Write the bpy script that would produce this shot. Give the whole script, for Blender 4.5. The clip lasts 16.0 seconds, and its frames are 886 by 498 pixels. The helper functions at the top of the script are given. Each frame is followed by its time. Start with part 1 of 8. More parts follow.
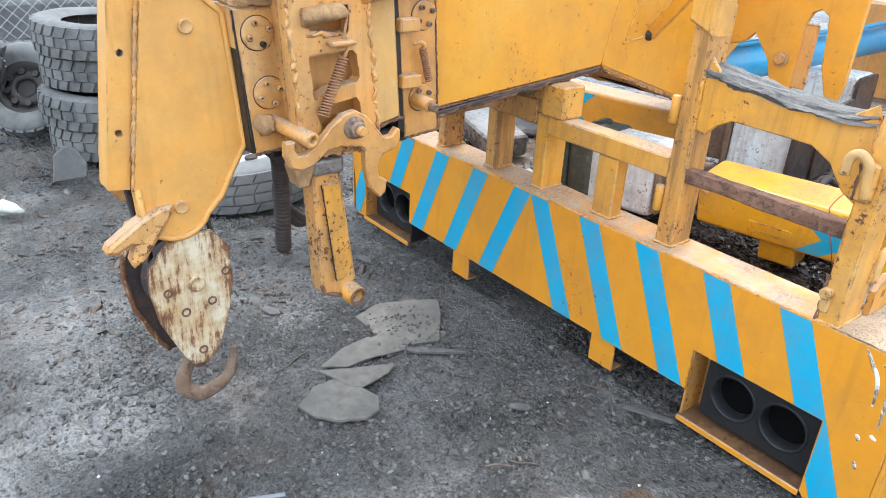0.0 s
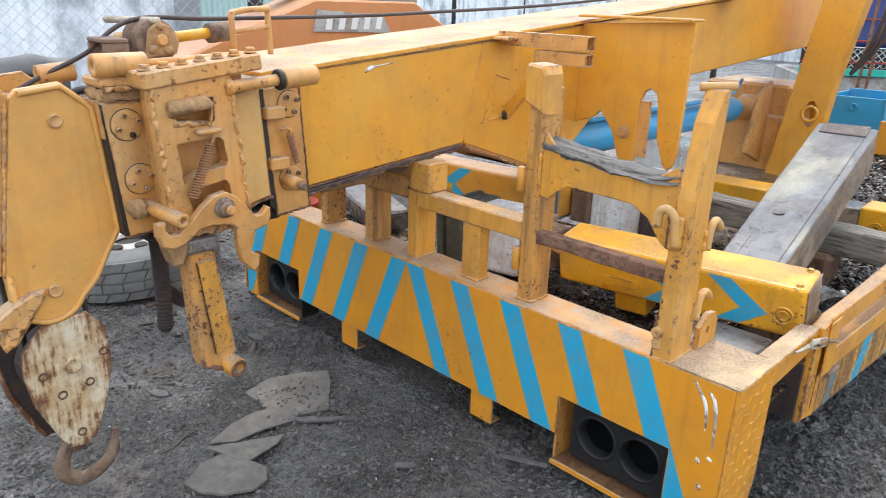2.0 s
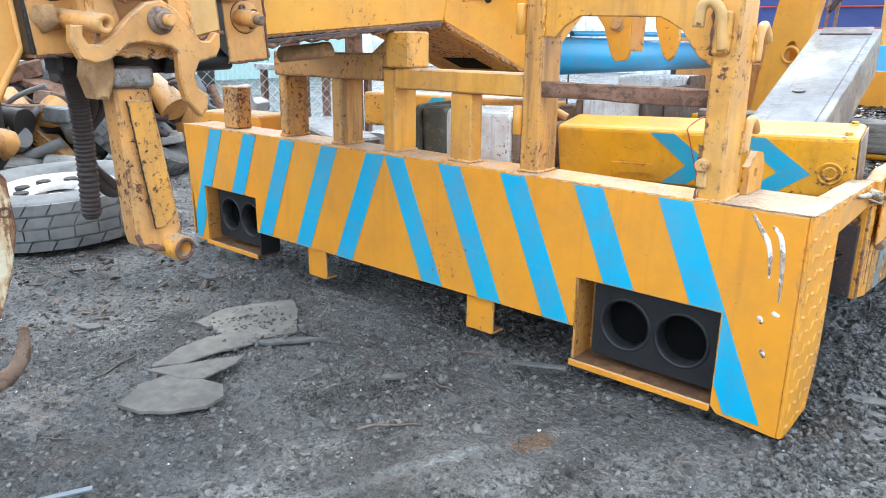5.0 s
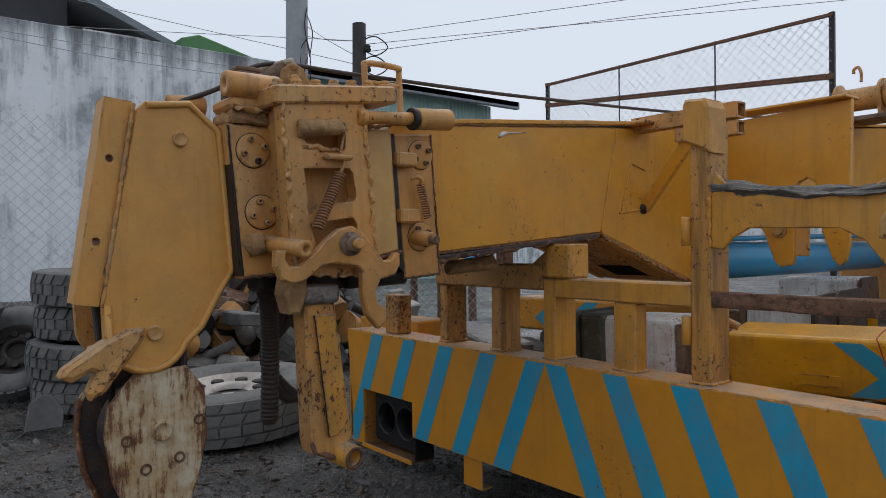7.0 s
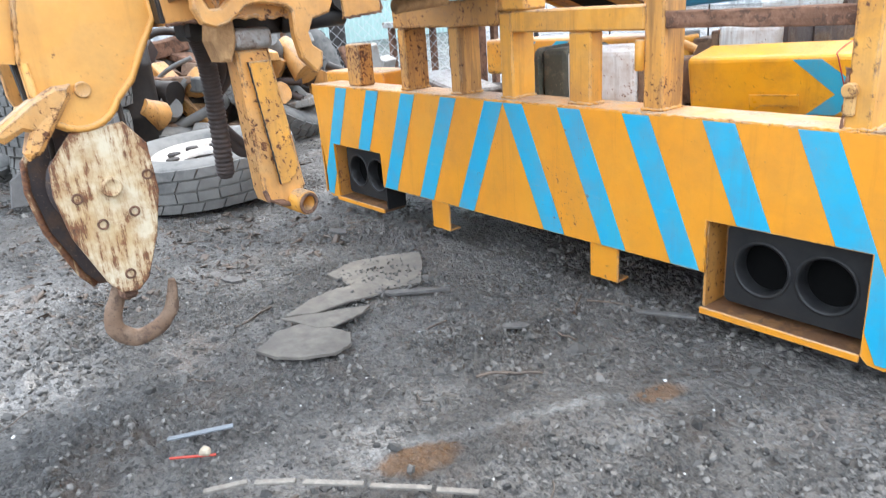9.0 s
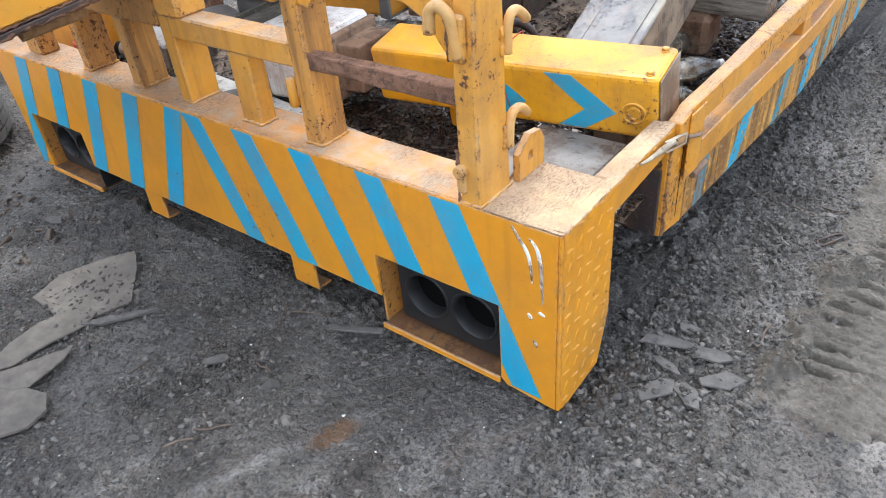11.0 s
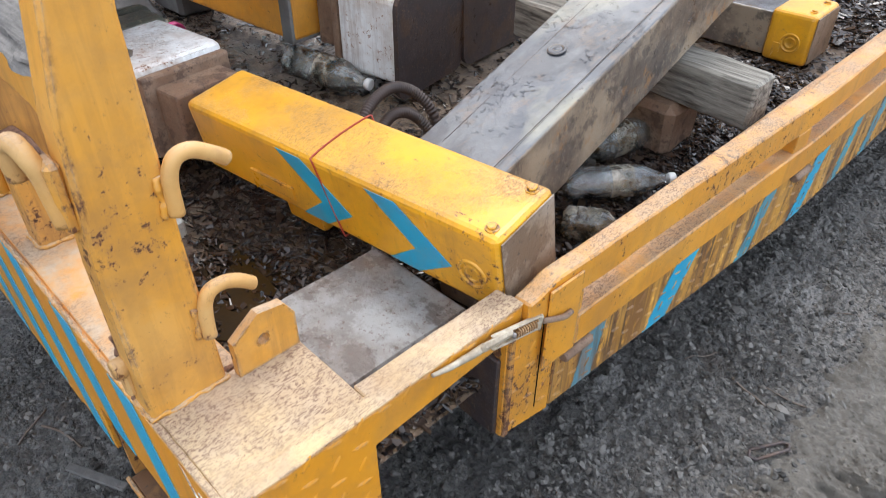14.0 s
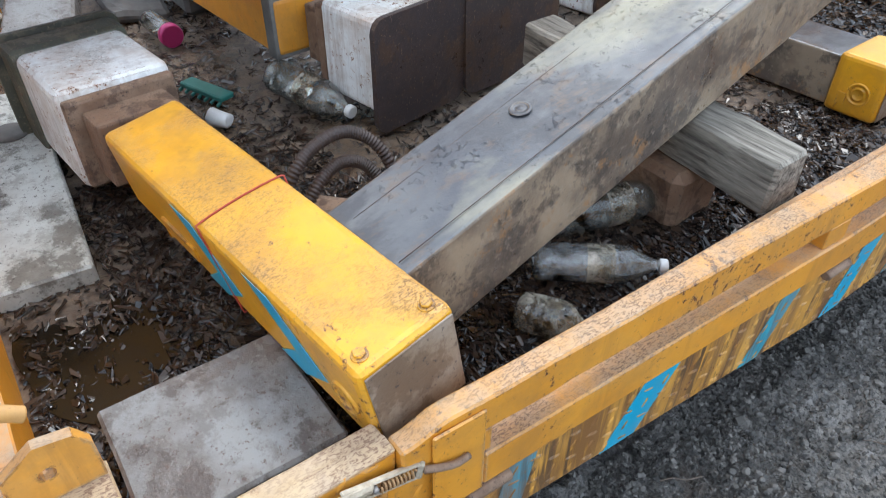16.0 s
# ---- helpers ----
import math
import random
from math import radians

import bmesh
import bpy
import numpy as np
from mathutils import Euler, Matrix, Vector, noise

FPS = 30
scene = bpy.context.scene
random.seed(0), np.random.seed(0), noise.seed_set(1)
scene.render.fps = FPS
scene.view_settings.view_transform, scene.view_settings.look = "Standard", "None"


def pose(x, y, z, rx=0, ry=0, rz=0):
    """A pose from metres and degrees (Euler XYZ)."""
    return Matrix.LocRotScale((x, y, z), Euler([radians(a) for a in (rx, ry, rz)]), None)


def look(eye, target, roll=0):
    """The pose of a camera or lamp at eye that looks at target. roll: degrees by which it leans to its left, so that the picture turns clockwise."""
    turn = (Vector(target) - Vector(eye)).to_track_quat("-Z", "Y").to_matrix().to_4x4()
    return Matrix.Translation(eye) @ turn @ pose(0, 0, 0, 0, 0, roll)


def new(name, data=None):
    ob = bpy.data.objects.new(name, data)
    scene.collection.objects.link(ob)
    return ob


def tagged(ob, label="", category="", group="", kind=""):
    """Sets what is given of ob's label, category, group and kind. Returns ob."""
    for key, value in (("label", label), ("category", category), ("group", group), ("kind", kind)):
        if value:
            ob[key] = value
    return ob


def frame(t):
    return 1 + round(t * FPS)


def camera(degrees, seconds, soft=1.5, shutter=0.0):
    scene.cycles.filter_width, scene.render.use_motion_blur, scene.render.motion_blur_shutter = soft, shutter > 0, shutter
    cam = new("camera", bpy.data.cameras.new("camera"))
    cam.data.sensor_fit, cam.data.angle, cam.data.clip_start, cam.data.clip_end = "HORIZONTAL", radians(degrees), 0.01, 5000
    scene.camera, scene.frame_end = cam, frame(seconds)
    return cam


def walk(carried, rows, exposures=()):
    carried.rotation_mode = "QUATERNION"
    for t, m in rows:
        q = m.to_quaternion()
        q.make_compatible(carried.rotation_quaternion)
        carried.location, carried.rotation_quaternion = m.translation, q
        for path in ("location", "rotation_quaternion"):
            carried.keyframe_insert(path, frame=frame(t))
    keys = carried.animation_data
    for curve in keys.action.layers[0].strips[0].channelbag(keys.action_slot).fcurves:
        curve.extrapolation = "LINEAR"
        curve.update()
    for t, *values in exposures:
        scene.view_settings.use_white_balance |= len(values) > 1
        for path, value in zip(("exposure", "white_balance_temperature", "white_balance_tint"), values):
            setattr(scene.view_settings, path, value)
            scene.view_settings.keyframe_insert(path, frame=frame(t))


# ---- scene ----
cam = camera(63.8, 16.0, 0.65, 0.14)
PATH = [
    (0, (0.381, -1.723, 1.446), (-1.025, -0.601, 0.572), 2.7),
    (0.5, (0.478, -1.773, 1.453), (-0.966, -0.651, 0.642), 1.9),
    (1, (0.549, -1.798, 1.467), (-0.955, -0.682, 0.764), 2.5),
    (1.5, (0.588, -1.759, 1.468), (-0.874, -0.576, 0.787), 1.2),
    (2, (0.597, -1.725, 1.478), (-0.726, -0.379, 0.817), 1.9),
    (2.5, (0.605, -1.697, 1.47), (-0.552, -0.195, 0.834), 2.5),
    (3, (0.575, -1.696, 1.45), (-0.481, -0.148, 0.748), 3.2),
    (5.5, (0.328, -1.622, 0.819), (-1.061, -0.263, 0.345), -0.4),
    (6, (0.298, -1.667, 0.846), (-1.253, -0.46, 0.475), -0.1),
    (6.5, (0.312, -1.685, 0.901), (-1.26, -0.451, 0.828), 0.2),
    (7, (0.326, -1.69, 0.914), (-1.246, -0.453, 0.903), -0.5),
    (7.5, (0.329, -1.681, 0.91), (-1.233, -0.437, 0.814), -1.1),
    (8, (0.335, -1.666, 0.892), (-1.219, -0.433, 0.637), -1.3),
    (8.5, (0.342, -1.652, 0.869), (-1.192, -0.428, 0.482), -1.8),
    (9, (0.4, -1.585, 0.853), (-1.096, -0.434, 0.191), -4.3),
    (9.5, (0.449, -1.422, 1.116), (-0.786, -0.232, 0.087), -6.0),
    (10, (0.529, -1.326, 1.386), (-0.581, -0.101, 0.259), -7.6),
    (12.5, (0.619, -0.621, 1.378), (-0.384, 0.568, 0.121), -0.8),
    (13, (0.645, -0.517, 1.36), (-0.422, 0.57, 0.063), -0.9),
    (13.5, (0.613, -0.336, 1.339), (-0.42, 0.747, 0.013), 1.0),
    (14, (0.566, -0.158, 1.364), (-0.56, 0.949, 0.137), 0.3),
    (14.5, (0.544, -0.01, 1.386), (-0.77, 0.984, 0.252), -3.3),
    (15, (0.529, 0.159, 1.402), (-0.83, 1.078, 0.259), -1.6),
    (15.5, (0.522, 0.282, 1.4), (-0.826, 1.22, 0.258), -1.1),
    (16, (0.521, 0.293, 1.371), (-0.731, 1.201, 0.103), 0.4),
]
walk(cam, [(t, look(eye, target, roll)) for t, eye, target, roll in PATH], exposures=[(0, 1.28, 6150, 7), (0.5, 1.21, 6150, 7), (1.0, 0.95, 6450, 10), (1.5, 0.8, 6500, 10), (2.5, 0.75, 6450, 10), (3, 0.85, 6300, 9), (5.5, 1.43, 6000, 5), (6.1, 1.15, 6200, 9), (6.5, 0.12, 6450, 14), (7, -0.8, 6600, 11), (7.5, -0.38, 6700, 13), (8, 0.45, 6600, 12), (8.4, 1.1, 6400, 10), (9, 1.5, 6400, 9), (9.5, 1.65, 6400, 9), (10, 1.3, 6400, 10), (12.5, 0.88, 6500, 12), (13.5, 0.88, 6450, 11), (14, 0.78, 6400, 11), (15.5, 0.70, 6200, 9), (16, 0.68, 6080, 8)])

# ---- light ----
SUN_EL, SUN_AZ = 60.0, -35.0
world = bpy.data.worlds.new("overcast_sky")
scene.world = world
world.use_nodes = True
wn, wl = world.node_tree.nodes, world.node_tree.links
sky = wn.new("ShaderNodeTexSky")
sky.sky_type, sky.sun_disc = "NISHITA", False
sky.sun_elevation, sky.sun_rotation = radians(SUN_EL), radians(SUN_AZ)
sky.dust_density, sky.air_density = 4.0, 1.2
cloud = wn.new("ShaderNodeMix")
cloud.data_type = "RGBA"
cloud.inputs[0].default_value = 0.8
cloud.inputs[7].default_value = (8.6, 9.6, 11.0, 1)
wl.new(sky.outputs[0], cloud.inputs[6])
wl.new(cloud.outputs[2], wn["Background"].inputs[0])
wn["Background"].inputs[1].default_value = 0.15
sun_data = bpy.data.lights.new("sun", "SUN")
sun_data.energy, sun_data.angle, sun_data.color = 0.9, radians(20), (1.0, 0.97, 0.92)
sun = new("sun", sun_data)
sun.matrix_world = look((0, 0, 20), Vector((0, 0, 20)) - Vector((math.sin(radians(SUN_AZ)) * math.cos(radians(SUN_EL)),
    math.cos(radians(SUN_AZ)) * math.cos(radians(SUN_EL)), math.sin(radians(SUN_EL)))))

# ---- materials ----


def nodes_of(name):
    m = bpy.data.materials.new(name)
    m.use_nodes = True
    nt = m.node_tree
    return m, nt, nt.nodes["Principled BSDF"]


def add(nt, kind, **values):
    n = nt.nodes.new("ShaderNode" + kind)
    for k, v in values.items():
        n.inputs[k.replace("_", " ")].default_value = v
    return n


def noise_tex(nt, vec, scale, detail=5.0, rough=0.6):
    n = add(nt, "TexNoise", Scale=scale, Detail=detail, Roughness=rough)
    nt.links.new(vec, n.inputs["Vector"])
    return n.outputs["Fac"]


def ramp(nt, fac, a, b, ca=(0, 0, 0, 1), cb=(1, 1, 1, 1)):
    r = nt.nodes.new("ShaderNodeValToRGB")
    e = r.color_ramp.elements
    e[0].position, e[1].position, e[0].color, e[1].color = a, b, ca, cb
    nt.links.new(fac, r.inputs[0])
    return r.outputs[0]


def mix(nt, fac, a, b, kind="MIX"):
    m = nt.nodes.new("ShaderNodeMix")
    m.data_type, m.blend_type = "RGBA", kind
    for v, i in ((fac, 0), (a, 6), (b, 7)):
        if isinstance(v, (int, float)):
            m.inputs[i].default_value = v
        elif isinstance(v, tuple):
            m.inputs[i].default_value = (*v, 1) if len(v) == 3 else v
        else:
            nt.links.new(v, m.inputs[i])
    return m.outputs[2]


def maths(nt, op, a, b):
    m = nt.nodes.new("ShaderNodeMath")
    m.operation = op
    for v, i in ((a, 0), (b, 1)):
        if isinstance(v, (int, float)):
            m.inputs[i].default_value = v
        else:
            nt.links.new(v, m.inputs[i])
    return m.outputs[0]


def bumped(nt, bsdf, height, strength=0.3, distance=0.005):
    b = add(nt, "Bump", Strength=strength, Distance=distance)
    nt.links.new(height, b.inputs["Height"])
    nt.links.new(b.outputs[0], bsdf.inputs["Normal"])


def place_of(nt):
    """World-size coordinates, shifted for each object so that no two wear alike."""
    g = nt.nodes.new("ShaderNodeNewGeometry")
    return g.outputs["Position"], g


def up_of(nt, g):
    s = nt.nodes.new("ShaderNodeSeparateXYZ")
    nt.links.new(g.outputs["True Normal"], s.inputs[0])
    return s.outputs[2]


RUST_D, RUST_L = (0.055, 0.022, 0.012), (0.20, 0.075, 0.028)


def edge_of(nt, g, radius=0.010):
    """How far a spot lies on a worn edge of its own part: 0 on open faces, 1 on the arris."""
    b = nt.nodes.new("ShaderNodeBevel")
    b.samples = 4
    b.inputs["Radius"].default_value = radius
    d = nt.nodes.new("ShaderNodeVectorMath")
    d.operation = "DOT_PRODUCT"
    nt.links.new(b.outputs[0], d.inputs[0])
    nt.links.new(g.outputs["Normal"], d.inputs[1])
    broken = ramp(nt, noise_tex(nt, g.outputs["Position"], 9, 6, 0.7), 0.44, 0.60)
    return maths(nt, "MULTIPLY", broken, ramp(nt, d.outputs["Value"], 0.80, 0.995, (1, 1, 1, 1), (0, 0, 0, 1)))


def paint(name, base, rust=0.3, dust=0.5, fade=(0.62, 0.42, 0.2), faded=0.35, rough=0.42, streaks=0.0, edges=1.0, crumbs=(0.13, 0.085, 0.06), veil=1.0):
    """Weathered machine paint: faded blotches, clustered rust pits, runs, worn edges, dust on the upper faces."""
    m, nt, b = nodes_of(name)
    pos, g = place_of(nt)
    blotch = noise_tex(nt, pos, 3.2, 6, 0.62)
    fine = noise_tex(nt, pos, 60, 6, 0.7)
    mid = noise_tex(nt, pos, 14, 7, 0.68)
    cluster = noise_tex(nt, pos, 2.6, 4, 0.6)
    edge = edge_of(nt, g)
    col = mix(nt, maths(nt, "MULTIPLY", ramp(nt, blotch, 0.38, 0.66), faded), base, fade)
    col = mix(nt, maths(nt, "MULTIPLY", ramp(nt, noise_tex(nt, pos, 8, 4, 0.55), 0.50, 0.56), 0.5), col, base)
    col = mix(nt, maths(nt, "MULTIPLY", ramp(nt, mid, 0.35, 0.75), 0.16), col, tuple(c * 0.55 for c in base))
    st = nt.nodes.new("ShaderNodeMapping")
    st.inputs["Scale"].default_value = (21, 17, 1.3)
    nt.links.new(pos, st.inputs[0])
    streak = noise_tex(nt, st.outputs[0], 1.0, 6, 0.65)
    col = mix(nt, maths(nt, "MULTIPLY", ramp(nt, streak, 0.56 - 0.12 * streaks, 0.72 - 0.14 * streaks), min(0.9, 0.45 * rust + 0.08 + streaks)), col, (0.19, 0.085, 0.03))
    if streaks:
        col = mix(nt, maths(nt, "MULTIPLY", ramp(nt, noise_tex(nt, st.outputs[0], 2.3, 5, 0.6), 0.52, 0.60), streaks), col, (0.07, 0.04, 0.025))
    soot = ramp(nt, noise_tex(nt, pos, 5.5, 9, 0.72), 0.44, 0.66)
    col = mix(nt, maths(nt, "MULTIPLY", soot, min(0.6, 0.9 * rust)), col, (0.30, 0.155, 0.055))
    pits = noise_tex(nt, pos, 58, 9, 0.74)
    f = maths(nt, "ADD", maths(nt, "MULTIPLY", pits, 0.95), maths(nt, "ADD", maths(nt, "MULTIPLY", cluster, 0.5), maths(nt, "MULTIPLY", edge, 0.36 * edges)))
    t = 0.950 - 0.165 * rust
    halo = ramp(nt, f, t - 0.045, t)
    col = mix(nt, maths(nt, "MULTIPLY", halo, 0.55), col, (0.36, 0.17, 0.055))
    rusty = ramp(nt, f, t, t + 0.02)
    rc = mix(nt, ramp(nt, fine, 0.35, 0.65), RUST_D, RUST_L)
    col = mix(nt, rusty, col, rc)
    fleck = maths(nt, "MULTIPLY", ramp(nt, noise_tex(nt, pos, 46, 9, 0.8), 0.615, 0.64), ramp(nt, noise_tex(nt, pos, 6.5, 4, 0.6), 0.46, 0.56))
    col = mix(nt, maths(nt, "MULTIPLY", fleck, min(0.8, 0.35 + rust)), col, (0.13, 0.060, 0.026))
    scuff = maths(nt, "MULTIPLY", edge, ramp(nt, mid, 0.42, 0.6))
    col = mix(nt, maths(nt, "MULTIPLY", scuff, min(0.85, 0.7 * edges)), col, (0.68, 0.52, 0.33))
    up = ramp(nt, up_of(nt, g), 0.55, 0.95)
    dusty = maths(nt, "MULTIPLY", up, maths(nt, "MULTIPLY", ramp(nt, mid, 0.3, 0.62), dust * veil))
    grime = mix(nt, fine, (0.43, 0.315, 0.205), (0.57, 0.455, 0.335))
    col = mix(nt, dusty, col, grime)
    patch = ramp(nt, maths(nt, "ADD", noise_tex(nt, pos, 4.1, 5, 0.6), maths(nt, "MULTIPLY", edge, 0.1)), 0.54 - 0.12 * dust, 0.74 - 0.12 * dust)
    strands = []
    for turn in (0.4, -0.75, 1.7):
        mp = nt.nodes.new("ShaderNodeMapping")
        mp.inputs["Rotation"].default_value = (0.3, 0.2, turn)
        mp.inputs["Scale"].default_value = (430, 85, 300)
        nt.links.new(pos, mp.inputs[0])
        strands.append(ramp(nt, noise_tex(nt, mp.outputs[0], 1.0, 2, 0.5), 0.60, 0.64))
    fibre = maths(nt, "MAXIMUM", strands[2], maths(nt, "MAXIMUM", strands[0], strands[1]))
    specks = ramp(nt, noise_tex(nt, pos, 150, 5, 0.7), 0.55, 0.60)
    dirt = maths(nt, "MULTIPLY", up, maths(nt, "MULTIPLY", maths(nt, "MAXIMUM", fibre, specks), patch))
    film = maths(nt, "MULTIPLY", up, maths(nt, "MULTIPLY", patch, 0.45 * min(1.0, dust)))
    col = mix(nt, film, col, mix(nt, fine, (0.27, 0.185, 0.125), (0.46, 0.35, 0.25)))
    col = mix(nt, maths(nt, "MULTIPLY", dirt, 0.75), col, crumbs)
    nt.links.new(col, b.inputs["Base Color"])
    r = maths(nt, "ADD", maths(nt, "MULTIPLY", rusty, 0.35), maths(nt, "ADD", maths(nt, "MULTIPLY", blotch, 0.25), rough - 0.12))
    nt.links.new(maths(nt, "ADD", r, maths(nt, "MULTIPLY", dusty, 0.25)), b.inputs["Roughness"])
    h = maths(nt, "ADD", maths(nt, "MULTIPLY", fine, 0.35), maths(nt, "MULTIPLY", rusty, -0.7))
    h = maths(nt, "ADD", h, maths(nt, "ADD", maths(nt, "MULTIPLY", dirt, 2.2), maths(nt, "MULTIPLY", mid, 0.5)))
    bumped(nt, b, h, 0.45, 0.0025)
    return m


def plain(name, base, rough=0.6, metal=0.0, var=0.4, scale=20.0, bump=0.3, second=None, dist=0.003):
    m, nt, b = nodes_of(name)
    pos, g = place_of(nt)
    n1, n2 = noise_tex(nt, pos, scale, 6, 0.65), noise_tex(nt, pos, scale * 0.17, 5, 0.6)
    second = second or tuple(c * 0.45 for c in base)
    col = mix(nt, maths(nt, "MULTIPLY", ramp(nt, n1, 0.35, 0.7), var), base, second)
    col = mix(nt, maths(nt, "MULTIPLY", ramp(nt, n2, 0.4, 0.7), var), col, second)
    nt.links.new(col, b.inputs["Base Color"])
    b.inputs["Metallic"].default_value = metal
    nt.links.new(maths(nt, "ADD", maths(nt, "MULTIPLY", n1, 0.3), rough - 0.15), b.inputs["Roughness"])
    bumped(nt, b, n1, bump, dist)
    return m




def worn(name, a, b, c, rough=0.6, scale=16.0, metal=0.0, wet=0.0, speck=(0.05, 0.04, 0.035), bump=0.6):
    """Bare, stained surface: two drifting tones, sharp-edged stains of a third, fine specks, glossy wet patches."""
    m, nt, bs = nodes_of(name)
    pos, g = place_of(nt)
    n1, n2 = noise_tex(nt, pos, scale * 0.22, 6, 0.65), noise_tex(nt, pos, scale, 9, 0.78)
    n3, n4 = noise_tex(nt, pos, scale * 6, 5, 0.65), noise_tex(nt, pos, scale * 0.45, 7, 0.72)
    col = mix(nt, ramp(nt, n1, 0.42, 0.58), a, b)
    col = mix(nt, maths(nt, "MULTIPLY", ramp(nt, n4, 0.52, 0.58), 0.75), col, c)
    col = mix(nt, maths(nt, "MULTIPLY", ramp(nt, n2, 0.50, 0.60), 0.55), col, tuple(0.5 * (x + y) for x, y in zip(b, c)))
    col = mix(nt, maths(nt, "MULTIPLY", ramp(nt, n3, 0.60, 0.66), 0.8), col, speck)
    edge = edge_of(nt, g, 0.008)
    col = mix(nt, maths(nt, "MULTIPLY", edge, ramp(nt, n2, 0.40, 0.52)), col, c)
    nt.links.new(col, bs.inputs["Base Color"])
    bs.inputs["Metallic"].default_value = metal
    r = maths(nt, "ADD", maths(nt, "MULTIPLY", n2, 0.35), rough - 0.17)
    nt.links.new(maths(nt, "SUBTRACT", r, maths(nt, "MULTIPLY", ramp(nt, n1, 0.50, 0.58), wet)), bs.inputs["Roughness"])
    bumped(nt, bs, maths(nt, "ADD", n2, maths(nt, "MULTIPLY", n3, 0.4)), bump, 0.004)
    return m


YEL = (0.74, 0.287, 0.013)
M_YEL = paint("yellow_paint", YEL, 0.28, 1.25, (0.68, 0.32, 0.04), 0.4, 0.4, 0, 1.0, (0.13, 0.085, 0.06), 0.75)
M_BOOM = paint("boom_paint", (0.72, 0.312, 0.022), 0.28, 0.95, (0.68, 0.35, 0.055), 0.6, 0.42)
M_TAN = paint("faded_paint", (0.66, 0.298, 0.070), 0.64, 1.1, (0.62, 0.37, 0.15), 0.8, 0.46, 0.10, 1.4, (0.13, 0.085, 0.06), 0.75)
M_CHEEK = paint("cheek_paint", (0.71, 0.322, 0.058), 0.34, 0.7, (0.68, 0.38, 0.11), 0.6, 0.42)
M_POST = paint("post_paint", (0.70, 0.310, 0.032), 0.60, 0.95, (0.66, 0.37, 0.11), 0.6, 0.45, 0.10, 1.3)
M_POSTRUST = paint("rusted_post_paint", (0.64, 0.295, 0.055), 0.90, 0.85, (0.50, 0.26, 0.085), 0.8, 0.5, 0.32, 1.3)
M_PIPE = paint("hook_paint", (0.62, 0.32, 0.085), 0.55, 0.4, (0.62, 0.40, 0.17), 0.8, 0.45)
# Real rust on the lamp boxes; on the cross beam it stands for shade.
M_RECESS = paint("rusted_paint_and_beam_shade", (0.55, 0.24, 0.04), 0.95, 0.3, (0.45, 0.22, 0.07), 0.6, 0.5, 0, 1.0, (0.06, 0.035, 0.025), 0.3)
M_TRAY = worn("oily_rusted_tray", (0.155, 0.075, 0.035), (0.085, 0.045, 0.028), (0.26, 0.13, 0.05), 0.55, 14, 0.1, 0.15)
M_PALE = paint("pale_panel_paint", (0.65, 0.36, 0.10), 0.35, 0.6, (0.62, 0.42, 0.19), 0.8, 0.4)
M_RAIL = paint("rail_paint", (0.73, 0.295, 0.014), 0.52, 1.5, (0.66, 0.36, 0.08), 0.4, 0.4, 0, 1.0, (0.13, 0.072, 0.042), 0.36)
M_BOARD = paint("drop_board_paint", (0.68, 0.33, 0.045), 0.72, 0.9, (0.60, 0.36, 0.12), 0.6, 0.5, 0.9)
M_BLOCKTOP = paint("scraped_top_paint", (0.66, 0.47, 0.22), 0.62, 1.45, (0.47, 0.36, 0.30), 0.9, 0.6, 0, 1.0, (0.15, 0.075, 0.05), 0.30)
M_BRIGHT = paint("outrigger_paint", (0.80, 0.375, 0.012), 0.46, 0.62, (0.80, 0.45, 0.04), 0.5, 0.3, 0, 0.7, (0.13, 0.062, 0.022), 0.14)
M_BLUE = paint("blue_stripe_paint", (0.012, 0.355, 0.565), 0.26, 0.2, (0.04, 0.385, 0.52), 0.6, 0.42, 0, 0.4)
M_TEALST = paint("worn_blue_paint", (0.03, 0.36, 0.50), 0.5, 0.2, (0.05, 0.30, 0.36), 0.7, 0.45, 0.5, 0.4)
M_CYL = paint("blue_cylinder_paint", (0.02, 0.30, 0.55), 0.15, 0.15, (0.05, 0.33, 0.55), 0.4, 0.35)
M_WHITE = paint("white_paint", (0.86, 0.88, 0.87), 0.58, 0.42, (0.66, 0.69, 0.68), 0.5, 0.45, 0.16, 1.5, (0.055, 0.05, 0.03), 0.04)
M_RUSTY = worn("rusty_steel", (0.25, 0.13, 0.08), (0.17, 0.085, 0.05), (0.065, 0.036, 0.026), 0.85, 55, 0.1, 0, (0.40, 0.26, 0.18), 1.0)
M_BROWN = worn("brown_steel", (0.20, 0.12, 0.075), (0.28, 0.19, 0.13), (0.085, 0.05, 0.035), 0.75, 34, 0.1)
M_PLATE = worn("dark_plate_steel", (0.046, 0.035, 0.036), (0.062, 0.046, 0.044), (0.10, 0.058, 0.036), 0.5, 22, 0.2, 0.2, (0.20, 0.14, 0.09))
M_MOSS = worn("mossy_plate_steel", (0.085, 0.088, 0.066), (0.060, 0.062, 0.050), (0.16, 0.14, 0.10), 0.7, 18, 0.0, 0.1, (0.21, 0.19, 0.13))
M_STEEL = worn("worn_steel", (0.32, 0.30, 0.28), (0.24, 0.22, 0.20), (0.16, 0.10, 0.07), 0.45, 22, 0.5)
M_BLACK = plain("black_plastic", (0.012, 0.0125, 0.014), 0.42, 0, 0.5, 60, 0.15, (0.03, 0.029, 0.028))
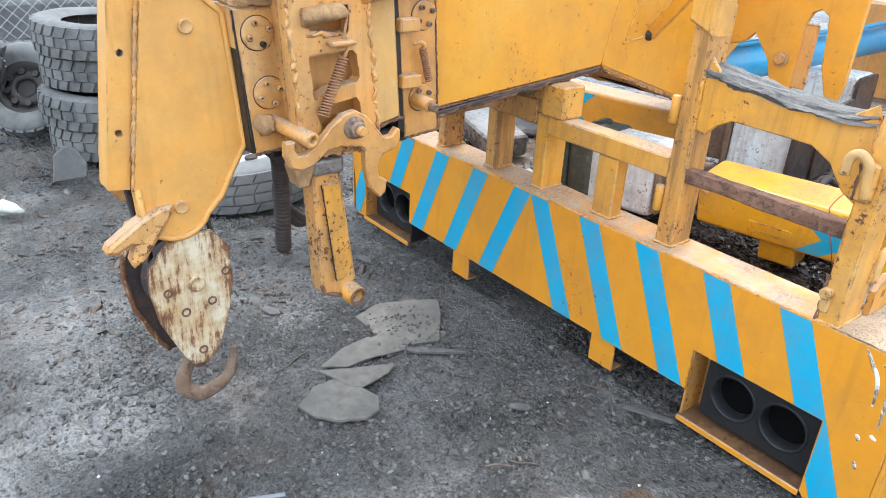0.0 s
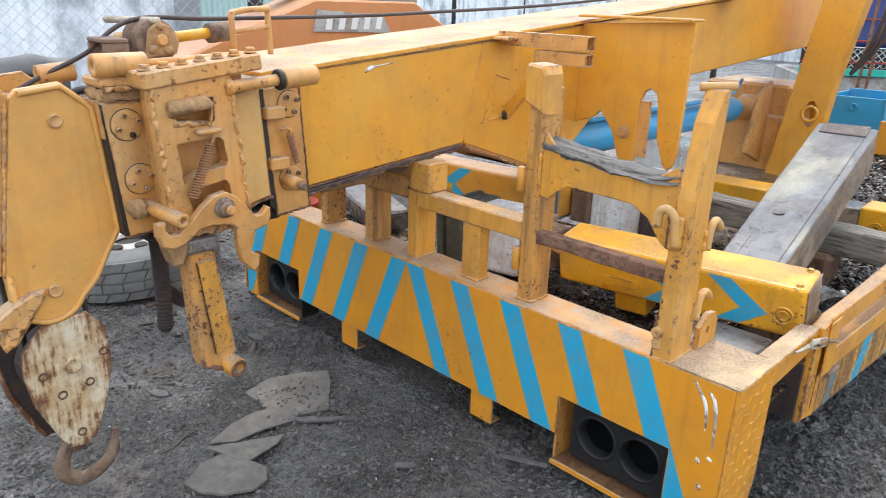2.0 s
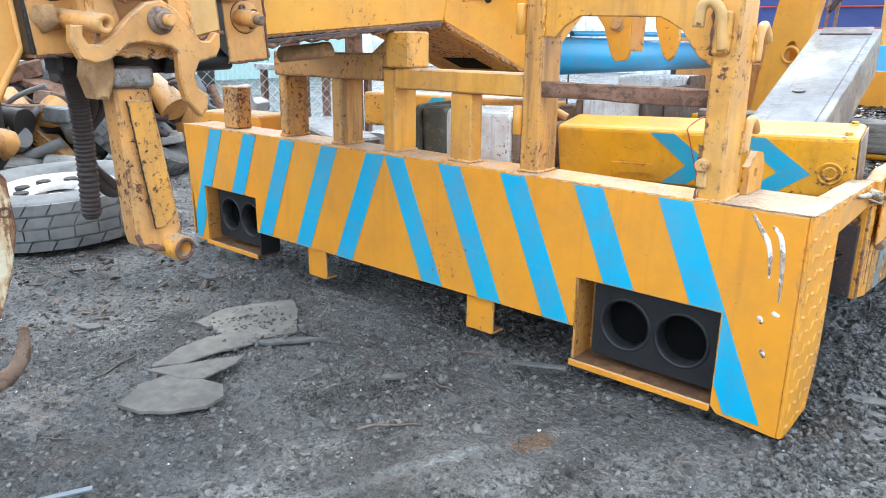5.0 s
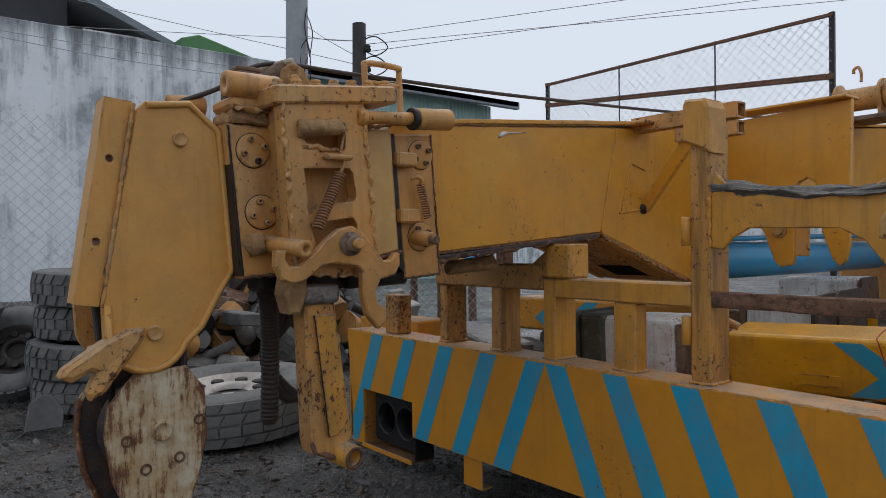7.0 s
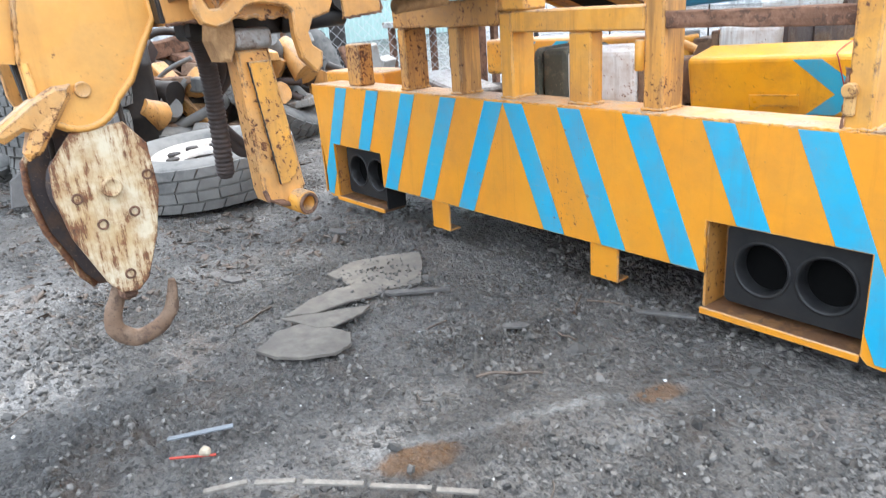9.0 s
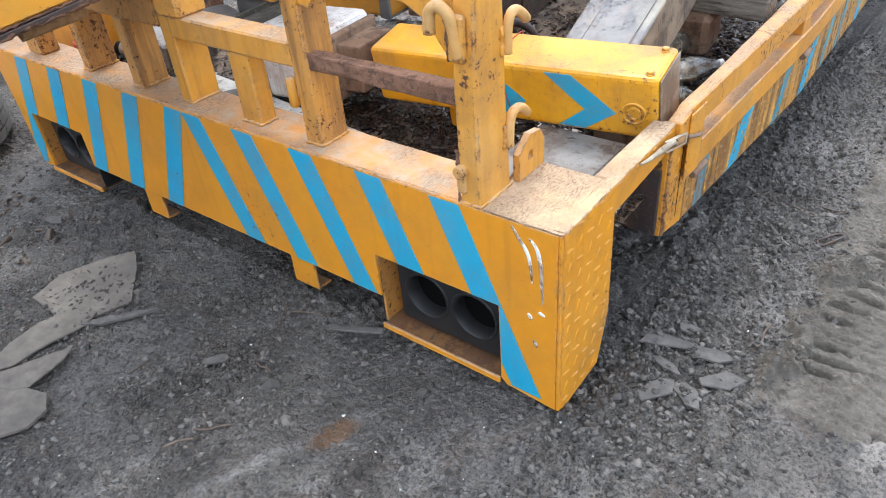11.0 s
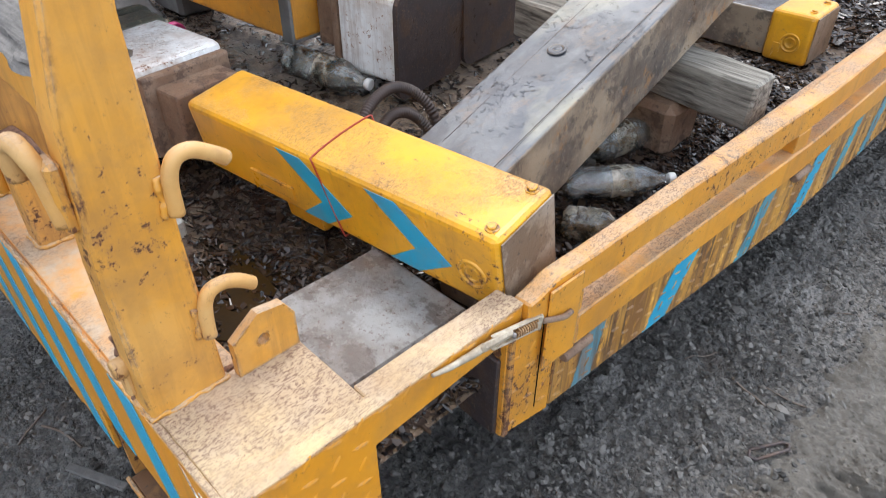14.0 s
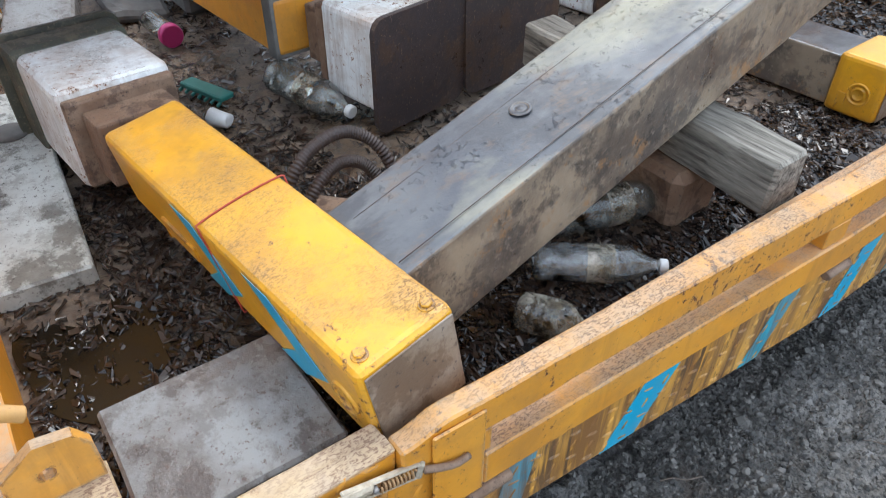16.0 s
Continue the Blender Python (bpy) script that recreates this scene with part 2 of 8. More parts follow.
# Near-black with hardly any gloss: stands for the dark inside of holes.
M_VOID = plain("hole_and_seam_black", (0.003, 0.003, 0.003), 0.8, 0, 0.3, 30, 0.1)
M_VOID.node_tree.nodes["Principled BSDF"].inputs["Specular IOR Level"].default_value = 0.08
M_BLACK.node_tree.nodes["Principled BSDF"].inputs["Specular IOR Level"].default_value = 0.3
M_RUBBER = plain("tyre_rubber", (0.075, 0.075, 0.073), 0.8, 0, 0.9, 14, 0.5, (0.205, 0.198, 0.185))
# Also colours the solid parts that stand for shaded gaps and cavities.
M_DARK = plain("dark_oily_metal_and_shade", (0.022, 0.02, 0.02), 0.5, 0.4, 0.5, 25, 0.4, (0.06, 0.045, 0.035))
M_HOSE = plain("hose_rubber", (0.035, 0.025, 0.022), 0.6, 0, 0.5, 60, 0.4, (0.09, 0.06, 0.05))
M_ALU = plain("painted_rim", (0.62, 0.60, 0.56), 0.55, 0.1, 0.6, 18, 0.3, (0.3, 0.24, 0.2))
M_LATCH = plain("cast_latch", (0.52, 0.45, 0.34), 0.55, 0.1, 0.8, 60, 0.6, (0.24, 0.18, 0.12))
M_ROCK = plain("grey_stone", (0.17, 0.16, 0.15), 0.85, 0, 0.7, 22, 0.8, (0.075, 0.072, 0.07))
M_SHARD = plain("rubber_shard", (0.185, 0.165, 0.138), 0.8, 0, 0.8, 22, 0.8, (0.085, 0.075, 0.066))
M_SLATE = plain("dark_slate", (0.150, 0.140, 0.128), 0.75, 0, 0.85, 30, 1.0, (0.055, 0.053, 0.052), 0.006)
M_CLOD = plain("damp_clay_clod", (0.215, 0.187, 0.150), 0.9, 0, 0.8, 45, 1.0, (0.10, 0.090, 0.078), 0.010)
M_STRIP = plain("pale_split_wood", (0.27, 0.245, 0.21), 0.9, 0, 0.8, 50, 1.0, (0.12, 0.105, 0.09), 0.006)
M_CRUMB = plain("crumbling_packing", (0.52, 0.31, 0.135), 0.85, 0, 0.8, 70, 1.0, (0.24, 0.13, 0.06), 0.006)
M_SPRING = plain("rusty_spring", (0.38, 0.185, 0.09), 0.6, 0.2, 0.6, 60, 0.4, (0.18, 0.085, 0.045))
M_TWIG = plain("wet_twig", (0.13, 0.095, 0.07), 0.7, 0, 0.6, 40, 0.6, (0.05, 0.04, 0.035))
M_TEAL = plain("teal_sheet", (0.40, 0.56, 0.52), 0.6, 0, 0.2, 3, 0.1, (0.32, 0.46, 0.44))
M_ROOF = plain("grey_roof_sheet", (0.24, 0.26, 0.28), 0.5, 0.3, 0.4, 2, 0.1)
M_WIRE = plain("galvanised_wire", (0.66, 0.67, 0.68), 0.5, 0.5, 0.4, 30, 0.1)
M_POLE = plain("concrete_pole", (0.42, 0.43, 0.44), 0.85, 0, 0.3, 8, 0.4)
M_WOODPOLE = plain("tarred_pole", (0.05, 0.045, 0.042), 0.8, 0, 0.5, 15, 0.5)
M_PINK = plain("pink_lid", (0.46, 0.03, 0.16), 0.35, 0, 0.2, 30, 0.1)
M_GREEN = plain("green_plastic", (0.02, 0.17, 0.14), 0.45, 0, 0.3, 30, 0.2)
M_CLOTH = plain("blue_canopy", (0.025, 0.03, 0.14), 0.7, 0, 0.5, 4, 0.5, (0.05, 0.08, 0.22), 0.02)
M_RED = plain("red_wire", (0.42, 0.05, 0.03), 0.5, 0, 0.2, 30, 0.1)
M_GREYPAINT = worn("grey_vehicle_paint", (0.40, 0.40, 0.38), (0.30, 0.29, 0.27), (0.22, 0.16, 0.11), 0.6, 8)
M_WALLGREEN = plain("turquoise_paint", (0.03, 0.46, 0.36), 0.5, 0, 0.3, 8, 0.2)
M_TARP = plain("black_tarpaulin", (0.03, 0.032, 0.035), 0.6, 0, 0.4, 3, 0.5)


def beam_steel():
    """Bare outrigger steel: grey with wet grease and cream scuffs on top, tan-brown and crusted on the sides."""
    m, nt, b = nodes_of("greasy_bare_steel")
    pos, g = place_of(nt)
    st = nt.nodes.new("ShaderNodeMapping")
    st.inputs["Scale"].default_value = (1.0, 0.42, 0.8)
    nt.links.new(pos, st.inputs[0])
    long, mid, fine = noise_tex(nt, st.outputs[0], 5.5, 6, 0.6), noise_tex(nt, pos, 9, 8, 0.75), noise_tex(nt, pos, 75, 6, 0.72)
    top = mix(nt, ramp(nt, long, 0.38, 0.62), (0.050, 0.055, 0.068), (0.125, 0.126, 0.128))
    top = mix(nt, maths(nt, "MULTIPLY", ramp(nt, noise_tex(nt, st.outputs[0], 6, 7, 0.68), 0.47, 0.56), 0.8), top, (0.030, 0.031, 0.038))
    top = mix(nt, maths(nt, "MULTIPLY", ramp(nt, noise_tex(nt, st.outputs[0], 3.4, 6, 0.6), 0.55, 0.68), 0.65), top, (0.36, 0.33, 0.22))
    top = mix(nt, maths(nt, "MULTIPLY", ramp(nt, noise_tex(nt, st.outputs[0], 21, 7, 0.72), 0.54, 0.66), 0.55), top, (0.16, 0.095, 0.05))
    side = mix(nt, ramp(nt, noise_tex(nt, pos, 5, 6, 0.6), 0.40, 0.60), (0.110, 0.088, 0.070), (0.30, 0.235, 0.165))
    side = mix(nt, maths(nt, "MULTIPLY", ramp(nt, mid, 0.56, 0.62), 0.7), side, (0.33, 0.17, 0.06))
    side = mix(nt, maths(nt, "MULTIPLY", ramp(nt, noise_tex(nt, pos, 13, 8, 0.75), 0.50, 0.58), 0.75), side, (0.052, 0.044, 0.040))
    side = mix(nt, maths(nt, "MULTIPLY", ramp(nt, noise_tex(nt, pos, 55, 6, 0.7), 0.56, 0.62), 0.6), side, (0.30, 0.25, 0.19))
    col = mix(nt, ramp(nt, up_of(nt, g), 0.45, 0.75), side, top)
    crust = maths(nt, "MULTIPLY", ramp(nt, fine, 0.55, 0.66), ramp(nt, noise_tex(nt, pos, 7, 5, 0.6), 0.54, 0.68))
    col = mix(nt, maths(nt, "MULTIPLY", crust, 0.5), col, (0.040, 0.032, 0.026))
    grain = maths(nt, "MULTIPLY", ramp(nt, noise_tex(nt, pos, 48, 9, 0.8), 0.58, 0.61), ramp(nt, noise_tex(nt, pos, 4.2, 5, 0.6), 0.44, 0.58))
    col = mix(nt, maths(nt, "MULTIPLY", grain, 0.85), col, (0.020, 0.016, 0.014))
    edge = edge_of(nt, g, 0.008)
    col = mix(nt, maths(nt, "MULTIPLY", edge, ramp(nt, mid, 0.4, 0.55)), col, (0.34, 0.22, 0.12))
    nt.links.new(col, b.inputs["Base Color"])
    b.inputs["Specular IOR Level"].default_value = 0.75
    nt.links.new(ramp(nt, mid, 0.36, 0.66, (0.27, 0.27, 0.27, 1), (0.60, 0.60, 0.60, 1)), b.inputs["Roughness"])
    bumped(nt, b, maths(nt, "ADD", maths(nt, "MULTIPLY", mid, 0.3), maths(nt, "ADD", maths(nt, "MULTIPLY", fine, 0.3), crust)), 0.6, 0.005)
    return m


def flaking_cream():
    """Cream paint run through with rust: thin vertical runs, pits and bare brown edges."""
    m, nt, b = nodes_of("flaking_cream_paint")
    pos, g = place_of(nt)
    mp = nt.nodes.new("ShaderNodeMapping")
    mp.inputs["Scale"].default_value = (85, 85, 11)
    nt.links.new(pos, mp.inputs[0])
    run, run2 = noise_tex(nt, mp.outputs[0], 1.0, 8, 0.74), noise_tex(nt, pos, 30, 8, 0.78)
    big, fine = noise_tex(nt, pos, 9, 5, 0.6), noise_tex(nt, pos, 120, 5, 0.7)
    edge = edge_of(nt, g, 0.03)
    f = maths(nt, "ADD", maths(nt, "MULTIPLY", run, 0.45), maths(nt, "ADD", maths(nt, "MULTIPLY", run2, 0.32), maths(nt, "MULTIPLY", big, 0.23)))
    sp = nt.nodes.new("ShaderNodeSeparateXYZ")
    nt.links.new(pos, sp.inputs[0])
    ey = maths(nt, "MULTIPLY", maths(nt, "ADD", sp.outputs[1], 1.205), 1 / 0.122)
    ez = maths(nt, "MULTIPLY", maths(nt, "SUBTRACT", sp.outputs[2], 0.46), 1 / 0.235)
    rimd = maths(nt, "ADD", maths(nt, "MULTIPLY", ey, ey), maths(nt, "MULTIPLY", ez, ez))
    f = maths(nt, "ADD", f, maths(nt, "ADD", maths(nt, "MULTIPLY", edge, 0.05), ramp(nt, rimd, 0.35, 1.2, (0, 0, 0, 1), (0.075, 0.075, 0.075, 1))))
    col = mix(nt, ramp(nt, big, 0.38, 0.62), (0.66, 0.57, 0.41), (0.56, 0.40, 0.21))
    col = mix(nt, maths(nt, "MULTIPLY", ramp(nt, noise_tex(nt, pos, 22, 6, 0.65), 0.45, 0.65), 0.6), col, (0.43, 0.27, 0.12))
    col = mix(nt, maths(nt, "MULTIPLY", ramp(nt, f, 0.47, 0.57), 0.75), col, (0.36, 0.185, 0.07))
    col = mix(nt, ramp(nt, f, 0.532, 0.575), col, mix(nt, ramp(nt, fine, 0.35, 0.65), (0.06, 0.026, 0.016), (0.24, 0.095, 0.038)))
    nt.links.new(col, b.inputs["Base Color"])
    b.inputs["Roughness"].default_value = 0.65
    bumped(nt, b, f, 0.7, 0.008)
    return m


def grey_wood(name, light=(0.34, 0.32, 0.29), dark=(0.09, 0.08, 0.072), axis=0):
    m, nt, b = nodes_of(name)
    tc = nt.nodes.new("ShaderNodeTexCoord")
    mp = nt.nodes.new("ShaderNodeMapping")
    s = [60.0, 60.0, 60.0]
    s[axis] = 3.0
    mp.inputs["Scale"].default_value = s
    nt.links.new(tc.outputs["Object"], mp.inputs[0])
    grain = noise_tex(nt, mp.outputs[0], 1.0, 7, 0.7)
    blot = noise_tex(nt, tc.outputs["Object"], 7, 5, 0.6)
    col = mix(nt, ramp(nt, grain, 0.36, 0.62), dark, light)
    col = mix(nt, maths(nt, "MULTIPLY", ramp(nt, blot, 0.45, 0.7), 0.5), col, tuple(c * 0.5 for c in light))
    nt.links.new(col, b.inputs["Base Color"])
    b.inputs["Roughness"].default_value = 0.85
    bumped(nt, b, grain, 0.8, 0.004)
    return m


def ground_mat():
    """Wet black yard mud with crushed stone, pale dried ruts, chalky crust and rusty stains."""
    m, nt, b = nodes_of("wet_black_gravel")
    pos, g = place_of(nt)
    big, mid = noise_tex(nt, pos, 0.9, 6, 0.62), noise_tex(nt, pos, 5, 9, 0.74)
    fine, grit = noise_tex(nt, pos, 38, 9, 0.78), noise_tex(nt, pos, 170, 4, 0.7)
    warp = nt.nodes.new("ShaderNodeVectorMath")
    warp.operation = "ADD"
    wn_ = add(nt, "TexNoise", Scale=22.0, Detail=3.0)
    nt.links.new(pos, wn_.inputs["Vector"])
    sc = nt.nodes.new("ShaderNodeVectorMath")
    sc.operation = "SCALE"
    sc.inputs["Scale"].default_value = 0.03
    nt.links.new(wn_.outputs["Color"], sc.inputs[0])
    nt.links.new(pos, warp.inputs[0])
    nt.links.new(sc.outputs[0], warp.inputs[1])
    cells = []
    for s in (48.0, 115.0):
        v = add(nt, "TexVoronoi", Scale=s)
        nt.links.new(warp.outputs[0], v.inputs["Vector"])
        cells.append(v)
    lump = ramp(nt, cells[0].outputs["Distance"], 0.1, 0.75, (1, 1, 1, 1), (0, 0, 0, 1))
    crumb = ramp(nt, cells[1].outputs["Distance"], 0.1, 0.75, (1, 1, 1, 1), (0, 0, 0, 1))
    crumbly = ramp(nt, noise_tex(nt, pos, 2.1, 6, 0.68), 0.38, 0.60)
    col = mix(nt, ramp(nt, big, 0.35, 0.66), (0.087, 0.080, 0.072), (0.182, 0.167, 0.150))
    col = mix(nt, maths(nt, "MULTIPLY", ramp(nt, mid, 0.46, 0.66), 0.5), col, (0.225, 0.209, 0.190))
    s = nt.nodes.new("ShaderNodeSeparateXYZ")
    nt.links.new(pos, s.inputs[0])
    dry = ramp(nt, maths(nt, "ADD", s.outputs[0], maths(nt, "ADD", maths(nt, "MULTIPLY", maths(nt, "SUBTRACT", mid, 0.5), 1.5), maths(nt, "MULTIPLY", maths(nt, "SUBTRACT", noise_tex(nt, pos, 0.35, 3, 0.5), 0.5), 1.6))), 0.0, 0.5)
    col = mix(nt, maths(nt, "MULTIPLY", dry, 0.7), col, mix(nt, fine, (0.150, 0.132, 0.112), (0.275, 0.248, 0.214)))
    col = mix(nt, maths(nt, "MULTIPLY", crumbly, maths(nt, "MULTIPLY", ramp(nt, cells[0].outputs["Color"], 0.2, 0.9), 0.5)), col, (0.11, 0.105, 0.101))
    col = mix(nt, maths(nt, "ADD", maths(nt, "MULTIPLY", ramp(nt, noise_tex(nt, pos, 95, 6, 0.75), 0.43, 0.53), 0.75), 0.25), (0.014, 0.014, 0.015), col)
    col = mix(nt, maths(nt, "MULTIPLY", ramp(nt, cells[1].outputs["Color"], 0.86, 0.93), 0.4), col, (0.27, 0.26, 0.25))
    brown = maths(nt, "MULTIPLY", ramp(nt, noise_tex(nt, pos, 2.3, 7, 0.74), 0.55, 0.66), 0.5)
    col = mix(nt, brown, col, (0.13, 0.085, 0.055))
    # chalky crust and a rusty stain in front of the bumper
    along = maths(nt, "ADD", maths(nt, "MULTIPLY", maths(nt, "ADD", s.outputs[0], 0.55), 0.925), maths(nt, "MULTIPLY", maths(nt, "ADD", s.outputs[1], 0.58), -0.38))
    along = maths(nt, "ADD", along, maths(nt, "MULTIPLY", maths(nt, "SUBTRACT", mid, 0.5), 0.13))
    band = ramp(nt, maths(nt, "ABSOLUTE", along, 0.0), 0.0, 0.030, (0.55, 0.55, 0.55, 1), (0, 0, 0, 1))
    ymask = ramp(nt, maths(nt, "ABSOLUTE", maths(nt, "ADD", s.outputs[1], 0.60), 0.0), 0.30, 0.46, (1, 1, 1, 1), (0, 0, 0, 1))
    col = mix(nt, maths(nt, "MULTIPLY", maths(nt, "MULTIPLY", band, ymask), ramp(nt, fine, 0.36, 0.56)), col, (0.40, 0.395, 0.38))
    for cx, cy, r in ((-0.445, -0.345, 0.10), (-0.625, -0.90, 0.125)):
        dx, dy = maths(nt, "SUBTRACT", s.outputs[0], cx), maths(nt, "SUBTRACT", s.outputs[1], cy)
        across = maths(nt, "ADD", maths(nt, "MULTIPLY", dx, 1.85), maths(nt, "MULTIPLY", dy, -0.76))
        down = maths(nt, "ADD", maths(nt, "MULTIPLY", dx, 0.38), maths(nt, "MULTIPLY", dy, 0.925))
        dd = maths(nt, "SQRT", maths(nt, "ADD", maths(nt, "MULTIPLY", across, across), maths(nt, "MULTIPLY", down, down)), 0.0)
        dd = maths(nt, "ADD", dd, maths(nt, "MULTIPLY", maths(nt, "SUBTRACT", mid, 0.5), 0.16))
        col = mix(nt, ramp(nt, dd, r * 0.55, r * 0.85, (0.88, 0.88, 0.88, 1), (0, 0, 0, 1)), col, (0.165, 0.085, 0.035))
    nt.links.new(col, b.inputs["Base Color"])
    muddy = ramp(nt, maths(nt, "ADD", noise_tex(nt, pos, 1.7, 5, 0.6), maths(nt, "MULTIPLY", dry, 0.10)), 0.46, 0.60, (1, 1, 1, 1), (0.22, 0.22, 0.22, 1))
    wet = ramp(nt, noise_tex(nt, pos, 1.5, 6, 0.65), 0.42, 0.58)
    r = mix(nt, maths(nt, "MULTIPLY", maths(nt, "ADD", wet, maths(nt, "MULTIPLY", dry, 0.3)), muddy), (0.24, 0.24, 0.24), (0.58, 0.58, 0.58))
    r = maths(nt, "ADD", r, maths(nt, "MULTIPLY", dry, 0.28))
    nt.links.new(maths(nt, "ADD", r, maths(nt, "MULTIPLY", maths(nt, "SUBTRACT", fine, 0.5), 0.5)), b.inputs["Roughness"])
    stone = maths(nt, "MULTIPLY", maths(nt, "MULTIPLY", crumbly, muddy), maths(nt, "ADD", maths(nt, "MULTIPLY", lump, 0.8), maths(nt, "MULTIPLY", crumb, 0.4)))
    h = maths(nt, "MULTIPLY", maths(nt, "ADD", maths(nt, "MULTIPLY", fine, 0.9), maths(nt, "ADD", maths(nt, "MULTIPLY", grit, 0.45), maths(nt, "MULTIPLY", mid, 1.2))), muddy)
    b.inputs["Specular IOR Level"].default_value = 0.75
    bumped(nt, b, maths(nt, "ADD", maths(nt, "MULTIPLY", h, maths(nt, "ADD", maths(nt, "MULTIPLY", crumbly, 0.65), 0.35)), stone), 1.0, 0.032)
    return m


def tyre_mud():
    """Half-dried grey-brown mud: smooth patches painted paler as sky sheen, darker blotches, fine grit."""
    m, nt, b = nodes_of("pressed_mud")
    pos, g = place_of(nt)
    big, mid, fine = noise_tex(nt, pos, 5, 6, 0.65), noise_tex(nt, pos, 24, 8, 0.75), noise_tex(nt, pos, 130, 6, 0.75)
    col = mix(nt, ramp(nt, big, 0.38, 0.62), (0.145, 0.128, 0.106), (0.250, 0.224, 0.190))
    col = mix(nt, maths(nt, "MULTIPLY", ramp(nt, mid, 0.50, 0.62), 0.65), col, (0.090, 0.078, 0.063))
    col = mix(nt, maths(nt, "MULTIPLY", ramp(nt, fine, 0.55, 0.64), 0.6), col, (0.045, 0.041, 0.037))
    col = mix(nt, maths(nt, "MULTIPLY", ramp(nt, noise_tex(nt, pos, 70, 5, 0.7), 0.60, 0.66), 0.6), col, (0.38, 0.345, 0.295))
    nt.links.new(col, b.inputs["Base Color"])
    nt.links.new(ramp(nt, big, 0.42, 0.60, (0.82, 0.82, 0.82, 1), (0.42, 0.42, 0.42, 1)), b.inputs["Roughness"])
    bumped(nt, b, maths(nt, "ADD", mid, maths(nt, "MULTIPLY", fine, 0.45)), 1.0, 0.024)
    return m


def concrete_wall_mat():
    m, nt, b = nodes_of("stained_whitewashed_concrete")
    pos, g = place_of(nt)
    mp = nt.nodes.new("ShaderNodeMapping")
    mp.inputs["Scale"].default_value = (2.2, 2.2, 0.28)
    nt.links.new(pos, mp.inputs[0])
    streak, blot, fine = noise_tex(nt, mp.outputs[0], 1.6, 8, 0.68), noise_tex(nt, pos, 1.2, 7, 0.65), noise_tex(nt, pos, 9, 7, 0.7)
    col = mix(nt, ramp(nt, streak, 0.43, 0.58), (0.86, 0.88, 0.89), (0.36, 0.38, 0.395))
    col = mix(nt, maths(nt, "MULTIPLY", ramp(nt, blot, 0.46, 0.56), 0.7), col, (0.90, 0.92, 0.93))
    col = mix(nt, maths(nt, "MULTIPLY", ramp(nt, fine, 0.56, 0.7), 0.5), col, (0.24, 0.25, 0.26))
    s = nt.nodes.new("ShaderNodeSeparateXYZ")
    nt.links.new(pos, s.inputs[0])
    top = ramp(nt, maths(nt, "ADD", maths(nt, "MULTIPLY", s.outputs[2], 0.25), maths(nt, "MULTIPLY", streak, 0.25)), 0.92, 1.0)
    col = mix(nt, maths(nt, "MULTIPLY", top, 0.8), col, (0.09, 0.095, 0.10))
    nt.links.new(col, b.inputs["Base Color"])
    b.inputs["Roughness"].default_value = 0.9
    bumped(nt, b, fine, 0.4, 0.02)
    return m


def glass_mat(name, tint=(0.95, 0.97, 0.97), cloud=0.22, rough=0.07, film=(0.62, 0.61, 0.57)):
    """Thin blown plastic: clear film with a glossy skin and a little milkiness."""
    m, nt, b = nodes_of(name)
    pos, g = place_of(nt)
    bp = add(nt, "Bump", Strength=0.07, Distance=0.004)
    nt.links.new(noise_tex(nt, pos, 28, 4, 0.6), bp.inputs["Height"])
    clear, gloss, milk, fr = add(nt, "BsdfTransparent"), add(nt, "BsdfGlossy"), add(nt, "BsdfDiffuse"), add(nt, "Fresnel", IOR=1.5)
    clear.inputs[0].default_value = (*tint, 1)
    gloss.inputs["Roughness"].default_value = rough
    milk.inputs[0].default_value = (*film, 1)
    for n in (gloss, fr):
        nt.links.new(bp.outputs[0], n.inputs["Normal"])
    m1, m2 = add(nt, "MixShader"), add(nt, "MixShader")
    nt.links.new(maths(nt, "MULTIPLY", ramp(nt, noise_tex(nt, pos, 18, 6, 0.7), 0.4, 0.7), cloud * 2), m1.inputs[0])
    nt.links.new(clear.outputs[0], m1.inputs[1])
    nt.links.new(milk.outputs[0], m1.inputs[2])
    nt.links.new(maths(nt, "ADD", fr.outputs[0], 0.02), m2.inputs[0])
    nt.links.new(m1.outputs[0], m2.inputs[1])
    nt.links.new(gloss.outputs[0], m2.inputs[2])
    nt.links.new(m2.outputs[0], nt.nodes["Material Output"].inputs[0])
    return m


def litter_mat():
    m, nt, b = nodes_of("rotting_leaf_litter")
    g = nt.nodes.new("ShaderNodeNewGeometry")
    r = g.outputs["Random Per Island"]
    col = ramp(nt, r, 0.0, 1.0, (0.005, 0.005, 0.006, 1), (0.055, 0.034, 0.023, 1))
    nt.links.new(col, b.inputs["Base Color"])
    b.inputs["Roughness"].default_value = 0.24
    b.inputs["Specular IOR Level"].default_value = 0.5
    return m


def stones_mat():
    m, nt, b = nodes_of("crushed_stone")
    g = nt.nodes.new("ShaderNodeNewGeometry")
    col = ramp(nt, g.outputs["Random Per Island"], 0.0, 1.0, (0.026, 0.0245, 0.023, 1), (0.160, 0.148, 0.133, 1))
    nt.links.new(col, b.inputs["Base Color"])
    b.inputs["Roughness"].default_value = 0.7
    bumped(nt, b, noise_tex(nt, g.outputs["Position"], 120, 4, 0.7), 0.5, 0.002)
    return m


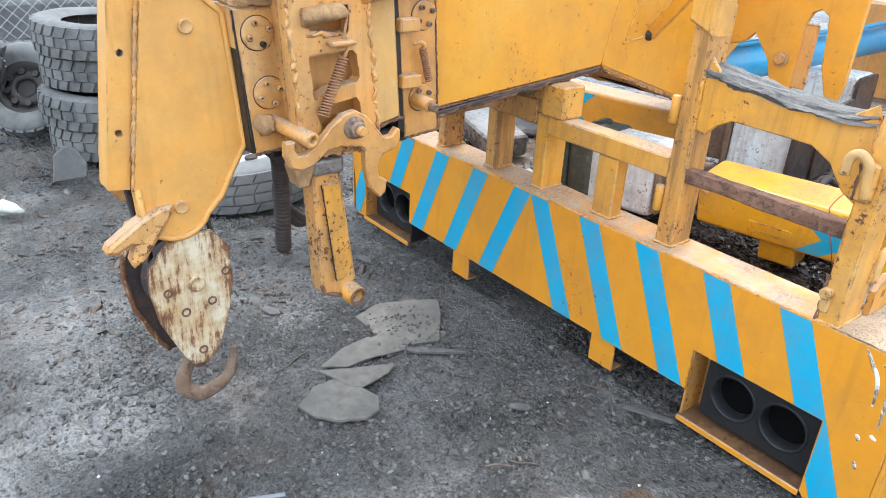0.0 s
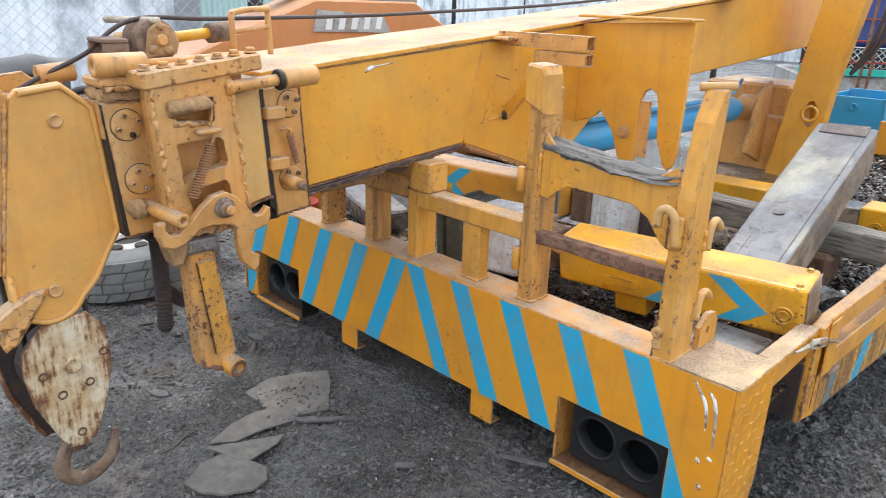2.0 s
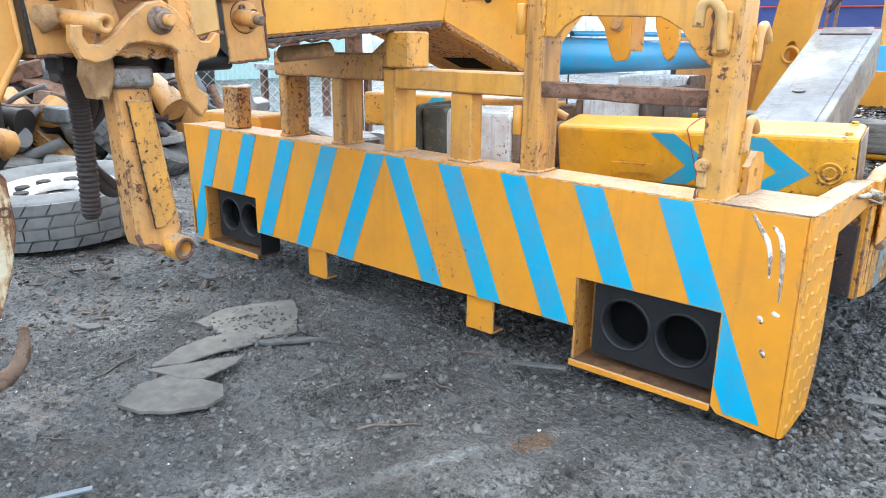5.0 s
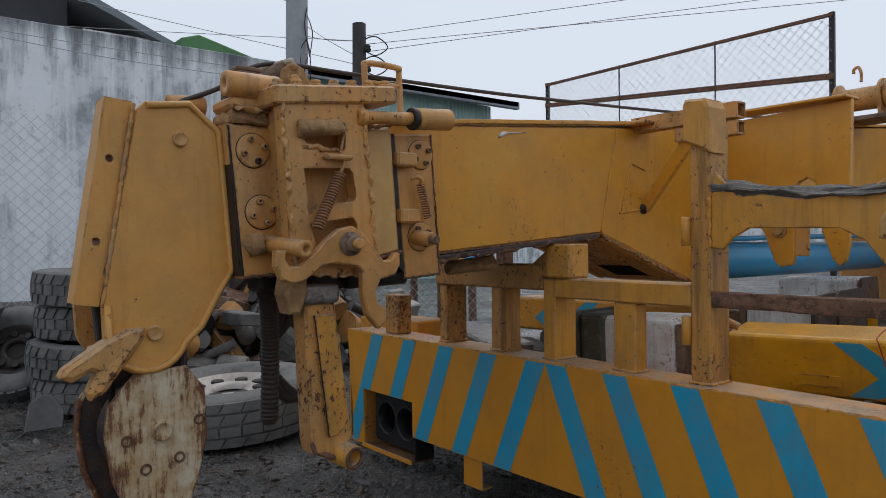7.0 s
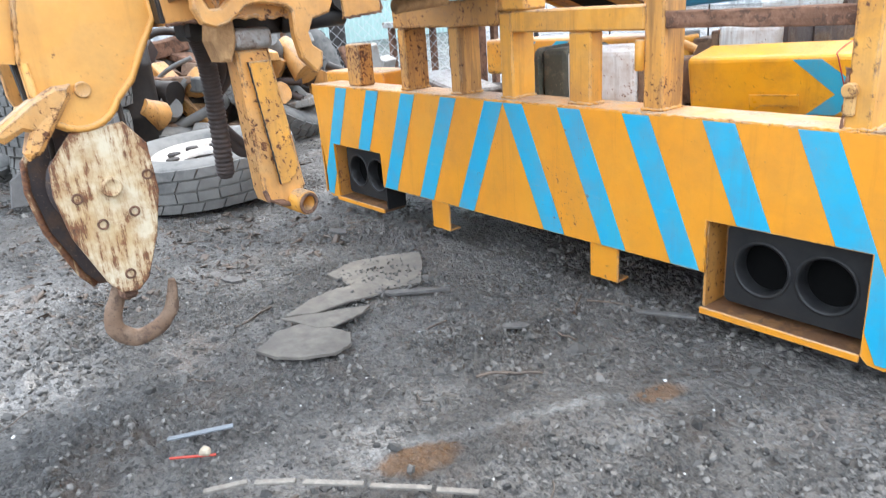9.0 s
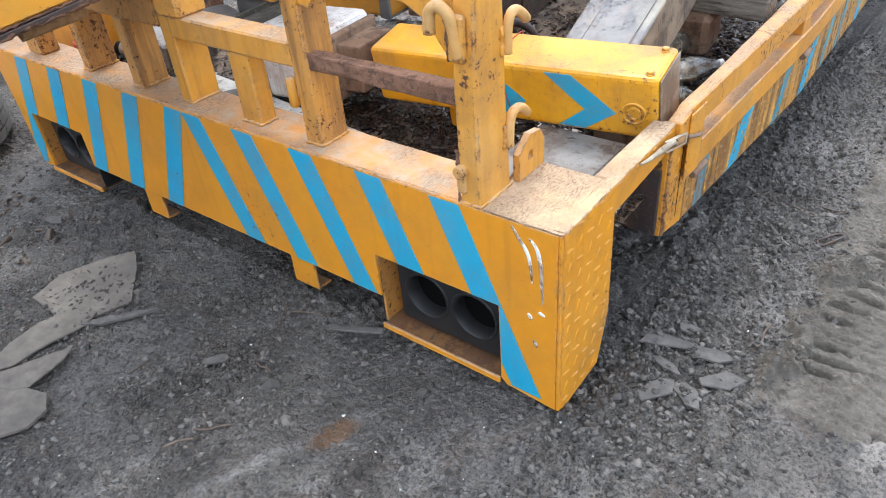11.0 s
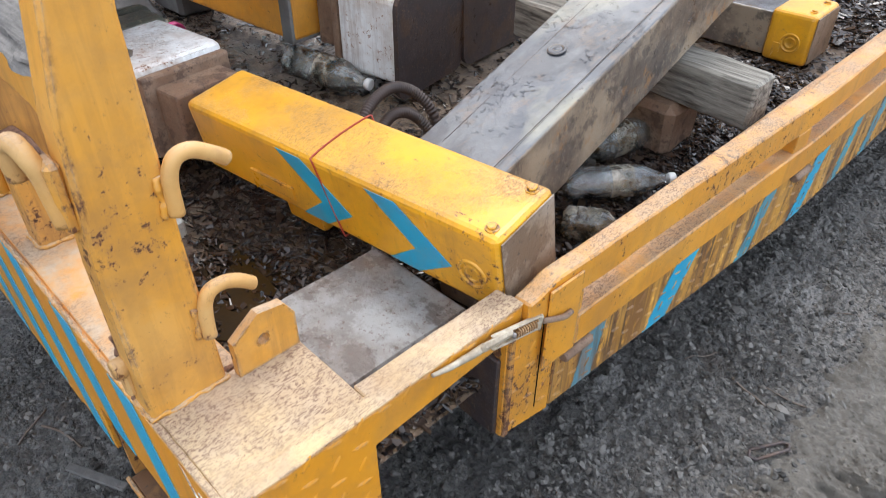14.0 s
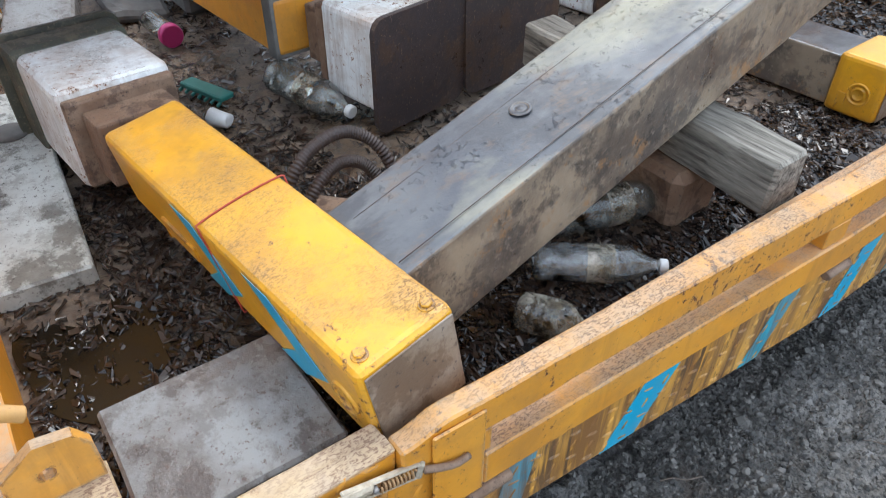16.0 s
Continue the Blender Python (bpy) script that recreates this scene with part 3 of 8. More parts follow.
def deck_mud():
    """Brown mud on the deck, wet and shining in the hollows."""
    m, nt, b = nodes_of("wet_deck_mud")
    pos, g = place_of(nt)
    big, mid, fine = noise_tex(nt, pos, 2.4, 6, 0.65), noise_tex(nt, pos, 11, 8, 0.75), noise_tex(nt, pos, 60, 6, 0.75)
    col = mix(nt, ramp(nt, mid, 0.40, 0.62), (0.075, 0.054, 0.040), (0.235, 0.170, 0.118))
    col = mix(nt, maths(nt, "MULTIPLY", ramp(nt, big, 0.44, 0.6), 0.6), col, (0.13, 0.075, 0.035))
    col = mix(nt, maths(nt, "MULTIPLY", ramp(nt, fine, 0.54, 0.64), 0.8), col, (0.018, 0.016, 0.017))
    nt.links.new(col, b.inputs["Base Color"])
    nt.links.new(ramp(nt, big, 0.44, 0.56, (0.62, 0.62, 0.62, 1), (0.12, 0.12, 0.12, 1)), b.inputs["Roughness"])
    bumped(nt, b, maths(nt, "ADD", mid, maths(nt, "MULTIPLY", fine, 0.6)), 0.8, 0.012)
    return m


M_PUDDLE = plain("brown_water", (0.020, 0.014, 0.007), 0.16, 0, 0.9, 26, 0.10, (0.006, 0.005, 0.004))
M_ENDCAP = worn("bare_end_plate", (0.37, 0.30, 0.235), (0.27, 0.195, 0.13), (0.14, 0.085, 0.052), 0.55, 16, 0.1)
M_OLDWHITE = worn("worn_white_paint", (0.64, 0.66, 0.62), (0.44, 0.43, 0.385), (0.10, 0.085, 0.066), 0.55, 15, 0, 0.15, (0.06, 0.05, 0.04))
M_HOOKPL = flaking_cream()
M_BEAM, M_GROUND, M_CONC, M_MUD = beam_steel(), ground_mat(), concrete_wall_mat(), tyre_mud()
M_WOOD, M_LOG = grey_wood("weathered_grey_timber", (0.33, 0.30, 0.25), (0.045, 0.036, 0.028)), grey_wood("weathered_log", (0.21, 0.19, 0.17), (0.045, 0.04, 0.036))
M_GLASS, M_DIRTYGLASS = glass_mat("clear_bottle_plastic", (0.95, 0.97, 0.97), 0.24, 0.05, (0.66, 0.68, 0.68)), glass_mat("dirty_bottle_plastic", (0.74, 0.70, 0.60), 0.55, 0.2, (0.46, 0.41, 0.33))
M_DUSTY = glass_mat("dusty_bottle_plastic", (0.78, 0.79, 0.75), 0.36, 0.12, (0.42, 0.42, 0.39))
M_LITTER, M_STONES = litter_mat(), stones_mat()
M_DECK = deck_mud()
M_SLAB = worn("grey_steel_plank", (0.265, 0.26, 0.25), (0.165, 0.142, 0.125), (0.070, 0.050, 0.040), 0.46, 19, 0.1, 0.30, (0.10, 0.06, 0.045))

# ---- mesh helpers ----


def part(name, bm, material, parent=None, label=""):
    me = bpy.data.meshes.new(name)
    bm.normal_update()
    bm.to_mesh(me)
    bm.free()
    if material:
        me.materials.append(material)
    ob = new(name, me)
    if parent:
        ob.parent = parent
        ob.matrix_parent_inverse = parent.matrix_world.inverted()
    if label:
        ob["label"] = label
    return ob


def thing(name, label, category, at=(0, 0, 0), group="", kind=""):
    e = new(name)
    e.location = at
    e.matrix_world = Matrix.Translation(at)
    e.empty_display_size = 0.1
    return tagged(e, label, category, group, kind)


def single(name, bm, material, label, category, group="", kind=""):
    return tagged(part(name, bm, material), label, category, group, kind)


def box(x0, x1, y0, y1, z0, z1, bevel=0.004, bm=None, seg=1):
    bm = bm or bmesh.new()
    made = bmesh.ops.create_cube(bm, size=1)["verts"]
    for v in made:
        v.co = ((x0 + x1) / 2 + v.co.x * (x1 - x0), (y0 + y1) / 2 + v.co.y * (y1 - y0), (z0 + z1) / 2 + v.co.z * (z1 - z0))
    if bevel:
        bm.normal_update()
        es = {e for v in made for e in v.link_edges}
        bmesh.ops.bevel(bm, geom=list(es), offset=min(bevel, 0.45 * min(x1 - x0, y1 - y0, z1 - z0)), segments=seg, affect="EDGES", profile=0.5)
    return bm


def obox(a, b, w, h, bevel=0.006, up=(0, 0, 1), bm=None, seg=1):
    """A bar from a to b, w wide and h high."""
    bm = bm or bmesh.new()
    a, b = Vector(a), Vector(b)
    d = (b - a).normalized()
    s = d.cross(Vector(up)).normalized()
    u = s.cross(d)
    made = bmesh.ops.create_cube(bm, size=1)["verts"]
    n = (b - a).length
    for v in made:
        c = v.co.copy()
        v.co = (a + b) / 2 + d * (c.x * n) - s * (c.y * w) + u * (c.z * h)
    if bevel:
        bm.normal_update()
        bmesh.ops.bevel(bm, geom=list({e for v in made for e in v.link_edges}), offset=min(bevel, 0.4 * min(w, h, n)), segments=seg, affect="EDGES", profile=0.5)
    return bm


AXES = {"x": (1, 2, 0), "y": (0, 2, 1), "z": (0, 1, 2)}


def prism(points, axis, a0, a1, bevel=0.004, bm=None, holes=()):
    """A plate cut to an outline (with holes) in the plane across the axis, from a0 to a1 along it."""
    bm = bm or bmesh.new()
    i, j, k = AXES[axis]

    def at(p, a):
        c = [0, 0, 0]
        c[i], c[j], c[k] = p[0], p[1], a
        return Vector(c)

    loops = [list(points)] + [list(h) for h in holes]
    from mathutils.geometry import tessellate_polygon
    flat = [p for l in loops for p in l]
    tris = tessellate_polygon([[Vector((*p, 0)) for p in l] for l in loops])
    lo, hi = [bm.verts.new(at(p, a0)) for p in flat], [bm.verts.new(at(p, a1)) for p in flat]
    for t in tris:
        bm.faces.new([lo[q] for q in t])
        bm.faces.new([hi[q] for q in reversed(t)])
    s, rim = 0, []
    for l in loops:
        n = len(l)
        for q in range(n):
            f = bm.faces.new((lo[s + q], lo[s + (q + 1) % n], hi[s + (q + 1) % n], hi[s + q]))
            rim += [bm.edges.get((lo[s + q], lo[s + (q + 1) % n])), bm.edges.get((hi[s + q], hi[s + (q + 1) % n]))]
        s += n
    bmesh.ops.recalc_face_normals(bm, faces=bm.faces)
    if bevel and not holes:
        bmesh.ops.bevel(bm, geom=rim, offset=bevel, segments=1, affect="EDGES", clamp_overlap=True, profile=0.5)
    return bm


def circle(cy, cz, r, n=20, a0=0, a1=360):
    m = n if a1 - a0 >= 360 else n + 1
    return [(cy + r * math.cos(radians(a0 + (a1 - a0) * q / n)), cz + r * math.sin(radians(a0 + (a1 - a0) * q / n))) for q in range(m)]


def frame_of(d):
    d = Vector(d).normalized()
    s = d.orthogonal().normalized()
    return s, d.cross(s)


def cyl(a, b, r, r2=None, seg=20, bevel=0.003, bm=None):
    bm = bm or bmesh.new()
    a, b = Vector(a), Vector(b)
    r2 = r if r2 is None else r2
    s, u = frame_of(b - a)
    d = (b - a).normalized()
    bv = min(bevel, r * 0.4, (b - a).length * 0.4)
    rows = [(0, r - bv), (bv, r), ((b - a).length - bv, r2), ((b - a).length, r2 - bv)]
    rings = [[bm.verts.new(a + d * t + (s * math.cos(2 * math.pi * q / seg) + u * math.sin(2 * math.pi * q / seg)) * rr) for q in range(seg)] for t, rr in rows]
    for p, n in zip(rings, rings[1:]):
        for q in range(seg):
            f = bm.faces.new((p[q], p[(q + 1) % seg], n[(q + 1) % seg], n[q]))
            f.smooth = True
    bm.faces.new(rings[0][::-1])
    bm.faces.new(rings[-1])
    bmesh.ops.recalc_face_normals(bm, faces=bm.faces)
    return bm


def lathe(a, d, profile, seg=28, bm=None, smooth=True):
    """A turned body: profile rows (distance along d from a, radius)."""
    bm = bm or bmesh.new()
    a, d = Vector(a), Vector(d).normalized()
    s, u = frame_of(d)
    rings = []
    for t, r in profile:
        rings.append([bm.verts.new(a + d * t + (s * math.cos(2 * math.pi * q / seg) + u * math.sin(2 * math.pi * q / seg)) * max(r, 1e-4)) for q in range(seg)])
    for p, n in zip(rings, rings[1:]):
        for q in range(seg):
            f = bm.faces.new((p[q], p[(q + 1) % seg], n[(q + 1) % seg], n[q]))
            f.smooth = smooth
    bmesh.ops.remove_doubles(bm, verts=bm.verts, dist=2e-4)
    bmesh.ops.recalc_face_normals(bm, faces=bm.faces)
    return bm


def tube(a, b, ro, ri, seg=24, bm=None):
    n = (Vector(b) - Vector(a)).length
    return lathe(a, Vector(b) - Vector(a), [(0, ri), (0, ro - 0.002), (0.002, ro), (n - 0.002, ro), (n, ro - 0.002), (n, ri), (0, ri)], seg, bm)


def spline(points, n=8):
    pts = [Vector(p) for p in points]
    out = []
    for i in range(len(pts) - 1):
        p0, p1, p2, p3 = pts[max(i - 1, 0)], pts[i], pts[i + 1], pts[min(i + 2, len(pts) - 1)]
        for q in range(n):
            t = q / n
            out.append(0.5 * ((2 * p1) + (p2 - p0) * t + (2 * p0 - 5 * p1 + 4 * p2 - p3) * t * t + (3 * p1 - p0 - 3 * p2 + p3) * t ** 3))
    return out + [pts[-1]]


def pipe(points, r, seg=10, bm=None, caps=True):
    """A round bar along points; r is a number or a radius for each point."""
    bm = bm or bmesh.new()
    pts = [Vector(p) for p in points]
    rr = [r] * len(pts) if isinstance(r, (int, float)) else list(r)
    rings, s = [], None
    for i, p in enumerate(pts):
        d = (pts[min(i + 1, len(pts) - 1)] - pts[max(i - 1, 0)]).normalized()
        s = (s - d * s.dot(d)).normalized() if s else d.orthogonal().normalized()
        u = d.cross(s)
        rings.append([bm.verts.new(p + (s * math.cos(2 * math.pi * q / seg) + u * math.sin(2 * math.pi * q / seg)) * rr[i]) for q in range(seg)])
    for p, n in zip(rings, rings[1:]):
        for q in range(seg):
            f = bm.faces.new((p[q], p[(q + 1) % seg], n[(q + 1) % seg], n[q]))
            f.smooth = True
    if caps:
        bm.faces.new(rings[0][::-1])
        bm.faces.new(rings[-1])
    bmesh.ops.recalc_face_normals(bm, faces=bm.faces)
    return bm


def helix(a, b, r, wire, turns, seg=6):
    a, b = Vector(a), Vector(b)
    s, u = frame_of(b - a)
    n = int(turns * 12)
    return pipe([a.lerp(b, i / n) + (s * math.cos(2 * math.pi * i / 12) + u * math.sin(2 * math.pi * i / 12)) * r for i in range(n + 1)], wire, seg)


def bolt(at, d, r=0.009, h=0.008, bm=None):
    at, d = Vector(at), Vector(d).normalized()
    bm = cyl(at, at + d * h * 0.35, r * 1.35, seg=12, bevel=0.001, bm=bm)
    return cyl(at + d * h * 0.35, at + d * h, r, seg=6, bevel=0.0015, bm=bm)


def rough_up(bm, amount, scale=20.0, cuts=0):
    """Small dents and unevenness."""
    if cuts:
        bmesh.ops.subdivide_edges(bm, edges=bm.edges, cuts=cuts, use_grid_fill=True)
    for v in bm.verts:
        n = noise.noise_vector(v.co * scale)
        v.co += n * amount
    return bm

# ---- ground ----


def steps(near0, near1, fine, far, grow=1.25):
    mid = list(np.arange(near0, near1, fine))
    out, s, v = [], fine, near1
    while v < far:
        out.append(v)
        s *= grow
        v += s
    out.append(far)
    left, s, v = [], fine, near0
    while v > -far:
        s *= grow
        v -= s
        left.append(v)
    return np.array(left[::-1] + mid + out)


def smooth(a, b, v):
    t = min(1.0, max(0.0, (v - a) / (b - a)))
    return t * t * (3 - 2 * t)


def ground_height(x, y):
    p = Vector((x, y, 0.0))
    if not (-6 < x < 3 and -4 < y < 5):
        return noise.noise(p * 1.1) * 0.006 - 0.018
    rough = smooth(-0.2, 0.35, noise.noise(p * 1.9) - 0.15 * smooth(-0.9, -1.6, x) + 0.5 * smooth(-0.3, 0.2, x) * (1 - smooth(0.3, 0.5, x)))
    h = noise.noise(p * 1.1) * 0.012 + noise.noise(p * 4.3) * 0.009 + noise.noise(p * 10) * 0.005
    rough *= 1 - 0.75 * smooth(0.28, 0.5, x + 0.2 * noise.noise(p * 2.3))
    h += (0.18 + 0.82 * rough) * (abs(noise.noise(p * 14)) * 0.032 + abs(noise.noise(p * 31)) * 0.030 + noise.noise(p * 58) * 0.010)
    # dug-up clods below the hook
    h += 0.05 * math.exp(-((x + 1.70) ** 2 + (y + 1.34) ** 2) / 0.035) * (0.25 + abs(noise.noise(p * 12)) * 2)
    if -2.6 < x < 0.05 and 0.05 < y < 4.4:
        h -= 0.02
    return h - 0.030


def ground_sheet():
    xs, ys = steps(-2.9, 1.3, 0.0088, 900, 1.12), steps(-2.0, 2.2, 0.0088, 900, 1.12)
    def dip(x, y):
        return 0.06 * min(smooth(0.39, 0.45, x), 1 - smooth(1.06, 1.12, x), smooth(0.35, 0.41, y), 1 - smooth(1.70, 1.77, y)) if 0 < x < 2 and 0 < y < 2 else 0.0

    verts = [(x, y, ground_height(x, y) - dip(x, y)) for y in ys for x in xs]
    n = len(xs)
    faces = [(j * n + i, j * n + i + 1, (j + 1) * n + i + 1, (j + 1) * n + i) for j in range(len(ys) - 1) for i in range(n - 1)]
    me = bpy.data.meshes.new("ground")
    me.from_pydata(verts, [], faces)
    me.shade_smooth()
    me.materials.append(M_GROUND)
    return tagged(new("ground", me), "wet black gravel and mud of a scrap yard", "ground", kind="structure")


ground_sheet()


def mud_height(x, y):
    """Soft mud pressed into bars by a heavy tyre, with a trodden pancake and crumbled heaps at its edge."""
    p = Vector((x, y, 0.0))
    h = 0.35 * ground_height(x, y) - 0.008
    u = x - 0.42 - 0.10 * (y - 0.4) - 0.03 * noise.noise(p * 6)
    inside = smooth(-0.01, 0.03, u) * (1 - smooth(0.50, 0.58, u))
    q = ((y - 0.04 * u + 0.30 * u * u + 0.030 * noise.noise(p * 3.5) + 0.007 * noise.noise(p * 19)) / 0.060) % 1.0
    bar = q / 0.12 if q < 0.12 else 1 - 0.35 * (q - 0.12) / 0.66 if q < 0.78 else 0.65 - 0.65 * (q - 0.78) / 0.22
    worn_off = smooth(-0.30, 0.10, noise.noise(p * 4.1 + Vector((3, 0, 0)))) * smooth(-0.45, -0.10, noise.noise(p * 9))
    h += inside * 0.036 * (bar - 0.75) * (0.2 + 0.8 * worn_off)
    h += abs(noise.noise(p * 34)) * 0.016 * (0.4 + smooth(-0.2, 0.4, noise.noise(p * 6))) + noise.noise(p * 66) * 0.006 + noise.noise(p * 118) * 0.0025 + noise.noise(p * 9) * 0.006
    for cx, cy, r, top, crumble in ((0.385, 0.565, 0.085, 0.026, 0.3), (0.405, 0.462, 0.055, 0.030, 1.0), (0.375, 0.405, 0.04, 0.028, 1.0), (0.447, 0.925, 0.06, 0.028, 1.0), (0.505, 0.975, 0.05, 0.024, 1.0), (0.56, 1.17, 0.05, 0.022, 1.0)):
        d = math.hypot(x - cx, (y - cy) * 1.2) / r + 0.35 * noise.noise(p * 20) + 0.15 * noise.noise(p * 55)
        lump = 1 - smooth(0.75, 1.0, d)
        h += 1.3 * lump * (top * (1 - 0.25 * d) + crumble * (abs(noise.noise(p * 32)) * 0.030 - 0.008) - (1 - crumble) * 0.010 * (1 - smooth(0.0, 0.05, abs(noise.noise(p * 13)))))
    rim = min(smooth(0.30, 0.42, x + 0.07 * noise.noise(p * 8) + 0.03 * noise.noise(p * 30)), 1 - smooth(1.10, 1.25, x), smooth(0.26, 0.36, y + 0.05 * noise.noise(p * 8)), 1 - smooth(1.75, 1.95, y))
    return h * rim + (ground_height(x, y) - 0.03) * (1 - rim)


def mud_patch():
    xs, ys = np.linspace(0.29, 1.26, 236), np.linspace(0.25, 1.96, 400)
    verts = [(x, y, mud_height(x, y)) for y in ys for x in xs]
    n = len(xs)
    faces = [(j * n + i, j * n + i + 1, (j + 1) * n + i + 1, (j + 1) * n + i) for j in range(len(ys) - 1) for i in range(n - 1)]
    me = bpy.data.meshes.new("tread_prints")
    me.from_pydata(verts, [], faces)
    me.shade_smooth()
    me.materials.append(M_MUD)
    return tagged(new("tread_prints", me), "grey-brown mud pressed by heavy tyre treads", "mud", kind="stuff")


mud_patch()


def chips(name, count, spread, size, material, label, category, flat=0.5, seed=3, stretch=1.0, smooth_shade=True, angular=False):
    """Loose crushed pieces, each a small uneven lump, in one mesh."""
    rnd = random.Random(seed)
    verts, polys = [], []
    if angular:
        base = [(0, 0, 1)] + [(0.89 * math.cos(a * 1.2566), 0.89 * math.sin(a * 1.2566), 0.45) for a in range(5)] + [(0.89 * math.cos(a * 1.2566 + 0.628), 0.89 * math.sin(a * 1.2566 + 0.628), -0.45) for a in range(5)]
        tris = [(0, 1 + a, 1 + (a + 1) % 5) for a in range(5)] + [(1 + a, 6 + a, 1 + (a + 1) % 5) for a in range(5)] + [(1 + (a + 1) % 5, 6 + a, 6 + (a + 1) % 5) for a in range(5)]
    else:
        base = [(sx * 0.8, sy * 0.7, sz * 0.75) for sx in (-1, 1) for sy in (-1, 1) for sz in (-1, 1)]
        tris = [(0, 1, 3, 2), (4, 6, 7, 5), (0, 4, 5, 1), (2, 3, 7, 6), (0, 2, 6, 4), (1, 5, 7, 3)]
    for _ in range(count):
        x, y, z = spread(rnd)
        s = size(rnd)
        e = Euler((rnd.uniform(-0.5, 0.5), rnd.uniform(-0.5, 0.5), rnd.uniform(0, 6.3))).to_matrix()
        k = len(verts)
        sx, sy, sz = s * stretch * rnd.uniform(0.6, 1.4), s / stretch * rnd.uniform(0.5, 1.1), s * flat * rnd.uniform(0.6, 1.4)
        for b in base:
            c = e @ Vector((b[0] * sx, b[1] * sy, b[2] * sz)) + Vector((rnd.uniform(-1, 1) * sx, rnd.uniform(-1, 1) * sy, rnd.uniform(-1, 1) * sz)) * (0.24 if angular else 0.38)
            verts.append((x + c.x, y + c.y, z + c.z))
        polys += [tuple(k + q for q in t) for t in tris]
    me = bpy.data.meshes.new(name)
    me.from_pydata(verts, [], polys)
    if smooth_shade:
        me.shade_smooth()
    me.materials.append(material)
    return tagged(new(name, me), label, category, kind="stuff")


def on_ground(x, y):
    return x, y, ground_height(x, y)


def bare_spot(x, y):
    """True on the chalky and rusty patches in front of the bumper, where few stones lie."""
    return min(math.hypot((x - a) / 0.10, (y - b) / 0.14) for a, b in ((-0.445, -0.345), (-0.53, -0.55), (-0.60, -0.74), (-0.625, -0.90))) < 1


def yard_spot(r):
    x, y = r.gauss(-0.6, 1.3), r.gauss(-0.5, 0.9)
    while (bare_spot(x, y) or (x > 0.42 and y > 0.35)) and r.random() < 0.88:
        x, y = r.gauss(-0.6, 1.3), r.gauss(-0.5, 0.9)
    return on_ground(x, y)


chips("gravel", 42000, yard_spot, lambda r: 0.0022 + 0.0085 * r.random() ** 4, M_STONES,
      "small crushed stones strewn over the yard", "gravel", 0.8, 5, 1.0, False, True)
chips("rubble", 2200, lambda r: on_ground(r.uniform(-5.5, 1.6), r.uniform(-2.3, 1.9)), lambda r: 0.005 + 0.018 * r.random() ** 4, M_STONES,
      "scattered larger stones and clods of mud", "rubble", 0.7, 6, 1.0, False, True)
chips("clods", 380, lambda r: on_ground(r.gauss(-1.70, 0.16), r.gauss(-1.34, 0.13)), lambda r: 0.004 + 0.010 * r.random() ** 2, M_SLATE,
      "heap of dug-up black clods beside the hook", "clods", 0.7, 7, 1.0, False, True)
chips("rail_gravel", 20000, lambda r: on_ground(-0.02 + 0.46 * r.random() ** 1.3, r.uniform(-0.4, 3.0)), lambda r: 0.0022 + 0.0085 * r.random() ** 4, M_STONES,
      "grit along the side of the deck", "gravel", 0.8, 9, 1.0, False, True)


def clay(r):
    cx, cy, s = r.choice(((0.37, 0.40, 0.035), (0.43, 0.50, 0.02), (0.43, 0.92, 0.03), (0.50, 0.95, 0.04), (0.56, 1.2, 0.05)))
    x, y = r.gauss(cx, s), r.gauss(cy, s)
    return x, y, mud_height(x, y) + 0.002


chips("clay_clods", 420, clay, lambda r: 0.002 + 0.005 * r.random() ** 2, M_CLOD, "crumbled clay clods beside the tread prints", "clods", 0.8, 11, 1.0, False, True)


chips("plastic_bits", 260, lambda r: on_ground(r.gauss(-0.9, 1.2), r.gauss(-0.6, 0.8)), lambda r: 0.002 + 0.003 * r.random() ** 2, plain("white_bits", (0.7, 0.7, 0.68), 0.6), "tiny white bits strewn on the mud", "litter", 0.5, 13)
chips("yard_litter", 2600, lambda r: on_ground(r.uniform(-5.2, -1.9), r.gauss(-0.7, 0.6)), lambda r: 0.005 + 0.018 * r.random() ** 3, M_TWIG, "brown bark and leaf scraps on the wet mud", "litter", 0.2, 14, 1.7)
chips("mud_crumbs", 420, lambda r: (lambda x, y: (x, y, ground_height(x, y) + 0.014))(r.gauss(-1.5, 0.13), r.gauss(-0.38, 0.13)), lambda r: 0.002 + 0.006 * r.random() ** 3, M_SLATE, "mud crumbs lying on the broken plates", "crumbs", 0.6, 15)
rt = random.Random(17)
for k in range(46):
    x, y = rt.gauss(-0.7, 1.0), rt.gauss(-0.7, 0.7)
    if k < 12:
        x, y = rt.uniform(0.1, 0.75), rt.uniform(0.5, 1.8)
    a, n = rt.uniform(0, 6.28), rt.uniform(0.04, 0.16)
    pts = [(x + math.cos(a) * n * t + rt.uniform(-0.006, 0.006), y + math.sin(a) * n * t + rt.uniform(-0.006, 0.006)) for t in (-0.5, -0.15, 0.2, 0.5)]
    single("twig", pipe(spline([(px, py, max(ground_height(px, py) + 0.004, ground_height(x, y))) for px, py in pts], 3), rt.uniform(0.0015, 0.004), 5), M_TWIG, "thin wet brown twig lying on the mud", "twig", "twigs on the ground")
single("flat_stick", rough_up(obox((-0.70, -0.085, 0.002), (-0.555, -0.015, 0.006), 0.022, 0.008, 0.002), 0.002, 20), M_SLATE, "flat grey stick lying in front of the bumper", "stick")
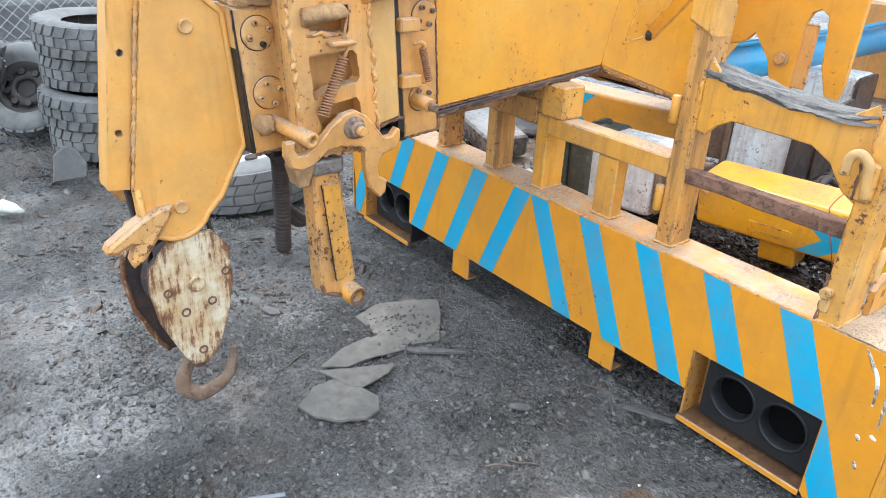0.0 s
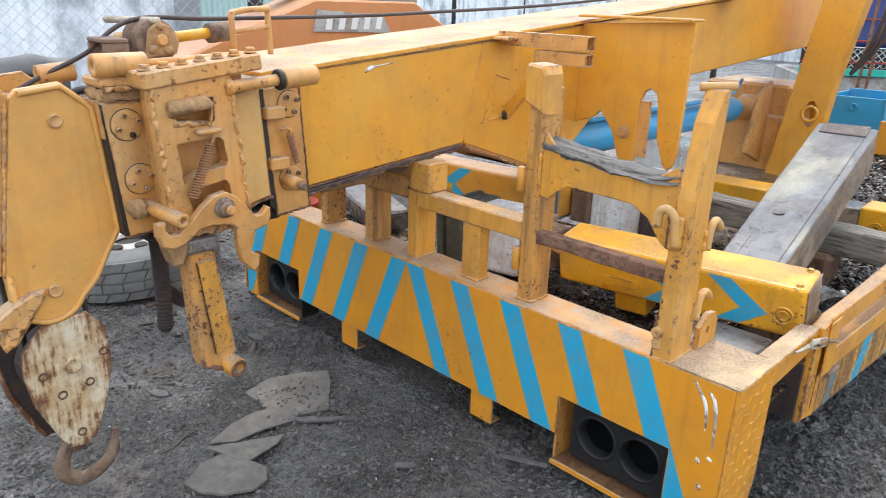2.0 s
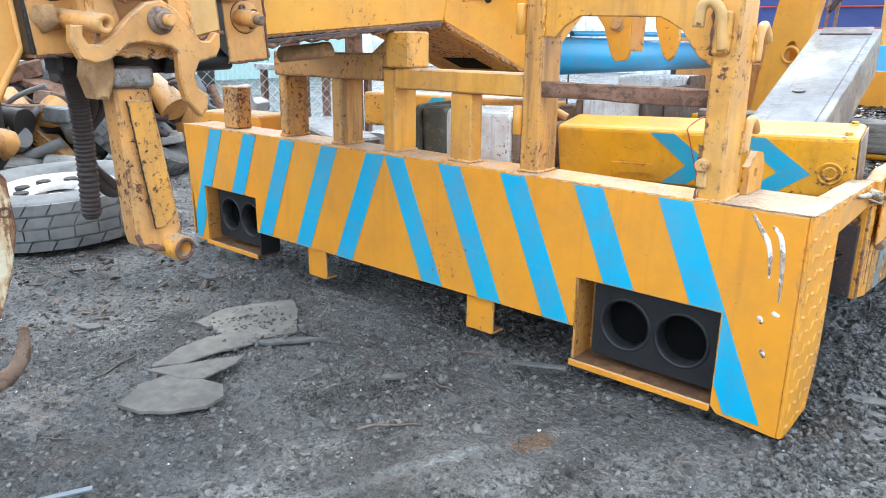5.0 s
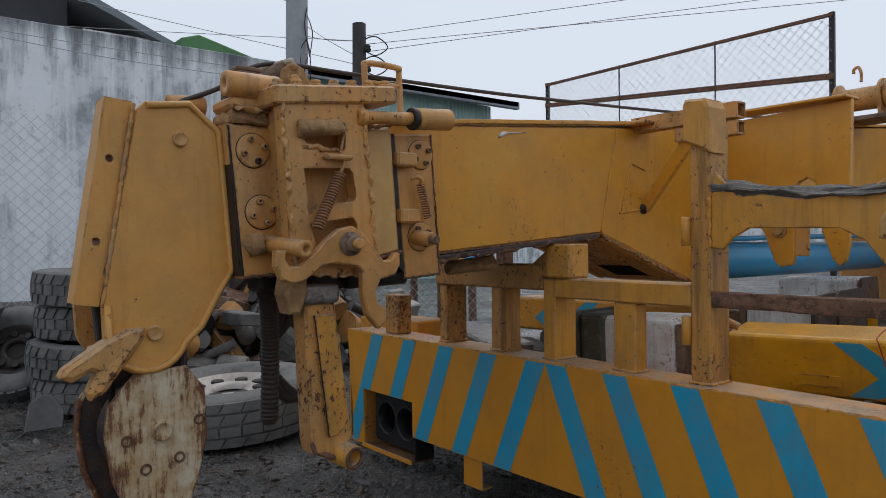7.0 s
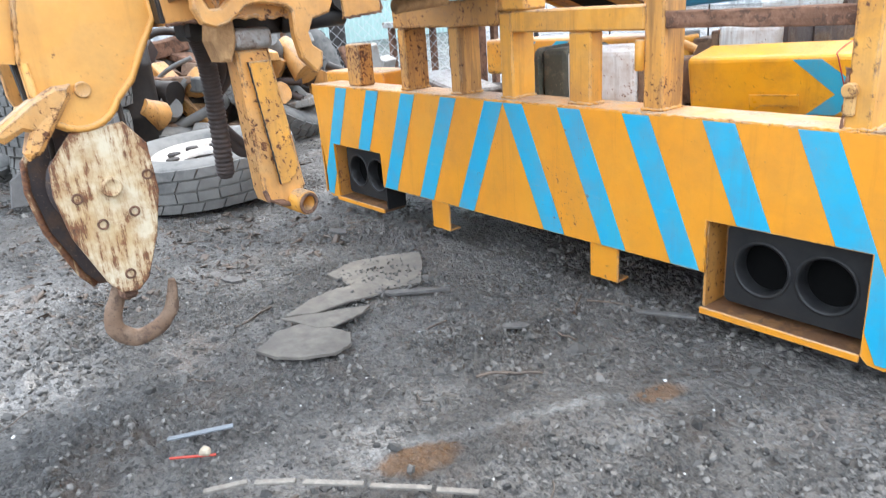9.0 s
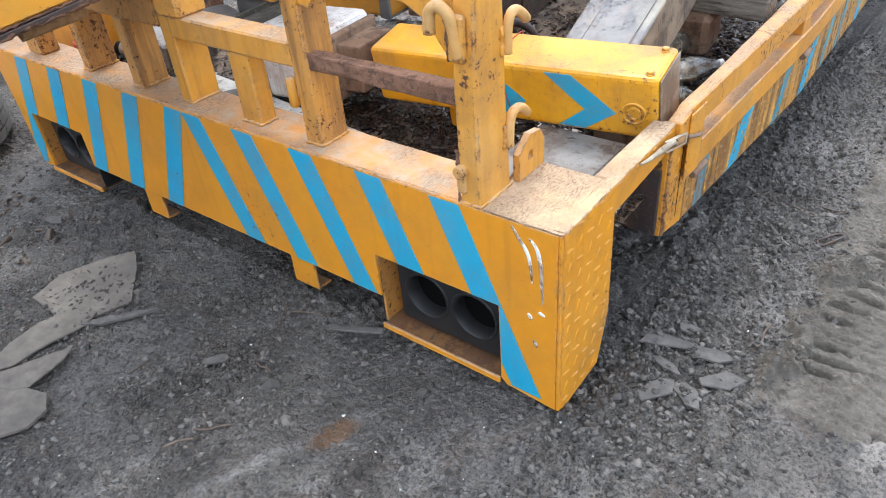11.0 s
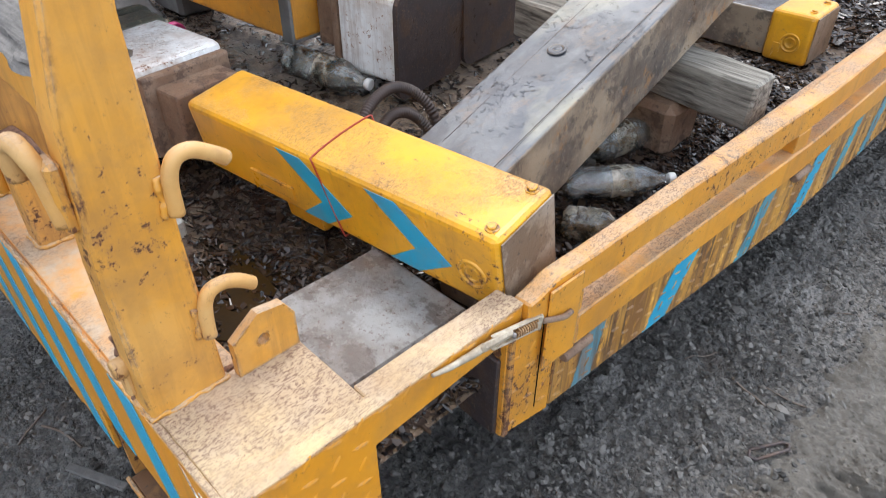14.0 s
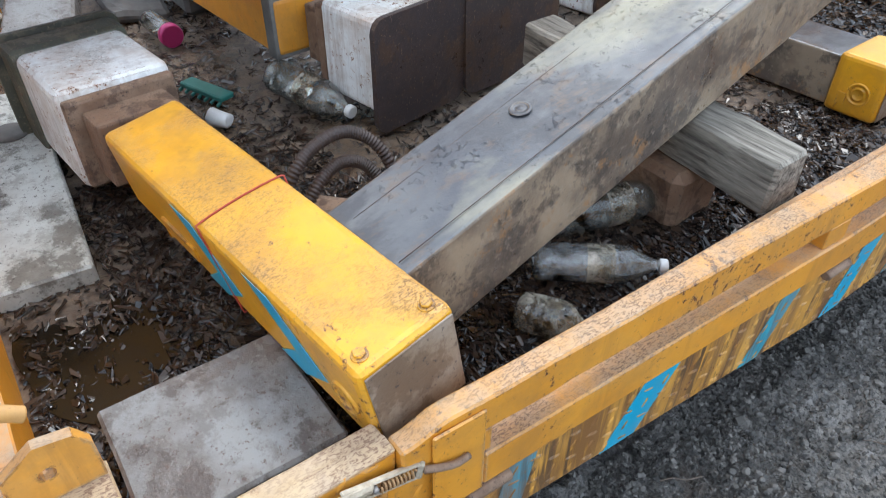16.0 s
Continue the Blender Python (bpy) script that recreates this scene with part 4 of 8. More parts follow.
for a, b in (((-0.80, -1.28), (-0.765, -1.205)), ((-0.755, -1.195), (-0.70, -1.135)), ((-0.69, -1.125), (-0.60, -1.045)), ((-0.59, -1.038), (-0.50, -0.96)), ((-0.492, -0.955), (-0.43, -0.905))):
    single("wood_strip", rough_up(obox((*a, 0.002), (*b, 0.004), 0.013, 0.006, 0.001), 0.001, 20), M_STRIP, "pale broken strip of wood pressed into the mud", "strip", "broken strips on the ground")
single("flat_stick", rough_up(obox((-0.073, -0.583, 0.004), (0.052, -0.545, 0.008), 0.024, 0.012, 0.002), 0.003, 20), M_SLATE, "flat dark stick lying on the open mud", "stick")
single("plastic_strip", rough_up(obox((-1.03, -1.27, 0.002), (-0.97, -1.145, 0.006), 0.014, 0.005, 0.001), 0.001, 20), M_ROOF, "grey-blue plastic strip pressed into the mud", "strip")
single("red_strip", rough_up(obox((-0.955, -1.29, 0.002), (-0.895, -1.215, 0.005), 0.006, 0.004, 0.001), 0.001, 20), M_RED, "thin red plastic strip on the mud", "strip")
single("foam_scrap", rough_up(cyl((-0.92, -1.235, 0.012), (-0.90, -1.225, 0.014), 0.010, 0.007, 12), 0.005, 40), M_LATCH, "small pale scrap on the mud", "scrap")
single("dark_twig", pipe(spline([(-0.745, -0.635, 0.006), (-0.722, -0.60, 0.012), (-0.70, -0.573, 0.007)], 4), 0.004, 6), M_TWIG, "short dark twig on the mud", "twig")


a, b = Vector((0.352, 1.05)), Vector((0.392, 1.135))
d, n = (b - a).normalized(), Vector((-(b - a).y, (b - a).x)).normalized() * 0.012
lk = [a + n, b + n, b + d * 0.010, b - n, a - n, a - d * 0.010, a + n]
single("chain_link", pipe([(q.x, q.y, mud_height(q.x, q.y) + 0.008) for q in lk], 0.0040, 8), M_PLATE, "long rusty steel link lying on the mud", "link")


def slab_stone(outline, z0, h, label, seed, mat=None):
    rnd = random.Random(seed)
    pts = []
    for i, p in enumerate(outline):
        q = outline[(i + 1) % len(outline)]
        for k in range(6):
            t = k / 6
            pts.append((p[0] + (q[0] - p[0]) * t + rnd.uniform(-0.0015, 0.0015), p[1] + (q[1] - p[1]) * t + rnd.uniform(-0.0015, 0.0015)))
    g = sorted(ground_height(*p) for p in pts)
    z0 = g[len(g) // 2] + z0 + 0.022
    bm = prism(pts, "z", z0, z0 + h * 0.4, 0.002)
    return single("broken_plate", rough_up(bm, 0.004, 9), mat or M_SHARD, label, "rubble", "broken plates on the ground")


slab_stone([(-1.68, -0.50), (-1.71, -0.38), (-1.66, -0.24), (-1.60, -0.155), (-1.50, -0.22), (-1.36, -0.33), (-1.40, -0.44), (-1.47, -0.52), (-1.58, -0.50)], -0.018, 0.022, "flat broken grey rubber plate lying on mud", 1)
slab_stone([(-1.45, -0.78), (-1.51, -0.66), (-1.52, -0.55), (-1.485, -0.46), (-1.40, -0.44), (-1.38, -0.47), (-1.40, -0.58), (-1.40, -0.70)], -0.014, 0.020, "long curved shard of grey plate lying on mud", 2)
slab_stone([(-1.43, -0.80), (-1.37, -0.68), (-1.315, -0.55), (-1.29, -0.60), (-1.265, -0.72), (-1.30, -0.755)], -0.006, 0.016, "pointed tan shard of plate lying on mud", 3)
slab_stone([(-1.30, -0.94), (-1.36, -0.85), (-1.36, -0.77), (-1.30, -0.735), (-1.20, -0.70), (-1.145, -0.73), (-1.13, -0.79), (-1.17, -0.87), (-1.23, -0.92)], -0.010, 0.022, "rounded tan shard of plate lying on mud", 4)
slab_stone([(-1.40, -0.49), (-1.36, -0.42), (-1.25, -0.30), (-1.24, -0.31), (-1.34, -0.45)], -0.012, 0.022, "narrow dark shard of plate lying on mud", 5, M_SLATE)
for k, (cx, cy, s, e, rot) in enumerate(((0.13, 0.385, 0.085, 0.32, 0.35), (0.245, 0.40, 0.065, 0.42, 0.25), (0.175, 0.205, 0.060, 0.55, 1.1), (0.245, 0.235, 0.060, 0.48, -0.5), (0.305, 0.325, 0.062, 0.55, 0.6), (0.165, 0.30, 0.050, 0.30, -0.3), (0.16, 0.475, 0.032, 0.7, 0.1), (-1.9, -0.75, 0.05, 0.5, 0.4), (-0.9, -0.35, 0.04, 0.5, 0.8), (-2.1, -0.2, 0.06, 0.4, 0.2))):
    rnd = random.Random(40 + k)
    ang = [a * 1.2566 + rnd.uniform(-0.35, 0.35) for a in range(5)]
    loc = [(s * math.cos(a), s * e * math.sin(a)) for a in ang]
    slab_stone([(cx + u * math.cos(rot) - v * math.sin(rot), cy + u * math.sin(rot) + v * math.cos(rot)) for u, v in loc], -0.020, 0.020, "thin dark slate chip pressed into mud", 50 + k, M_SLATE)

# ---- front bumper ----
BX0, BX1, BZ0, BZ1, BD = -2.545, 0.0, 0.13, 0.53, 0.160
bumper = thing("front_bumper", "orange steel truck bumper with blue slanted warning stripes", "bumper", (-1.27, 0.07, 0.0))
OPEN = ((-2.405, -2.035), (-0.552, -0.158))
OT, OB = 0.272, 0.03
face = [(BX0, BZ1), (BX1, BZ1), (0.0, 0.0), (-0.14, 0.012), (OPEN[1][1], OB), (OPEN[1][1], OT), (OPEN[1][0], OT), (OPEN[1][0], BZ0),
        (OPEN[0][1], BZ0), (OPEN[0][1], OT), (OPEN[0][0], OT), (OPEN[0][0], OB), (-2.47, 0.02), (BX0 + 0.06, 0.03)]
part("face_plate", prism(face, "y", 0.0, 0.010, 0.0015), M_YEL, bumper)
bm = box(BX0, -0.21, 0.0105, BD, BZ1 - 0.012, BZ1 - 0.0005, 0.003)
bmesh.ops.subdivide_edges(bm, edges=[e for e in bm.edges if abs(e.verts[0].co.x - e.verts[1].co.x) > 1], cuts=60)
part("top_plate", rough_up(bm, 0.0018, 11), M_YEL, bumper, "dusty scuffed top plate")
part("back_plate", box(BX0, -0.02, BD - 0.012, BD - 0.002, BZ0, BZ1 - 0.013, 0), M_YEL, bumper)
part("bottom_plate", box(-2.03, -0.56, 0.0105, BD - 0.0125, BZ0, BZ0 + 0.01, 0), M_YEL, bumper)
part("end_plate", prism([(0.011, 0.03), (BD, 0.13), (BD, BZ1), (0.011, BZ1)], "x", BX0, BX0 + 0.01, 0.001), M_YEL, bumper)

# warning stripes: five lean one way and five the other
W, RUN = 0.086, 0.43


def cut(poly, axis, value, keep_less):
    out = []
    for a, b in zip(poly, poly[1:] + poly[:1]):
        ia, ib = (a[axis] <= value) == keep_less, (b[axis] <= value) == keep_less
        if ia:
            out.append(a)
        if ia != ib:
            t = (value - a[axis]) / (b[axis] - a[axis])
            out.append((a[0] + (b[0] - a[0]) * t, a[1] + (b[1] - a[1]) * t))
    return out


def stripe(top_right, lean):
    z1, z0 = BZ1 - 0.004, 0.004
    s = lean * RUN * (z1 - z0)
    whole = [(top_right - W, z1), (top_right, z1), (top_right + s, z0), (top_right - W + s, z0)]
    pieces = []
    upper = cut(whole, 1, OT + 0.003, False)
    pieces.append(upper)
    lower = cut(whole, 1, OT + 0.003, True)
    for lo, hi, floor in ((BX0 + 0.05, OPEN[0][0] - 0.003, 0.035), (OPEN[0][1] + 0.003, OPEN[1][0] - 0.003, BZ0 + 0.003), (OPEN[1][1] + 0.004, -0.004, 0.02)):
        p = cut(cut(cut(lower, 0, lo, False), 0, hi, True), 1, floor, False) if lower else []
        if len(p) > 2:
            pieces.append(p)
    bm = bmesh.new()
    for p in pieces:
        if len(p) > 2:
            prism(p, "y", -0.0018, -0.0004, 0, bm)
    part("stripe", bm, M_BLUE, bumper)


for right in (-2.243, -2.003, -1.763, -1.523, -1.290):
    stripe(right, -1)
for right in (-1.203, -0.970, -0.734, -0.491, -0.256):
    stripe(right, 1)

for lo, hi in OPEN:
    part("recess_side", box(lo - 0.006, lo + 0.002, 0.011, 0.105, OB, OT, 0.001), M_RECESS, bumper)
    part("lamp_side", box(hi - 0.002, hi + 0.006, 0.011, 0.105, OB, OT, 0.001), M_BLACK, bumper)
    part("recess_top", box(lo + 0.003, hi - 0.003, 0.011, 0.105, OT - 0.002, OT + 0.006, 0.001), M_RECESS, bumper)
    part("recess_ledge", box(lo + 0.003, hi - 0.003, 0.0005, 0.105, OB - 0.012, OB + 0.002, 0.001), M_TRAY, bumper, "oily brown rusted tray")
    part("tray_lip", rough_up(box(lo - 0.004, hi + 0.001, -0.009, -0.0008, OB - 0.014, OB + 0.005, 0.002), 0.001, 30), M_YEL, bumper, "orange front lip of the lamp tray")
    part("lamp_recess", box(lo + 0.003, hi - 0.003, 0.097, 0.105, OB + 0.006, OT - 0.004, 0), M_RECESS, bumper, "rusty orange lamp box")
    w = hi - lo
    p0, p1, q0, q1 = lo + w * 0.1, hi - 0.006, OB + 0.022, OT - 0.012
    c1, c2, cz, rr = p0 + (p1 - p0) * 0.27, p0 + (p1 - p0) * 0.72, (q0 + q1) / 2 + 0.002, 0.068
    panel = part("lamp_panel", prism([(p0 + 0.01, q0), (p1 - 0.01, q0), (p1, q0 + 0.01), (p1, q1 - 0.01), (p1 - 0.01, q1), (p0 + 0.01, q1), (p0, q1 - 0.01), (p0, q0 + 0.01)],
        "y", 0.04, 0.052, 0.003, holes=[circle(c1, cz, rr, 28), circle(c2, cz, rr, 28)]), M_BLACK, bumper, "black plastic lamp panel with empty sockets")
    for c in (c1, c2):
        part("lamp_ring", lathe((c, 0.0395, cz), (0, 1, 0), [(0.004, rr + 0.008), (-0.003, rr + 0.006), (-0.003, rr + 0.001), (0.0, rr - 0.003), (0.045, rr - 0.004)], 32), M_BLACK, panel)
        # Black disc paints the dark depth of the empty socket.
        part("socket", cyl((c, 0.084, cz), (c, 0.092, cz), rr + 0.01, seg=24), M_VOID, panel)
for x in (-1.725, -0.942):
    bm = box(x, x + 0.105, 0.012, 0.02, 0.018, 0.128, 0.002)
    box(x, x + 0.008, 0.021, 0.075, 0.018, 0.128, 0.002, bm)
    box(x + 0.01, x + 0.105, 0.021, 0.065, 0.018, 0.026, 0.002, bm)
    part("foot", bm, M_YEL, bumper)

def tread_lug(bm, c, turn, n=0.017, w=0.0052, h=0.0034):
    """One raised lug of a tread plate on a face that looks along x: a lens-shaped ridge."""
    a = radians(turn)
    d, e = Vector((0, math.cos(a), math.sin(a))), Vector((0, -math.sin(a), math.cos(a)))
    rim = [c + d * (n * math.cos(q)) + e * (w * math.sin(q)) for q in (0, 0.8, 1.571, 2.34, 3.1416, 3.94, 4.712, 5.48)]
    lo = [bm.verts.new(p) for p in rim]
    hi = [bm.verts.new(c + d * (k * n) + Vector((h, 0, 0))) for k in (0.55, -0.55)]
    for q in range(8):
        r = (q + 1) % 8
        a0, a1 = hi[0 if q in (0, 1, 6, 7) else 1], hi[0 if r in (0, 1, 6, 7) else 1]
        f = bm.faces.new((lo[q], lo[r], a0)) if a0 == a1 else bm.faces.new((lo[q], lo[r], a1, a0))
        f.smooth = True


# tread-plate end block
END = [(0.0, 0.0), (0.0, 0.53), (0.584, 0.53), (0.584, 0.468), (0.247, 0.452), (0.252, 0.15), (0.205, 0.0), (0.03, -0.008)]
block = thing("bumper_end_block", "orange tread-plate end block with a dusty flat top", "bumper end", (-0.1, 0.12, 0.0))
part("tread_plate", prism([(y + 0.0105 if y == 0 else y, z) for y, z in END], "x", -0.0005, 0.011, 0.002), M_RAIL, block, "orange diamond tread plate")
bm = box(-0.020, 0.0125, 0.0115, 0.5835, 0.5325, 0.5352, 0.001)
bmesh.ops.subdivide_edges(bm, edges=[e for e in bm.edges if abs(e.verts[0].co.y - e.verts[1].co.y) > 0.2], cuts=50)
part("step_edge", rough_up(bm, 0.0018, 45), M_BLOCKTOP, block, "worn bare upper edge")
bm = box(-0.19, 0.0105, 0.0005, 0.0110, 0.5325, 0.5345, 0.0008)
bmesh.ops.subdivide_edges(bm, edges=[e for e in bm.edges if abs(e.verts[0].co.x - e.verts[1].co.x) > 0.1], cuts=24)
part("front_edge", rough_up(bm, 0.0016, 45), M_BLOCKTOP, block, "worn bare upper edge")
part("corner_weld", rough_up(box(0.0003, 0.0102, 0.0004, 0.0102, 0.0, 0.5315, 0.003), 0.0006, 60), M_RAIL, block)
bm = bmesh.new()
for i in range(13):
    for j in range(12):
        y, z = 0.032 + i * 0.0465, 0.022 + j * 0.0455
        if (y < 0.235 and z < 0.515 and z > max(0.0, y - 0.19) * 2.9) or (y < 0.565 and 0.478 < z < 0.525):
            tread_lug(bm, Vector((0.0111, y, z)), 60 if (i + j) % 2 else -8)
tagged(part("tread_relief", bm, M_RAIL, block), kind="stuff")
bm = box(-0.2095, -0.001, 0.0105, 0.255, 0.516, 0.5315, 0.003)
bmesh.ops.subdivide_edges(bm, edges=bm.edges, cuts=8, use_grid_fill=True)
part("top_plate", rough_up(bm, 0.0015, 22), M_BLOCKTOP, block, "scraped dirty top plate")
part("inner_plate", box(-0.152, -0.142, 0.02, 0.25, 0.14, 0.515, 0), M_RAIL, block)
for pts in ([(-0.115, 0.52), (-0.095, 0.49), (-0.075, 0.46), (-0.066, 0.42), (-0.064, 0.38)], [(-0.07, 0.50), (-0.052, 0.48), (-0.042, 0.44), (-0.038, 0.38), (-0.036, 0.33)],
            [(-0.075, 0.287), (-0.069, 0.28), (-0.066, 0.27)], [(-0.045, 0.305), (-0.04, 0.30), (-0.03, 0.297)], [(-0.06, 0.21), (-0.055, 0.2), (-0.05, 0.19)]):
    q = spline([(x, -0.0012, z) for x, z in pts], 6)
    bm = pipe(q, [0.0022 + 0.004 * abs(math.sin(3.0 * k / len(q) + 0.3)) for k in range(len(q))], 6)
    for v in bm.verts:
        v.co.y = -0.0006 + (v.co.y + 0.0012) * 0.2
    part("paint_drip", bm, M_WHITE, block, "white paint run")

# ---- boom rest on the bumper ----
rest = thing("boom_rest", "faded orange welded boom rest standing on the bumper", "boom rest", (-0.9, 0.09, 0.53))


def hollow_post(x0, x1, y0, y1, z1, name="post", mat=None):
    return part(name, rough_up(box(x0, x1, y0, y1, 0.5305, z1, 0.005), 0.001, 8), mat or M_POST, rest)


hollow_post(-0.786, -0.726, 0.044, 0.142, 1.235, "post", M_POSTRUST)
part("post_cap", prism([(-0.798, 1.19), (-0.720, 1.155), (-0.720, 1.275), (-0.733, 1.30), (-0.792, 1.305), (-0.80, 1.29)], "y", 0.028, 0.125, 0.008), M_POST, rest)
part("post", prism([(0.006, 0.5305), (0.128, 0.5305), (0.118, 0.8), (0.116, 1.1), (0.132, 1.285), (0.092, 1.28), (0.054, 1.20), (0.018, 1.0), (0.006, 0.8)], "x", -0.252, -0.197, 0.005), M_POST, rest)
part("post_roll", cyl((-0.265, 0.086, 1.285), (-0.188, 0.140, 1.29), 0.012, seg=12), M_PIPE, rest)
saddle = [(-0.726, 1.055), (-0.726, 0.90), (-0.69, 0.895), (-0.665, 0.925), (-0.62, 0.95), (-0.40, 0.945), (-0.345, 0.915), (-0.30, 0.855), (-0.258, 0.83),
          (-0.258, 1.035), (-0.275, 1.075), (-0.34, 1.03), (-0.50, 1.02), (-0.665, 1.05), (-0.715, 1.105)]
part("saddle_plate", prism(saddle, "y", 0.048, 0.060, 0.003), M_POST, rest)
part("saddle_rail", prism([(-0.7255, 1.04), (-0.7255, 0.975), (-0.2585, 0.965), (-0.2585, 1.03)], "y", 0.0605, 0.135, 0.004), M_POST, rest)
part("tie_bar", rough_up(box(-0.725, -0.259, 0.045, 0.085, 0.742, 0.782, 0.003), 0.0045, 70, 7), M_RUSTY, rest, "flaking rusty tie bar")
for x0, x1, y0, y1, z1 in ((-1.054, -0.972, 0.050, 0.108, 0.7365), (-1.346, -1.289, 0.050, 0.154, 0.80), (-1.606, -1.549, 0.050, 0.148, 0.758), (-1.912, -1.863, 0.050, 0.154, 0.758)):
    hollow_post(x0, x1, y0, y1, z1, "post", M_POSTRUST if x0 < -1.5 else M_POST)
part("cross_bar", box(-1.2885, -0.787, 0.044, 0.125, 0.737, 0.802, 0.005), M_POST, rest)
part("head_post", box(-1.318, -1.215, 0.035, 0.135, 0.8025, 0.915, 0.006), M_POST, rest)
# Rusted brown on the beam and its end paints the boom's deep shade.
part("cross_beam", box(-1.93, -1.347, 0.046, 0.155, 0.7585, 0.845, 0.005), M_RECESS, rest, "cross beam below the boom, rust-brown paint standing for its shade")
part("beam_end", prism([(-1.347, 0.803), (-1.3185, 0.803), (-1.3185, 0.90), (-1.40, 0.8455), (-1.347, 0.8455)], "y", 0.05, 0.13, 0.003), M_RECESS, rest)
part("back_post", box(-2.30, -2.20, 0.05, 0.12, 0.5305, 0.70, 0.004), M_POSTRUST, rest)
for x, z in ((-0.793, 0.95), (-0.793, 0.68)):
    part("hinge_sleeve", cyl((x, 0.036, z - 0.045), (x, 0.036, z + 0.035), 0.013, seg=12), M_POST, rest)


def rope_hook(x, y, z, side, r=0.012):
    if side == "x":
        pts = [(x + 0.012, y, z - 0.085), (x + 0.012, y, z - 0.03), (x + 0.016, y, z + 0.0), (x + 0.032, y + 0.002, z + 0.016), (x + 0.055, y + 0.004, z + 0.012), (x + 0.08, y + 0.006, z + 0.002)]
    else:
        pts = [(x + 0.012, y - 0.012, z - 0.085), (x + 0.006, y - 0.014, z - 0.03), (x + 0.0, y - 0.02, z + 0.002), (x - 0.018, y - 0.026, z + 0.018), (x - 0.036, y - 0.03, z + 0.006), (x - 0.040, y - 0.03, z - 0.035)]
    s = spline(pts, 6)
    return part("rope_hook", rough_up(pipe(s, r, 14), 0.0012, 40), M_PIPE, rest, "pale painted bent-pipe rope hook")


for drop, lift in ((0.0, 0.0), (0.213, 0.003)):
    q = spline([(-0.191, 0.117, 0.848 - drop), (-0.191, 0.119, 0.895 - drop), (-0.191, 0.13, 0.922 - drop), (-0.192, 0.152, 0.926 - drop), (-0.194, 0.178, 0.911 - drop + lift), (-0.196, 0.20, 0.893 - drop + lift)], 6)
    part("rope_hook", rough_up(pipe(q, 0.0108, 14), 0.001, 40), M_PIPE, rest, "pale painted bent-pipe rope hook")
rope_hook(-0.240, 0.012, 0.955, "y", 0.0125)
part("rope_hook", rough_up(pipe(spline([(-0.80, 0.15, 0.60), (-0.80, 0.155, 0.66), (-0.79, 0.168, 0.69), (-0.765, 0.19, 0.69), (-0.735, 0.205, 0.675)], 6), 0.0115, 12), 0.001, 40), M_PIPE, rest, "pale painted bent-pipe rope hook")
part("pad", box(-0.254, -0.230, -0.004, 0.0105, 0.56, 0.63, 0.005), M_PIPE, rest)
part("pad", cyl((-0.242, -0.012, 0.615), (-0.242, 0.0095, 0.615), 0.016, seg=12), M_PIPE, rest)
part("pad", box(-0.254, -0.214, -0.004, 0.016, 0.86, 0.955, 0.006), M_POST, rest)
part("lug", prism([(0.142, 0.5325), (0.252, 0.5325), (0.252, 0.60), (0.235, 0.628), (0.19, 0.635), (0.142, 0.60)], "x", -0.199, -0.182, 0.003, holes=[circle(0.192, 0.583, 0.011, 12)]), M_POST, rest, "lug with a pin hole")


def bead(pts, r, mat, parent, amount=0.4, scale=75.0, name="weld_bead", label=""):
    q = [Vector(p) for p in pts]
    line = []
    for a, b in zip(q, q[1:]):
        n = max(2, int((b - a).length / (r * 0.9)))
        line += [a.lerp(b, i / n) for i in range(n)]
    line.append(q[-1])
    return part(name, rough_up(pipe(line, [r * (1 + 0.14 * math.sin(i * 2.1) + 0.16 * math.sin(i * 0.77)) for i in range(len(line))], 7), r * amount * 2, scale), mat, parent, label)


# crumbly weld seams round the feet of the posts
for x0, x1, y0, y1 in ((-0.786, -0.726, 0.044, 0.142), (-0.252, -0.197, 0.006, 0.128), (-1.054, -0.972, 0.05, 0.108), (-1.346, -1.289, 0.05, 0.154), (-1.606, -1.549, 0.05, 0.148), (-1.912, -1.863, 0.05, 0.154)):
    bead([(x0, y0, 0.533), (x1, y0, 0.533), (x1, y1, 0.533), (x0, y1, 0.533), (x0, y0, 0.533)], 0.0045, M_POST, rest)
bead([(-0.726, 0.045, 0.90), (-0.726, 0.045, 1.05)], 0.005, M_POST, rest)
bead([(-0.259, 0.045, 0.84), (-0.259, 0.045, 1.03)], 0.005, M_POST, rest)
bead([(-0.254, 0.004, 0.86), (-0.254, 0.002, 0.955)], 0.005, M_RUSTY, rest)
bead([(-0.196, 0.104, 0.845), (-0.196, 0.106, 0.905)], 0.005, M_POST, rest)
bead([(-0.196, 0.104, 0.635), (-0.196, 0.106, 0.69)], 0.005, M_POST, rest)
bead([(-0.254, 0.006, 0.535), (-0.254, 0.008, 0.66)], 0.004, M_RUSTY, rest)
bead([(BX0, 0.004, BZ1), (-0.215, 0.004, BZ1)], 0.0035, M_YEL, bumper, 0.5, 60)
bead([(-0.212, 0.012, 0.534), (-0.212, 0.25, 0.534)], 0.004, M_RUSTY, block, 0.5, 60)

